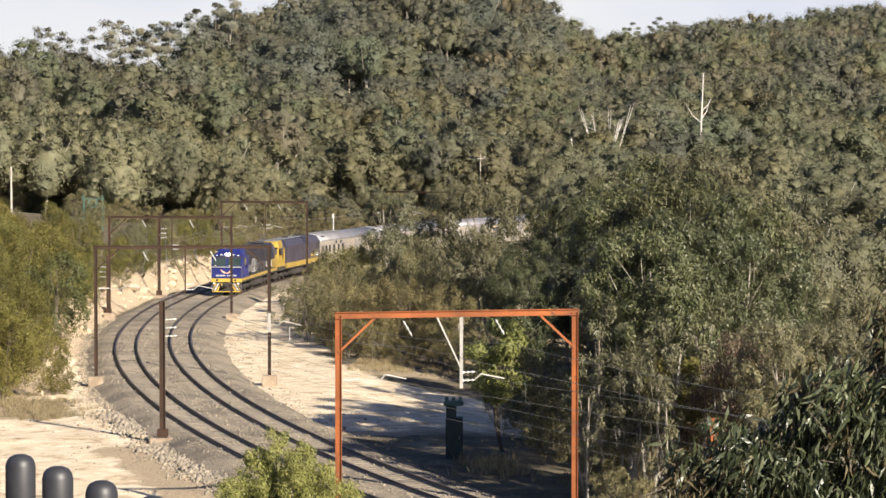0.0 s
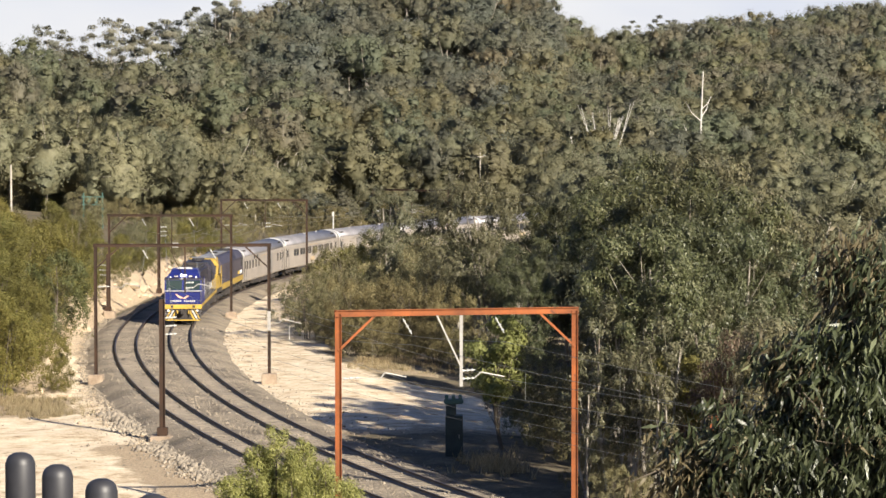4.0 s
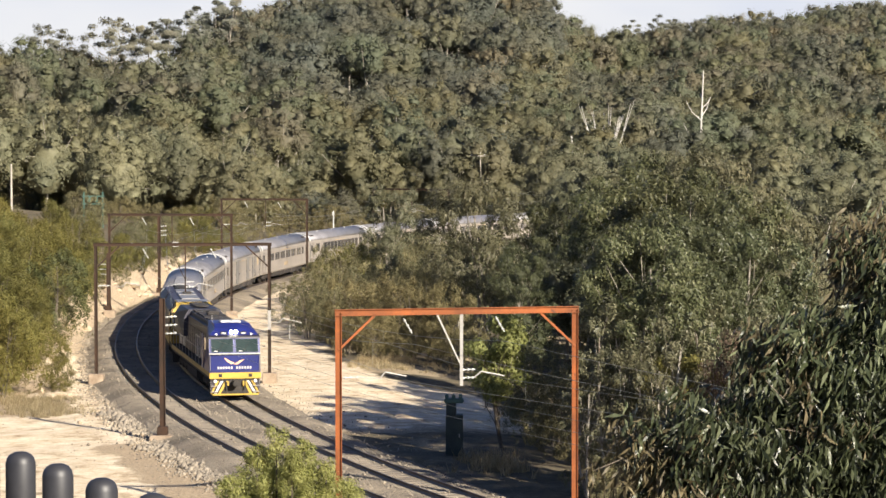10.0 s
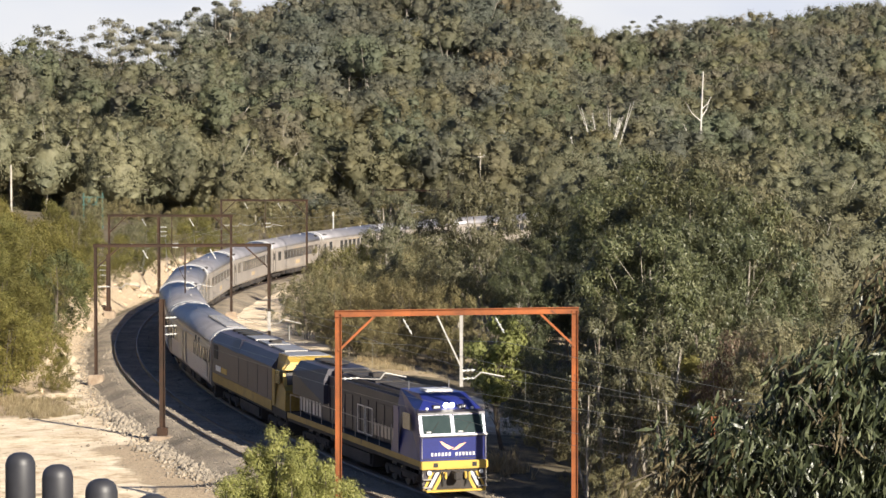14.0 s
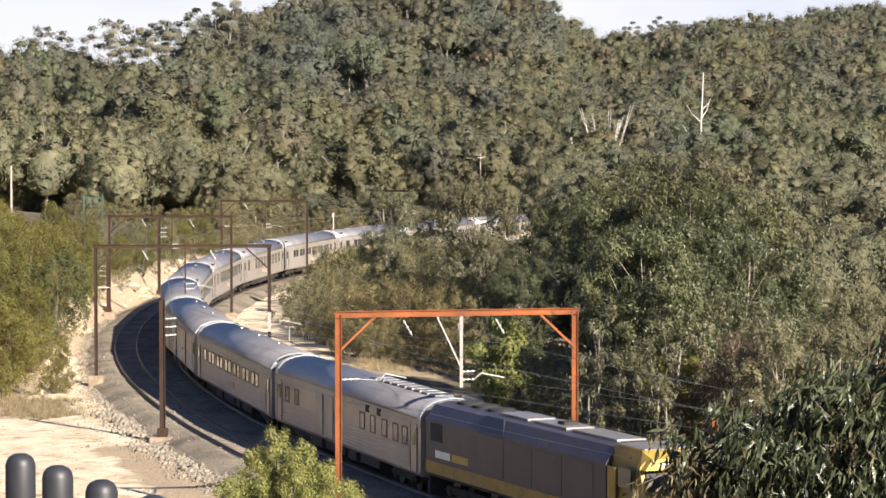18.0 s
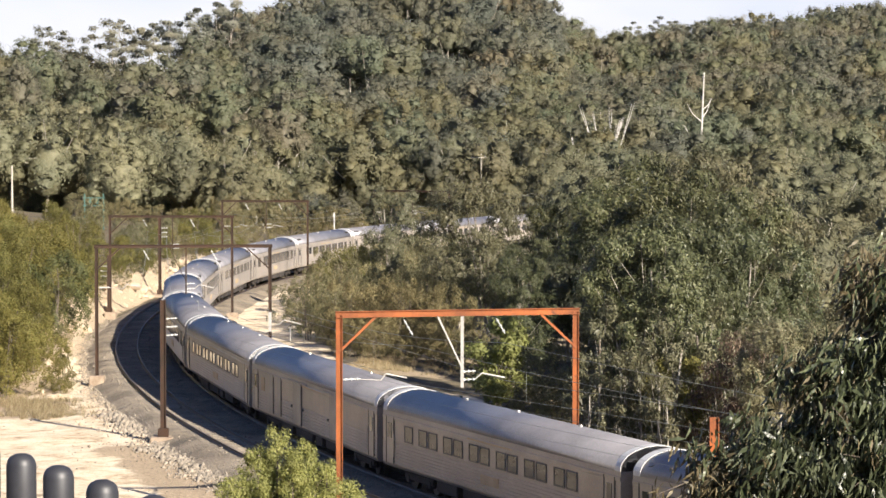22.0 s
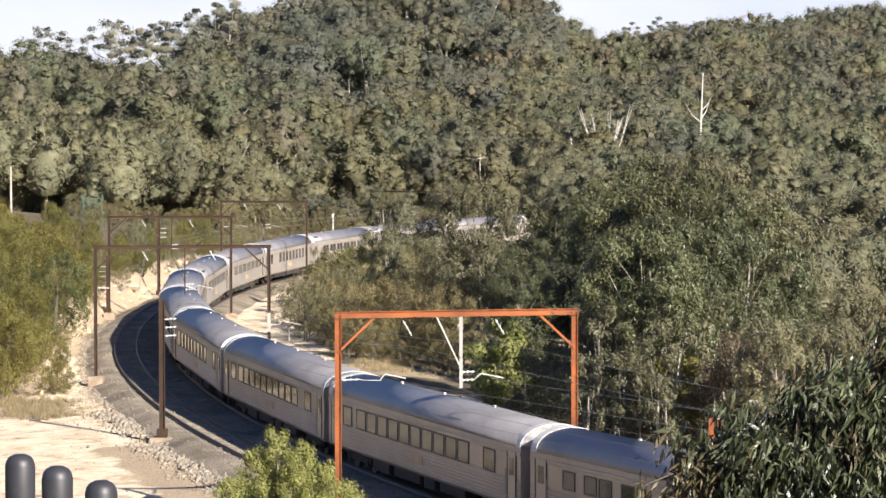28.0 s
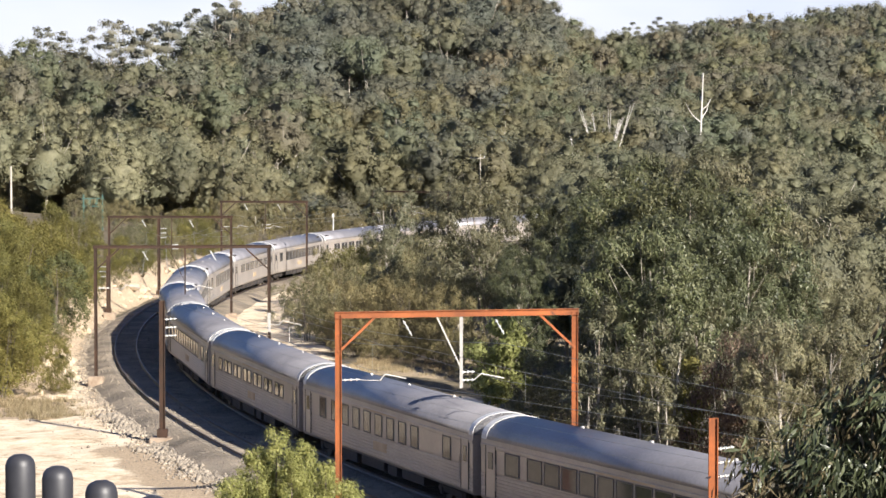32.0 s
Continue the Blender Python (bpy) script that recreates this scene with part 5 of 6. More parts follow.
        if kind == "van":
            for x in (-3.6, -1.9):
                part("freight_door", box_bm(x - 0.62, x + 0.62, *sorted((y - sy * 0.01, y + sy * 0.045)), 1.0, 2.95, 0.015), FRAME_STEEL, base, "ribbed sliding freight door")
            for x in (4.1, 5.8):
                part("louvre", box_bm(x - 0.26, x + 0.26, *sorted((y - sy * 0.02, y + sy * 0.03)), 2.80, 3.12, 0.01), RUBBER, base, "black square louvre")
        elif kind == "baggage":
            # rear to front: a brown panel, two narrow doors, two wide freight doors on outside runners
            part("sign_panel", box_bm(-9.6, -8.9, *sorted((y - sy * 0.01, y + sy * 0.02)), 2.0, 2.7, 0.01), EMBLEM, base, "brown square panel")
            for x in (-7.5, -5.9):
                d = part("side_door", box_bm(x - 0.36, x + 0.36, *sorted((y - sy * 0.02, y + sy * 0.02)), 1.05, 2.98, 0.01), FRAME_STEEL, base)
                part("door_gap", box_bm(x + 0.36, x + 0.46, *sorted((y - sy * 0.02, y + sy * 0.025)), 1.05, 2.98), SEAL, d)
            for x in (-2.2, 4.6):
                d = part("freight_door", box_bm(x - 0.75, x + 0.75, *sorted((y - sy * 0.01, y + sy * 0.05)), 1.0, 3.0, 0.015), FRAME_STEEL, base, "wide sliding freight door")
                for e in (-0.80, 0.80):
                    part("door_gap", box_bm(x + e - 0.03, x + e + 0.03, *sorted((y, y + sy * 0.03)), 1.0, 3.0), SEAL, d)
                part("door_runner", box_bm(x - 1.8, x + 1.8, *sorted((y, y + sy * 0.07)), 3.02, 3.08), FRAME_STEEL, d)
                for e in (-1.1, 1.1):
                    part("latch", box_bm(x + e - 0.06, x + e + 0.06, *sorted((y, y + sy * 0.06)), 1.75, 1.87, 0.01), SEAL, d)
        else:
            part("emblem_panel", box_bm(-0.9, 0.9, *sorted((y - sy * 0.02, y + sy * 0.02)), 1.28, 1.66, 0.01), EMBLEM, base, "tan emblem panel")
        part("letterboard_bar", box_bm(-2.2, 2.2, *sorted((y, y + sy * 0.022)), 2.90, 2.97), EMBLEM, base)
    if kind == "van":
        for k in range(9):
            part("roof_slat", box_bm(1.2 + 1.05 * k, 2.0 + 1.05 * k, -0.42, 0.42, 4.02, 4.10, 0.02), FRAME_STEEL, base, "pale roof grille slat")
    else:
        for x in (-6.4, -1.1, 4.7):
            part("roof_vent", rod_bm((x, 0.25, 4.0), (x, 0.25, 4.10), 0.10, 10, 0.08), FRAME_STEEL, base, "small round roof vent")
    words = {"van": "stainless steel power van with louvres", "baggage": "stainless steel baggage van with wide freight doors", "sleeper": "stainless steel sleeping carriage with small paired windows",
             "lounge": "stainless steel lounge carriage with wide windows", "diner": "stainless steel dining carriage with square dark windows"}
    return tagged(base, words[kind], "carriage", "train carriages")


def narrowed(bm, above, k):
    """Draws in the sides of a solid above a height."""
    for v in bm.verts:
        if v.co.z > above:
            v.co.y *= k
    return bm


def locomotive():
    """The leading engine: full-width raked cab, narrower hood with doors and walkway, striped pilot."""
    base = new("diesel_locomotive")
    part("frame", box_bm(-10.4, 10.3, -1.40, 1.40, 1.02, 1.26, 0.02), UNDER, base)
    for y in (-1.43, 1.43):
        part("side_stripe", box_bm(-10.4, 10.2, y - 0.025, y + 0.025, 1.20, 1.46, 0.008), SHADED_DIRTY_YELLOW, base, "yellow stripe along the deck edge")
    part("deck", box_bm(-10.4, 10.2, -1.42, 1.42, 1.27, 1.45), UNDER, base)
    part("hood", box_bm(-9.9, 6.3, -1.02, 1.02, 1.45, 3.92, 0.22), DARK_INDIGO, base, "indigo engine hood painted in its shaded tone")
    part("radiator", narrowed(prism([(-9.95, 2.4), (-4.6, 2.4), (-4.6, 3.5), (-4.9, 4.02), (-9.7, 4.02), (-9.95, 3.5)], -1.30, 1.30), 3.6, 0.74), DARK_INDIGO, base, "flared radiator housing")
    for x in (-8.8, -7.6, -6.5):
        part("radiator_fan", rod_bm((x, 0, 4.1), (x, 0, 4.17), 0.5, 20), UNDER, base)
    for x0, x1 in ((-5.2, -3.4), (-2.9, 1.6), (2.2, 5.6)):
        part("roof_grille", box_bm(x0, x1, -0.7, 0.7, 3.88, 4.0, 0.02), UNDER, base)
    part("exhaust_stack", box_bm(-0.6, 0.1, -0.35, 0.35, 3.98, 4.22, 0.04), UNDER, base)
    for y in (-1.03, 1.03):
        sy = 1 if y > 0 else -1
        for k in range(9):
            x = -4.9 + 1.2 * k
            d = part("hood_door", box_bm(x - 0.54, x + 0.54, *sorted((y, y + sy * 0.03)), 1.62, 3.2, 0.012), DARK_INDIGO, base)
            part("door_handle", box_bm(x + 0.38, x + 0.44, *sorted((y + sy * 0.03, y + sy * 0.06)), 2.3, 2.45), FRAME_STEEL, d)
        for x in (0.6, 1.8):
            part("panel_frame", ring_bm(0.95, 1.15, 0.05, 0.04), CAP_WHITE, base, "white door frame").location = (x, y + sy * 0.035, 2.25)
        for k in range(7):
            part("lettering_bar", box_bm(-9.5 + 0.55 * k, -9.15 + 0.55 * k, *sorted((y + sy * 0.02, y + sy * 0.03)), 1.65, 2.35), CAP_WHITE, base, "white block of lettering")
        for k in range(7):
            part("lettering_bar", box_bm(2.6 + 0.5 * k, 2.92 + 0.5 * k, *sorted((y + sy * 0.035, y + sy * 0.045)), 1.75, 2.3), FRAME_STEEL, base, "grey block of lettering")
        rail = rod_bm((-10.1, sy * 1.37, 2.35), (6.1, sy * 1.37, 2.35), 0.02, 6)
        part("handrail", rail, FRAME_STEEL, base, "pale walkway handrail")
        for k in range(10):
            part("stanchion", rod_bm((-10.1 + 1.8 * k, sy * 1.37, 1.45), (-10.1 + 1.8 * k, sy * 1.37, 2.35), 0.018, 6), FRAME_STEEL, base)
    cab = part("cab", narrowed(prism([(6.2, 1.45), (10.24, 1.45), (10.24, 2.48), (9.94, 3.36), (9.86, 3.44), (9.30, 3.86), (8.7, 4.12), (6.2, 4.12)], -1.45, 1.45), 3.5, 0.70), BLUE, base, "deep blue full-width cab")
    part("visor", narrowed(prism([(9.70, 3.34), (9.99, 3.34), (9.97, 3.42), (9.66, 3.56)], -1.47, 1.47), 3.5, 0.97), DARK_INDIGO, cab, "dark brow over the windscreens")
    part("ledge", box_bm(10.1, 10.34, -1.47, 1.47, 2.47, 2.53, 0.012), CAP_WHITE, cab, "white ledge below the windscreen")
    for z in (1.52, 2.40):
        part("nose_seam", box_bm(10.235, 10.25, -1.42, 1.42, z, z + 0.025), DARK_INDIGO, cab)
    slope = math.atan2(-0.30, 0.88)
    for y in (-0.70, 0.70):
        bm = bmesh.new()
        g = bmesh.ops.create_cube(bm, size=1)
        bmesh.ops.transform(bm, matrix=Matrix.Translation((10.085, y, 2.94)) @ Matrix.Rotation(slope, 4, "Y") @ Matrix.Diagonal((0.04, 1.24, 0.78, 1)), verts=g["verts"])
        part("windscreen", bm, CAB_GLASS, cab, "tinted windscreen")
        bm = ring_bm(1.24, 0.78, 0.035, 0.05)
        bmesh.ops.transform(bm, matrix=Matrix.Translation((10.095, y, 2.94)) @ Matrix.Rotation(slope, 4, "Y") @ Matrix.Rotation(radians(90), 4, "Z"), verts=bm.verts[:])
        part("windscreen_frame", bm, BLUE, cab)
        # pale blocks on the glass stand in for the dashboard's reflection
        for k, (w_, h_) in enumerate(((0.22, 0.07), (0.30, 0.10), (0.16, 0.06))):
            part("dash_reflection", box_bm(10.185 - 0.1 * k * 0.3, 10.215 - 0.1 * k * 0.3, y - 0.48 + 0.34 * k, y - 0.48 + 0.34 * k + w_, 2.60, 2.60 + h_, 0.01), CAP_WHITE, cab, "pale dashboard reflection set on the windscreen")
        part("wiper", rod_bm((10.27, y - 0.3, 2.55), (10.10, y + 0.1, 3.05), 0.012, 5), RUBBER, cab)
        part("headlight", rod_bm((9.56, y * 0.19, 3.68), (9.70, y * 0.19, 3.70), 0.095, 16), LAMP, cab, "lit round headlight")
        part("marker_light", rod_bm((9.66, y * 1.42, 3.56), (9.77, y * 1.42, 3.57), 0.06, 12), WHITE, cab)
        part("ditch_light", rod_bm((10.42, y * 1.62, 0.98), (10.5, y * 1.62, 0.98), 0.09, 12), WHITE, cab)
        part("number_box", box_bm(9.45, 9.76, y * 0.80 - 0.17, y * 0.80 + 0.17, 3.55, 3.70, 0.01), DARK_INDIGO, cab)
        for k in range(3):
            part("number_bar", box_bm(9.76, 9.775, y * 0.80 - 0.12 + 0.085 * k, y * 0.80 - 0.065 + 0.085 * k, 3.58, 3.67), WHITE, cab)
        part("grab_rail", rod_bm((10.30, y * 2.0, 1.55), (10.30, y * 2.0, 2.42), 0.018, 6), FRAME_STEEL, cab)
    for y in (-1.452, 1.452):
        part("side_window", box_bm(7.9, 8.9, y - 0.015, y + 0.015, 2.6, 3.3, 0.01), GLASS, cab)
        part("cab_door", box_bm(6.6, 7.35, y - 0.02, y + 0.02, 1.5, 3.45, 0.01), BLUE, cab)
    part("horn_cover", box_bm(7.5, 8.5, -0.62, 0.62, 4.08, 4.24, 0.07), CAP_WHITE, cab, "white rounded roof pod")
    for y in (-0.9, 0.9):
        part("antenna", rod_bm((7.0, y, 4.1), (7.0, y, 4.5), 0.02, 5), FRAME_STEEL, cab)
    # plain winged shape and a row of lettering bars on the nose
    bm = bmesh.new()
    for wing in (((-0.02, 1.98), (0.10, 2.02), (0.34, 2.14), (0.52, 2.26), (0.60, 2.24), (0.46, 2.08), (0.22, 1.90)), ((0.10, 1.90), (-0.02, 1.94), (-0.28, 2.12), (-0.56, 2.18), (-0.40, 2.06), (-0.14, 1.88))):
        f = bm.faces.new([bm.verts.new((10.255, -y, z)) for y, z in wing])
    bmesh.ops.recalc_face_normals(bm, faces=bm.faces[:])
    bmesh.ops.solidify(bm, geom=bm.faces[:], thickness=0.01)
    part("emblem", bm, EMBLEM_ORANGE, cab, "orange winged emblem shape")
    for k in range(13):
        if k != 6:
            part("lettering_bar", box_bm(10.24, 10.256, -0.98 + 0.152 * k, -0.89 + 0.152 * k, 1.64, 1.78), CAP_WHITE, cab, "small white block of lettering")
    beam = part("buffer_beam", box_bm(10.15, 10.45, -1.46, 1.46, 1.10, 1.44, 0.03), YELLOW, base, "yellow front beam")
    for y in (-0.85, 0.85):
        part("plate", box_bm(10.44, 10.46, y - 0.10, y + 0.10, 1.20, 1.38), RUBBER, beam)
    pilot = part("pilot", box_bm(10.1, 10.36, -1.40, 1.40, 0.20, 1.10, 0.03), UNDER, base, "dark pilot plate with stripes")
    for k in range(5):
        for sgn in (-1, 1):
            y = 0.42 + 0.24 * k
            bm = bmesh.new()
            bm.faces.new([bm.verts.new((10.372, sgn * min(1.39, yy), zz)) for yy, zz in ((y, 0.98), (y + 0.15, 0.98), (y + 0.55, 0.26), (y + 0.40, 0.26))])
            bmesh.ops.recalc_face_normals(bm, faces=bm.faces[:])
            bmesh.ops.solidify(bm, geom=bm.faces[:], thickness=0.008)
            part("stripe", bm, (YELLOW, CAP_WHITE, YELLOW, SHADED_BLUE, CAP_WHITE)[k], pilot)
    part("foot_plate", box_bm(10.34, 10.62, -1.30, 1.30, 0.18, 0.26, 0.02), YELLOW, pilot, "yellow foot of the pilot")
    for y in (-0.42, 0.46, 0.62):
        part("air_cock", box_bm(10.42, 10.52, y - 0.05, y + 0.05, 0.70, 0.98, 0.02), YELLOW, pilot)
    part("coupler", box_bm(10.3, 10.95, -0.18, 0.18, 0.7, 1.02, 0.05), UNDER, base)
    for y in (-0.55, 0.55):
        part("brake_hose", rod_bm((10.45, y, 1.0), (10.5, y * 0.9, 0.45), 0.03, 6), RUBBER, base)
    for y in (-1.2, 1.2):
        for z in (0.35, 0.68):
            part("step", box_bm(10.36, 10.5, y - 0.2, y + 0.2, z, z + 0.04), FRAME_STEEL, base)
    part("fuel_tank", box_bm(-2.8, 2.8, -1.3, 1.3, 0.32, 1.02, 0.12), UNDER, base)
    for x in (-6.6, 6.6):
        bogie(base, x, 3, 3.7)
    return tagged(base, "leading indigo diesel locomotive with a striped yellow pilot", "locomotive", "locomotives")


def cowl_locomotive():
    """The second engine: full-width body with chamfered roof, yellow cab and lower stripe."""
    base = new("diesel_locomotive")
    sec = [(1.45, 1.45), (1.45, 3.35), (1.05, 3.92), (0.4, 4.02)]
    body = part("body", extruded(sec + [(-y, z) for y, z in reversed(sec)], 8.25), SHADED_BLUE, base, "indigo full-width body")
    body.location.x = -1.65
    part("frame", box_bm(-9.9, 9.9, -1.40, 1.40, 1.02, 1.44, 0.02), UNDER, base)
    for y in (-1.44, 1.44):
        sy = 1 if y > 0 else -1
        part("side_stripe", box_bm(-9.9, 6.6, *sorted((y, y + sy * 0.03)), 1.16, 1.66, 0.01), SHADED_DIRTY_YELLOW, base, "broad yellow lower stripe")
        part("louvre", box_bm(-9.4, -8.2, *sorted((y, y + sy * 0.03)), 2.5, 3.25, 0.01), RUBBER, base, "dark square air intake")
        part("lettering_bar", box_bm(-8.9, -7.4, *sorted((y, y + sy * 0.025)), 1.85, 2.15), WHITE, base, "white bar of lettering")
        part("lettering_bar", box_bm(-7.2, -5.6, *sorted((y, y + sy * 0.025)), 1.85, 2.15), YELLOW, base, "yellow bar of lettering")
        for k in range(4):
            part("body_panel", box_bm(-4.6 + 2.6 * k, -2.2 + 2.6 * k, *sorted((y, y + sy * 0.022)), 1.75, 3.2, 0.008), SHADED_BLUE, base)
        part("cab_door", box_bm(6.75, 7.4, *sorted((y, y + sy * 0.03)), 1.5, 3.30, 0.01), SHADED_DIRTY_YELLOW, base)
    cab = part("cab", narrowed(prism([(6.6, 1.45), (9.85, 1.45), (9.95, 2.45), (9.55, 2.62), (9.25, 3.40), (9.25, 3.52), (9.2, 3.84), (8.7, 4.03), (6.6, 4.03)], -1.45, 1.45), 3.6, 0.74), SHADED_DIRTY_YELLOW, base, "grimy yellow cab")
    part("brow", narrowed(prism([(8.9, 3.42), (9.62, 3.42), (9.55, 3.80), (8.9, 3.96)], -1.43, 1.43), 3.6, 0.78), YELLOW, cab, "bright yellow brow over the windscreen")
    for y in (-0.68, 0.68):
        bm = bmesh.new()
        g = bmesh.ops.create_cube(bm, size=1)
        bmesh.ops.transform(bm, matrix=Matrix.Translation((9.44, y, 3.04)) @ Matrix.Rotation(math.atan2(-0.30, 0.83), 4, "Y") @ Matrix.Diagonal((0.05, 1.2, 0.74, 1)), verts=g["verts"])
        part("windscreen", bm, PALE_GLASS, cab, "windscreen with a pale reflection in its glass colour")
        part("number_box", box_bm(9.40, 9.60, y * 0.72 - 0.36, y * 0.72 + 0.36, 3.50, 3.70, 0.01), RUBBER, cab)
        part("headlight", rod_bm((9.9, y * 0.25, 2.2), (10.0, y * 0.25, 2.2), 0.12, 12), WHITE, cab)
        for k in range(3):
            part("number_bar", box_bm(9.59, 9.615, y * 0.72 - 0.29 + 0.21 * k, y * 0.72 - 0.16 + 0.21 * k, 3.54, 3.66), WHITE, cab)
    for y in (-1.452, 1.452):
        part("side_window", box_bm(7.6, 8.6, y - 0.02, y + 0.02, 2.65, 3.35, 0.01), GLASS, cab)
    part("cab_roof", box_bm(6.6, 8.75, -1.02, 1.02, 4.02, 4.06, 0.01), FRAME_STEEL, cab, "grey cab roof")
    for x in (-8.6, -7.1, -5.6):
        part("radiator_fan", rod_bm((x, 0, 3.98), (x, 0, 4.1), 0.55, 20), RUBBER, base, "dark round roof fan")
    part("air_deflector", narrowed(prism([(-4.6, 3.3), (-2.2, 3.3), (-2.9, 3.98), (-4.6, 3.98)], -1.47, 1.47), 3.6, 0.76), DARK_INDIGO, base, "dark sloping intake panel")
    for x0, x1 in ((-4.4, -1.8), (-1.2, 1.6), (2.2, 5.8)):
        part("roof_grille", box_bm(x0, x1, -0.6, 0.6, 3.99, 4.08, 0.02), FRAME_STEEL, base, "pale roof hatch")
    part("exhaust_stack", box_bm(0.2, 0.8, -0.3, 0.3, 4.06, 4.2, 0.03), UNDER, base)
    for sx in (-1, 1):
        part("coupler", box_bm(*sorted((sx * 9.85, sx * 10.45)), -0.18, 0.18, 0.7, 1.02, 0.05), UNDER, base)
        part("pilot", box_bm(*sorted((sx * 9.7, sx * 9.95)), -1.35, 1.35, 0.25, 1.05, 0.03), UNDER, base)
        bogie(base, sx * 6.3, 3, 3.7)
    part("fuel_tank", box_bm(-2.7, 2.7, -1.3, 1.3, 0.32, 1.02, 0.12), UNDER, base)
    return tagged(base, "second dull indigo locomotive with a grimy yellow cab", "locomotive", "locomotives")


vehicles = []
lead, trail = locomotive(), cowl_locomotive()
vehicles += [(lead, 10.45, 13.2), (trail, 31.15, 12.6)]
order = ["van", "sleeper", "baggage", "sleeper", "lounge", "lounge", "diner", "sleeper", "lounge", "sleeper", "sleeper", "diner", "sleeper", "lounge", "sleeper", "sleeper", "van", "sleeper", "sleeper"]
firsts = {}
for i, k in enumerate(order):
    if k in firsts:
        ob = copy_thing(firsts[k], Matrix())
    else:
        ob = firsts[k] = passenger_car(k)
    vehicles.append((ob, 41.2 + 12.0 + 24.0 * i, 16.6))


# ---- the lookout's railing in front of the camera ----
BLACK_PAINT = surface("black_coated_steel", (0.018, 0.018, 0.021), (0.038, 0.038, 0.043), 0.5, 0.0, 40, 4, 0.05, 0.001)
railing = new("railing")
railing.location = (-0.6, 4.3, ground_at(-0.6, 4.3))
RAIL_LINE = [(px, w) for px, w in ((-30, 52.2), (33, 53.9), (99, 55.9), (177, 58.3), (268, 60.9), (368, 63.8))]
top_z = EYE_Z - 0.532
for px, w in RAIL_LINE:
    d = 0.05 * LENS / w
    x = (px - 784) / LENS * d
    z0, h = railing.location.z, top_z - railing.location.z
    prof = [(0.0, h), (0.010, h - 0.001), (0.018, h - 0.005), (0.0225, h - 0.011), (0.025, h - 0.020), (0.025, h - 0.06), (0.025, 0.02)]
    n = 20
    v = [(r * math.cos(a) + x - railing.location.x, r * math.sin(a) + d - railing.location.y, z) for r, z in prof for a in [6.28319 * i / n for i in range(n)]]
    f = [(j * n + i, j * n + (i + 1) % n, (j + 1) * n + (i + 1) % n, (j + 1) * n + i) for j in range(len(prof) - 1) for i in range(n)]
    part("picket", mesh_np("picket", v, f, [BLACK_PAINT], smooth=True), None, railing)
ends = [(((px - 784) / LENS * (0.05 * LENS / w)) + 0.6, 0.05 * LENS / w - 4.3) for px, w in (RAIL_LINE[0], RAIL_LINE[-1])]
for z in (0.12, 0.75):
    part("rail", beam_bm((*ends[0], z), (*ends[1], z), 0.04, 0.04), BLACK_PAINT, railing)
tagged(railing, "black steel railing with round-capped pickets at the lookout", "railing")

# ---- green equipment post by the line ----
TEAL = surface("faded_teal_paint", (0.03, 0.075, 0.06), (0.07, 0.14, 0.115), 0.55, 0, 15, 2)
DARK_GREEN = surface("dark_green_paint", (0.012, 0.022, 0.018), (0.03, 0.045, 0.038), 0.6, 0, 15, 2)
x, y = place_px(804, 131)
kiosk = new("signal_equipment_post")
kiosk.location = (x, y, ground_at(x, y))
part("cabinet", box_bm(-0.42, 0.42, -0.35, 0.35, 0.0, 2.0, 0.03), DARK_GREEN, kiosk, "dark green steel cabinet")
part("housing", box_bm(-0.40, 0.10, -0.28, 0.28, 2.0, 2.55, 0.04), DARK_GREEN, kiosk)
part("hood", box_bm(-0.50, 0.45, -0.30, 0.30, 2.55, 2.78, 0.05), TEAL, kiosk, "faded teal hood")
for i in range(3):
    part("bracket", box_bm(-0.45 + 0.33 * i, -0.28 + 0.33 * i, -0.2, 0.2, 2.78, 2.98, 0.03), TEAL, kiosk)
part("door_handle", box_bm(0.22, 0.26, -0.40, -0.36, 0.9, 1.1, 0.008), GALV, kiosk)
tagged(kiosk, "dark green trackside cabinet with a teal hood", "cabinet")

# ---- timber power poles among the trees ----
POLE_WOOD = surface("weathered_pole_wood", (0.24, 0.21, 0.175), (0.42, 0.39, 0.33), 0.9, 0, 12, 1.0)


def power_pole(px, d, y_top, y_foot, arm, label):
    x, y = place_px(px, d)
    z = ground_at(x, y)
    top = EYE_Z - (y_top - 232) * d / LENS
    ob = new("power_pole")
    ob.location = (x, y, z)
    part("pole", rod_bm((0, 0, -0.5), (0, 0, top - z), 0.16, 10, 0.10), POLE_WOOD, ob)
    if arm:
        part("crossarm", box_bm(-arm, arm, -0.06, 0.06, top - z - 1.3, top - z - 1.12, 0.01), POLE_WOOD, ob)
        for sx in (-0.9, -0.4, 0.4, 0.9):
            part("insulator", rod_bm((sx * arm, 0, top - z - 1.12), (sx * arm, 0, top - z - 0.9), 0.06, 8, 0.04), PORCELAIN, ob)
    tagged(ob, label, "pole", "power poles")


power_pole(20, 300, 295, 405, 0.0, "bare grey timber power pole above the wattles")
power_pole(337, 405, 262, 320, 0.5, "pale timber power pole among gum trees")
power_pole(748, 500, 216, 250, 0.0, "pale timber pole in the forest")
power_pole(850, 425, 267, 330, 1.6, "pale timber power pole with a crossarm")

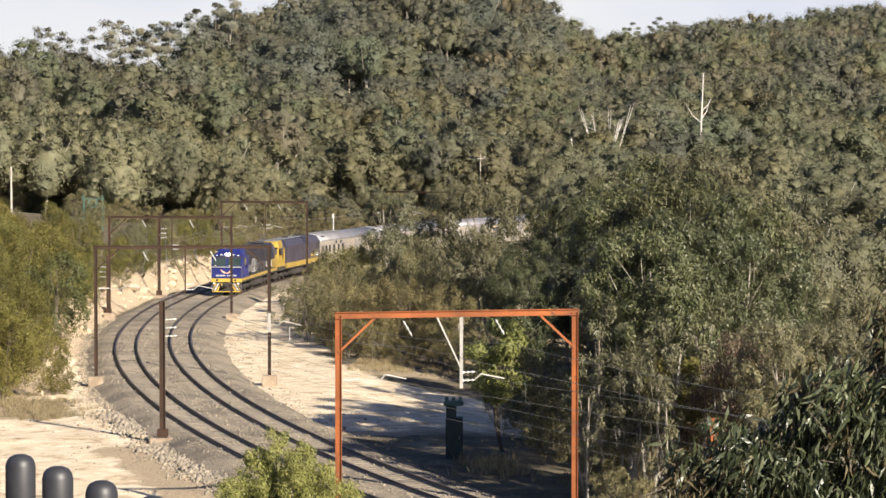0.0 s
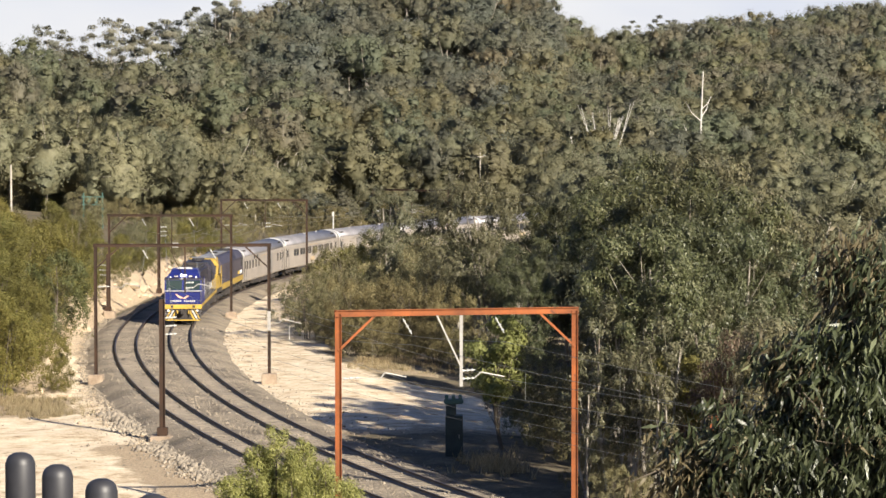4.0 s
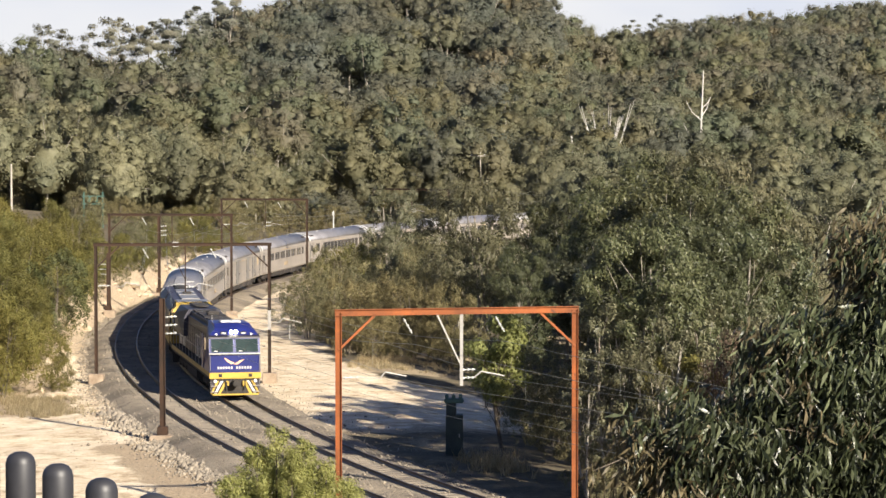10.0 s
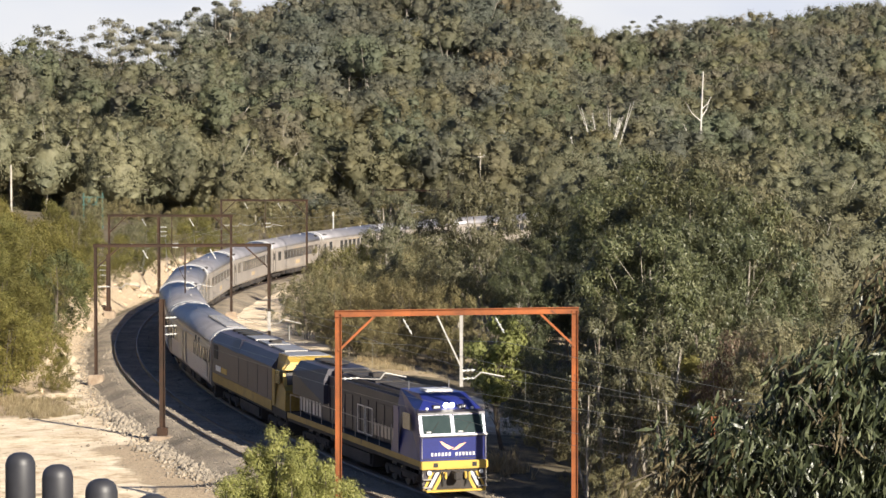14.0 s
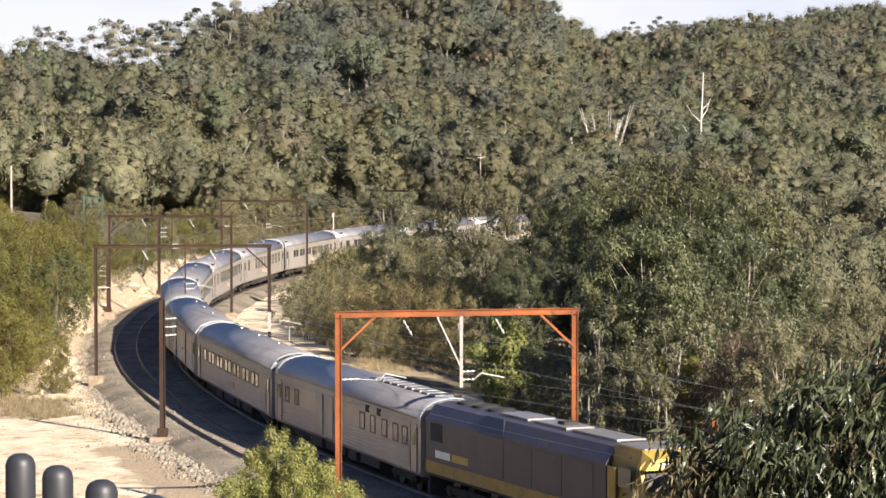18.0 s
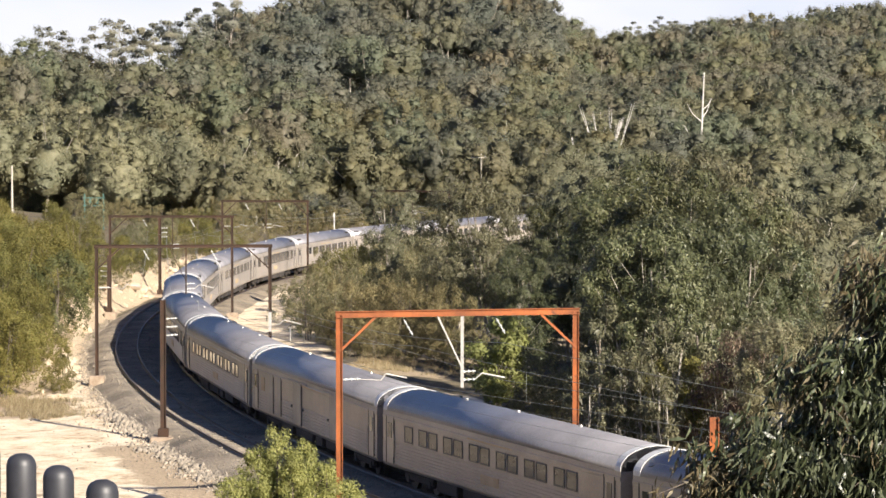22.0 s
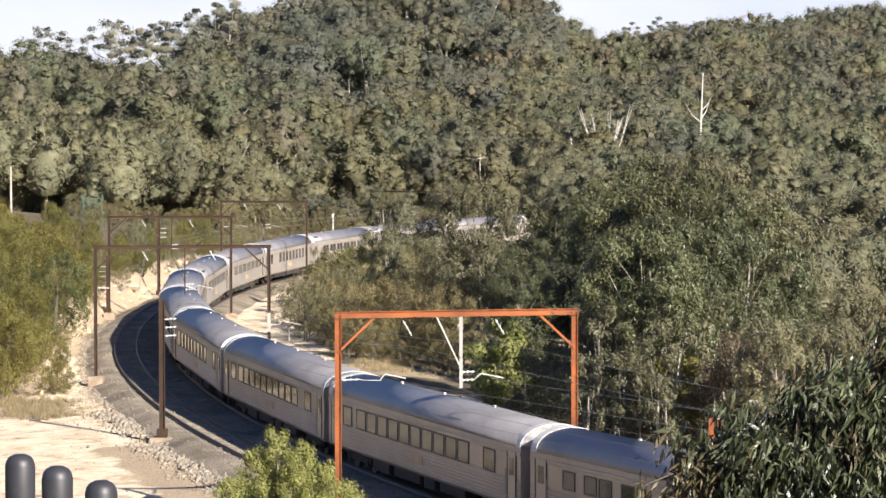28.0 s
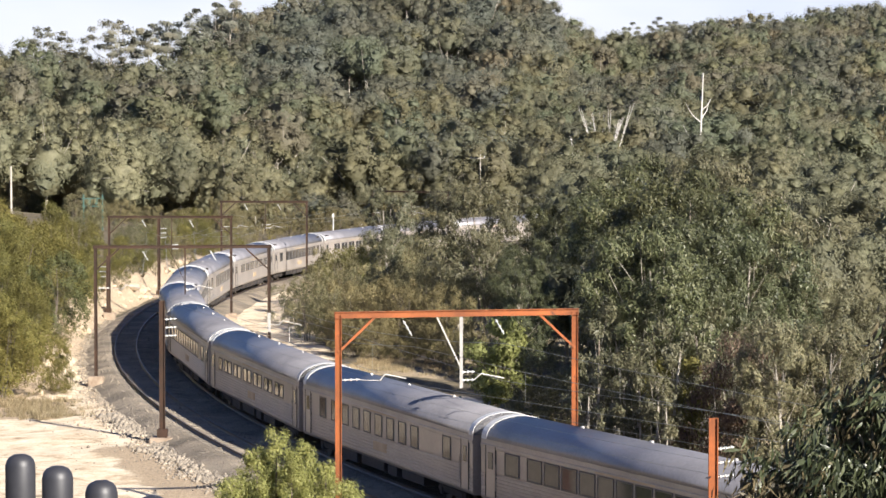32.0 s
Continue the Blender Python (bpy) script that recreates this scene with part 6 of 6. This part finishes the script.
# ---- dead white trees ----
def dead_tree(px, d, y_foot, y_top, seed, label):
    x, y = place_px(px, d)
    z = ground_at(x, y)
    foot = EYE_Z - (y_foot - 232) * d / LENS
    top = EYE_Z - (y_top - 232) * d / LENS
    r = np.random.default_rng(seed)
    t = np.linspace(0, 1, 6)
    h = top - z
    line = np.stack([0.25 * np.sin(t * 4 + seed), 0 * t, t * h], 1)
    pieces = [path_tube(line, 0.26 * (1 - 0.75 * t) + 0.03, 7)]
    for k in range(7):
        f = r.uniform(0.4, 0.97)
        a = r.uniform(0, 6.283)
        l = (1.1 - f) * h * r.uniform(0.14, 0.34)
        p = np.array([0.25 * math.sin(f * 4 + seed), 0, f * h])
        q = p + np.array([math.cos(a) * l * 0.6, math.sin(a) * l * 0.3, l * 0.45])
        e = q + np.array([math.cos(a) * l * 0.4, math.sin(a) * l * 0.2, l * 0.6])
        pieces.append(path_tube([p, q, e], [0.12, 0.08, 0.03], 5))
    ob = new("dead_tree", mesh_np("dead_tree", *joined(pieces), [DEAD_WOOD], smooth=True))
    ob.location = (x, y, z)
    tagged(ob, label, "tree", "dead trees")


dead_tree(1242, 448, 250, 130, 3, "bleached white dead gum tree with broken limbs")
dead_tree(1010, 430, 310, 245, 5, "thin bleached dead gum trunk")
dead_tree(958, 425, 330, 292, 9, "thin bleached dead gum trunk")


def bare_crown(px, d, y_top, seed, label):
    """A leafless gum whose many pale limbs fan out from a short trunk."""
    x, y = place_px(px, d)
    z = ground_at(x, y)
    h = EYE_Z - (y_top - 232) * d / LENS - z
    r = np.random.default_rng(seed)
    pieces = [path_tube([(0, 0, -0.4), (0.1, 0, h * 0.3), (0, 0, h * 0.45)], [0.34, 0.28, 0.24], 7)]
    for k in range(11):
        a, out = r.uniform(0, 6.283), h * r.uniform(0.10, 0.27)
        top = h * r.uniform(0.78, 1.0)
        p = np.array([0, 0, h * r.uniform(0.34, 0.46)])
        q = np.array([math.cos(a) * out * 0.6, math.sin(a) * out * 0.6, h * 0.66])
        e = np.array([math.cos(a) * out, math.sin(a) * out, top])
        pieces.append(path_tube([p, q, e], [0.13, 0.09, 0.03], 5))
        b = e + np.array([math.cos(a + 1) * 0.8, math.sin(a + 1) * 0.8, 0.4])
        pieces.append(path_tube([q, (q + b) / 2, b], [0.07, 0.05, 0.02], 4))
    ob = new("dead_tree", mesh_np("dead_tree", *joined(pieces), [DEAD_WOOD], smooth=True))
    ob.location = (x, y, z)
    tagged(ob, label, "tree", "dead trees")


bare_crown(1072, 446, 186, 8, "leafless bleached gum with fanned pale limbs")
bare_crown(1540, 300, 372, 12, "low bleached dead gum with fanned pale limbs")
bare_crown(512, 440, 288, 13, "pale leafless gum with forked limbs")

# ---- the near eucalypt whose branches swing in the wind before the camera ----
near_tree = new("eucalyptus_tree")
NX, NY = 5.3, 24.5
near_tree.location = (NX, NY, ground_at(NX, NY))
NZ = near_tree.location.z
tagged(near_tree, "near eucalypt with long drooping sunlit leaves swinging in wind", "tree")
zs = np.linspace(0, 1, 8)
part("trunk", mesh_np("trunk", *path_tube(np.stack([0.15 * np.sin(zs * 3), 0.1 * zs, -0.5 + zs * 6.2], 1), 0.17 * (1 - 0.7 * zs) + 0.02, 8), [BARK], smooth=True), None, near_tree)


def near_point(px, y, d=NY):
    return np.array([(px - 784) / LENS * d - NX, d - NY, EYE_Z - (y - 232) / LENS * d - NZ])


def hanging_leaves(r, anchors, per, length, spread):
    """Long curved leaves that hang in bunches from twig ends: four faces each."""
    p = np.repeat(anchors, per, 0) + r.normal(0, spread, (len(anchors) * per, 3))
    n = len(p)
    ax = r.normal(0, 0.40, (n, 3)) + np.array([-0.10, 0, -0.80])
    ax /= np.linalg.norm(ax, axis=1, keepdims=True)
    nr = r.normal(0, 1, (n, 3)) + np.array([0.35, -0.6, 0.2])
    nr -= ax * (nr * ax).sum(1, keepdims=True)
    nr /= np.linalg.norm(nr, axis=1, keepdims=True)
    bx = np.cross(nr, ax)
    ln = length * r.uniform(0.6, 1.25, (n, 1))
    w = ln * r.uniform(0.075, 0.115, (n, 1))
    v = np.stack([p, p + ax * ln * 0.4 + bx * w + nr * w * 0.5, p + ax * ln * 0.42 - bx * w + nr * w * 0.5, p + ax * ln - nr * ln * 0.12], 1).reshape(-1, 3)
    i = np.arange(n)[:, None] * 4
    f = np.concatenate([i + np.array([[0, 1, 2]]), i + np.array([[1, 3, 2]])])
    return v, f


def near_branch(name, seed, root, spine, width, bunches, per, tan_tip):
    """A bough: a limb along the spine, twigs, and leaves that hang from them; some leaves have dried to tan."""
    r = np.random.default_rng(seed)
    spine = np.array([near_point(*q) for q in spine])
    limb = part(name, mesh_np(name, *path_tube(np.concatenate([[root], spine]), np.linspace(0.07, 0.012, len(spine) + 1), 6), [BARK], smooth=True), None, near_tree)
    t = r.uniform(0.1, 1, bunches)
    k = t * (len(spine) - 1)
    i = np.minimum(k.astype(int), len(spine) - 2)
    c = spine[i] + (spine[i + 1] - spine[i]) * (k - i)[:, None]
    wid = np.interp(t, [0, 0.55, 1], [width * 1.2, width, width * 0.42])[:, None]
    a = c + r.normal(0, 1, (bunches, 3)) * wid * np.array([0.55, 0.6, 0.5])
    twigs = joined([path_tube([p, (p + q) / 2 + np.array([0, 0, 0.05]), q], [0.012, 0.008, 0.004], 3) for p, q in zip(c[::3], a[::3])])
    part("twig", mesh_np("twig", *twigs, [DARK_BARK]), None, limb)
    tan = ((t + r.normal(0, 0.12, bunches)) > tan_tip) | (r.random(bunches) < 0.06)
    part("leaves", mesh_np("leaves", *hanging_leaves(r, a[~tan], per, 0.165, 0.085), [NEAR_LEAF]), None, limb, "long glossy grey-green leaves")
    if tan.any():
        part("dry_leaves", mesh_np("dry_leaves", *hanging_leaves(r, a[tan], per, 0.145, 0.085), [TAN_LEAF]), None, limb, "tan drying leaves")
    return limb


root = np.array([0.0, 0.0, 4.4])
bough_low = near_branch("bough", 1, root, [(1640, 930), (1500, 810), (1340, 760), (1190, 765), (1055, 800)], 0.58, 640, 22, 0.90)
bough_mid = near_branch("bough", 2, root, [(1640, 850), (1560, 740), (1440, 620), (1310, 600)], 0.50, 400, 22, 0.92)
bough_high = near_branch("bough", 3, root, [(1680, 800), (1640, 620), (1560, 490), (1480, 410)], 0.52, 470, 22, 0.84)

# ---- green steel frame beyond the bank ----
x, y = place_px(165, 318)
frame_ob = new("signal_stand")
frame_ob.location = (x, y, ground_at(x, y))
rise = EYE_Z - (352 - 232) * 318 / LENS - frame_ob.location.z
for sx in (-1.1, 1.1):
    part("post", beam_bm((sx, 0, -0.3), (sx, 0, rise + 0.5), 0.14, 0.14), TEAL, frame_ob)
for z in (rise, rise - 0.9):
    part("crossbar", beam_bm((-1.3, 0, z), (1.3, 0, z), 0.12, 0.12), TEAL, frame_ob)
for sx in (-0.5, 0.35):
    part("signal_box", box_bm(sx - 0.18, sx + 0.18, -0.15, 0.15, rise - 0.7, rise - 0.1, 0.03), TEAL, frame_ob)
tagged(frame_ob, "teal-green steel signal stand above the scrub", "signal stand")

x, y = place_px(590, 318)
marker = new("marker_post", None)
marker.location = (x, y, ground_at(x, y))
part("post", box_bm(-0.07, 0.07, -0.06, 0.06, -0.2, EYE_Z - (378 - 232) * 318 / LENS - marker.location.z, 0.02), PORCELAIN, marker)
part("plate", box_bm(-0.16, 0.10, -0.1, -0.06, EYE_Z - (386 - 232) * 318 / LENS - marker.location.z, EYE_Z - (380 - 232) * 318 / LENS - marker.location.z, 0.01), PORCELAIN, marker)
tagged(marker, "small white lineside marker post in the scrub", "marker post")


# ---- stones, boulders and dry grass ----
def stone_shape(seed, rough=0.25):
    """A broken block of sandstone: a bevelled, dented lump."""
    r = random.Random(seed)
    bm = bmesh.new()
    bmesh.ops.create_icosphere(bm, subdivisions=2, radius=1.0)
    cuts = [Vector((r.gauss(0, 1), r.gauss(0, 1), r.gauss(0, 1))).normalized() for _ in range(9)]
    for v in bm.verts:
        for c in cuts:
            d = v.co.dot(c)
            if d > 0.62:
                v.co -= c * (d - 0.62)
        v.co += Vector((r.gauss(0, 1), r.gauss(0, 1), r.gauss(0, 1))) * 0.04 * rough
    me = bpy.data.meshes.new("sandstone_boulder")
    bm.to_mesh(me)
    bm.free()
    me.materials.append(ROCK)
    return me


STONES = [stone_shape(k) for k in range(6)]
rs = random.Random(9)
for k in range(150):
    s = rs.uniform(-36, 120)
    o = 7.7 + abs(rs.gauss(0, 0.9)) + (1.0 if s < -20 else 0)
    x, y, h = line_at(s, o)
    size = rs.uniform(0.15, 0.48) * (1.0 if k % 4 else 1.5)
    ob = new("sandstone_boulder", STONES[k % 6])
    ob.matrix_basis = Matrix.Translation((x, y, ground_at(x, y) + size * 0.05)) @ Matrix.Rotation(rs.uniform(0, 6.28), 4, "Z") @ Matrix.Rotation(rs.uniform(-0.3, 0.3), 4, "X") @ Matrix.Diagonal((size * rs.uniform(0.9, 1.6), size, size * rs.uniform(0.6, 0.95), 1))
    tagged(ob, "pale broken sandstone block along the cutting", "boulder", "sandstone blocks")


def strewn(name, count, s0, s1, o_mid, o_wide, r0, r1, mat, label, seed, heap=None):
    """Many small stones lying on the ground along the line, too small to count."""
    r = np.random.default_rng(seed)
    base = np.array([(1, 0, 0), (-1, 0, 0), (0, 1, 0), (0, -1, 0), (0, 0, 1), (0, 0, -1)], float)
    tri = np.array([(0, 2, 4), (2, 1, 4), (1, 3, 4), (3, 0, 4), (2, 0, 5), (1, 2, 5), (3, 1, 5), (0, 3, 5)])
    s = r.uniform(s0, s1, count)
    o = o_mid + r.normal(0, o_wide, count)
    x, y, _ = line_at(s, o)
    z = height(x, y)
    if heap:
        z = np.maximum(z, np.interp(o, heap[0], heap[1]))
    size = r.uniform(r0, r1, (count, 1, 1)) * (1 + 0.9 * (r.random((count, 1, 1)) < 0.08))
    jit = base[None] * size * r.uniform(0.6, 1.3, (count, 6, 3))
    a = r.uniform(0, 6.283, count)
    rot = np.stack([np.stack([np.cos(a), -np.sin(a)], -1), np.stack([np.sin(a), np.cos(a)], -1)], -2)
    jit[:, :, :2] = np.einsum("nij,nkj->nki", rot, jit[:, :, :2])
    v = jit + np.stack([x, y, z + size[:, 0, 0] * 0.3], -1)[:, None]
    f = tri[None] + (np.arange(count) * 6)[:, None, None]
    tagged(new(name, mesh_np(name, v.reshape(-1, 3), f.reshape(-1, 3), [mat])), label, "stones", kind="stuff")


bed_o, bed_z = [o for o, _ in bed], [z - 0.02 for _, z in bed]
GREY_STONE = surface("grey_ballast_stone", (0.10, 0.082, 0.062), (0.33, 0.277, 0.21), 0.95, 0, 30, 1.2, 0.3, 0.01)
PALE_STONE = surface("pale_sandstone_rubble", (0.26, 0.19, 0.12), (0.50, 0.42, 0.32), 0.95, 0, 30, 1.2, 0.3, 0.01)
HEAP_STONE = surface("grey_broken_stone", (0.13, 0.11, 0.085), (0.34, 0.29, 0.225), 0.95, 0, 30, 1.2, 0.3, 0.01)
strewn("ballast_stones", 24000, -118, 20, 2.0, 3.0, 0.025, 0.055, GREY_STONE, "loose grey-brown ballast stones", 1, (bed_o, bed_z))
strewn("ballast_shoulder_stones", 6000, -85, 30, 6.6, 0.5, 0.03, 0.08, GREY_STONE, "dark loose stones on the ballast shoulder", 2)
strewn("rubble", 350, -50, 20, 7.8, 1.0, 0.03, 0.10, PALE_STONE, "pale sandstone rubble beside the tracks", 3)
strewn("rubble_heap", 900, -54, -43, 6.9, 0.55, 0.04, 0.13, HEAP_STONE, "heap of grey broken stone by the mast", 5)
strewn("rubble_heap", 1500, -80, -58, 6.9, 0.6, 0.04, 0.13, HEAP_STONE, "grey-brown broken stone along the trackbed edge", 6)
strewn("clearing_stones", 500, -70, 70, -5.5, 2.2, 0.02, 0.05, PALE_STONE, "small pale stones on the sandy clearing", 4)


def grass(name, count, spots, label, seed, tall=0.45):
    """Tufts of thin dry blades."""
    r = np.random.default_rng(seed)
    per = 16
    c = np.repeat(np.array(spots)[r.integers(0, len(spots), count)] + r.normal(0, 0.8, (count, 2)), per, 0) + r.normal(0, 0.10, (count * per, 2))
    z = height(c[:, 0], c[:, 1])
    n = len(c)
    h = tall * r.uniform(0.4, 1.3, n)
    lean = r.normal(0, 0.35, (n, 2)) * h[:, None]
    a = r.uniform(0, 3.14, n)
    w = np.stack([np.cos(a), np.sin(a)], 1) * 0.016
    p = np.stack([np.c_[c - w, z - 0.03], np.c_[c + w, z - 0.03], np.c_[c + lean, z + h]], 1)
    f = np.arange(n * 3).reshape(-1, 3)
    tagged(new(name, mesh_np(name, p.reshape(-1, 3), f, [GRASS])), label, "grass", kind="stuff")


rg = random.Random(21)
spots = []
for _ in range(90):
    x, y, _h = line_at(rg.uniform(-44, -34), rg.uniform(9.5, 13))
    spots.append((x, y))
grass("dry_grass_bank", 420, spots, "dry tan grass tufts on the sandy verge", 31, 0.35)
spots = []
for _ in range(4):
    x, y, _h = line_at(rg.uniform(-60, 20), rg.uniform(-20, -14))
    spots.append((x, y))
for _ in range(30):
    spots.append((rg.gauss(-3.3, 1.2), rg.gauss(180, 2.0)))
grass("dry_grass_clearing", 320, spots, "dry straw-coloured grass at the clearing's edge", 32, 0.30)
spots = [place_px(rg.uniform(855, 905), rg.uniform(123, 129)) for _ in range(12)]
grass("dry_grass_line", 70, spots, "pale dry grass beside the line under the trees", 33, 0.6)


# ---- movement ----
# wind on the three near boughs: seconds, then right and down for the low and the high bough; the middle one goes between
WIND = [
    (0, 130, 90, 60, 170), (1, 150, 100, 40, 110), (2, 160, 90, 10, 20), (3, 190, 60, 0, 60), (4.2, 110, 50, 0, 50), (5.5, 10, 0, 0, 0), (6, 0, 0, 0, 0),
    (7, 10, 10, -10, 30), (8, 20, 0, -10, -10), (9, 40, 20, 10, 0), (10, 70, 30, 30, 20), (11, 80, 30, 10, 30), (12, 80, 20, 0, 20), (13, 100, 40, 40, 50),
    (14, 120, 60, 60, 110), (16.5, 110, 60, 60, 200), (18, 140, 60, 60, 210), (19, 170, 60, 50, 200), (20, 170, 80, 60, 210), (21, 160, 75, 60, 200), (22, 170, 80, 30, 80),
    (23, 150, 70, 30, 150), (24, 180, 90, 70, 100), (25, 160, 80, 60, 200), (27.5, 150, 65, 60, 210), (28, 150, 60, 60, 190), (29, 185, 80, 80, 210), (30, 180, 70, 60, 200),
    (31, 190, 80, 60, 170), (31.5, 230, 95, 60, 170), (32, 265, 105, 70, 190),
]
def motions():
    tt = [a for a, _ in FRONT]
    ss = [b for _, b in FRONT]
    for ob, back, wheelbase in vehicles:
        rows = []
        for k in range(33):
            s = float(np.interp(k, tt, ss)) + back
            xa, ya, _ = line_at(s - wheelbase / 2)
            xb, yb, _ = line_at(s + wheelbase / 2)
            rows.append((k, pose((xa + xb) / 2, (ya + yb) / 2, 0, 0, 0, math.degrees(math.atan2(ya - yb, xa - xb)))))
        walk(ob, rows)
    # the near boughs sink, lift and swing in the wind: metres to the right and down
    for bough, k in ((bough_low, 0.0), (bough_mid, 0.5), (bough_high, 1.0)):
        rows = []
        for t, ax, ay, bx, by in WIND:
            dx, dz = (ax + (bx - ax) * k) / 196, (ay + (by - ay) * k) / 196
            rows.append((t, pose(dx, 0.15 * dx, -dz, 0, 3.0 * dz, 1.5 * dx)))
        walk(bough, rows)


motions()
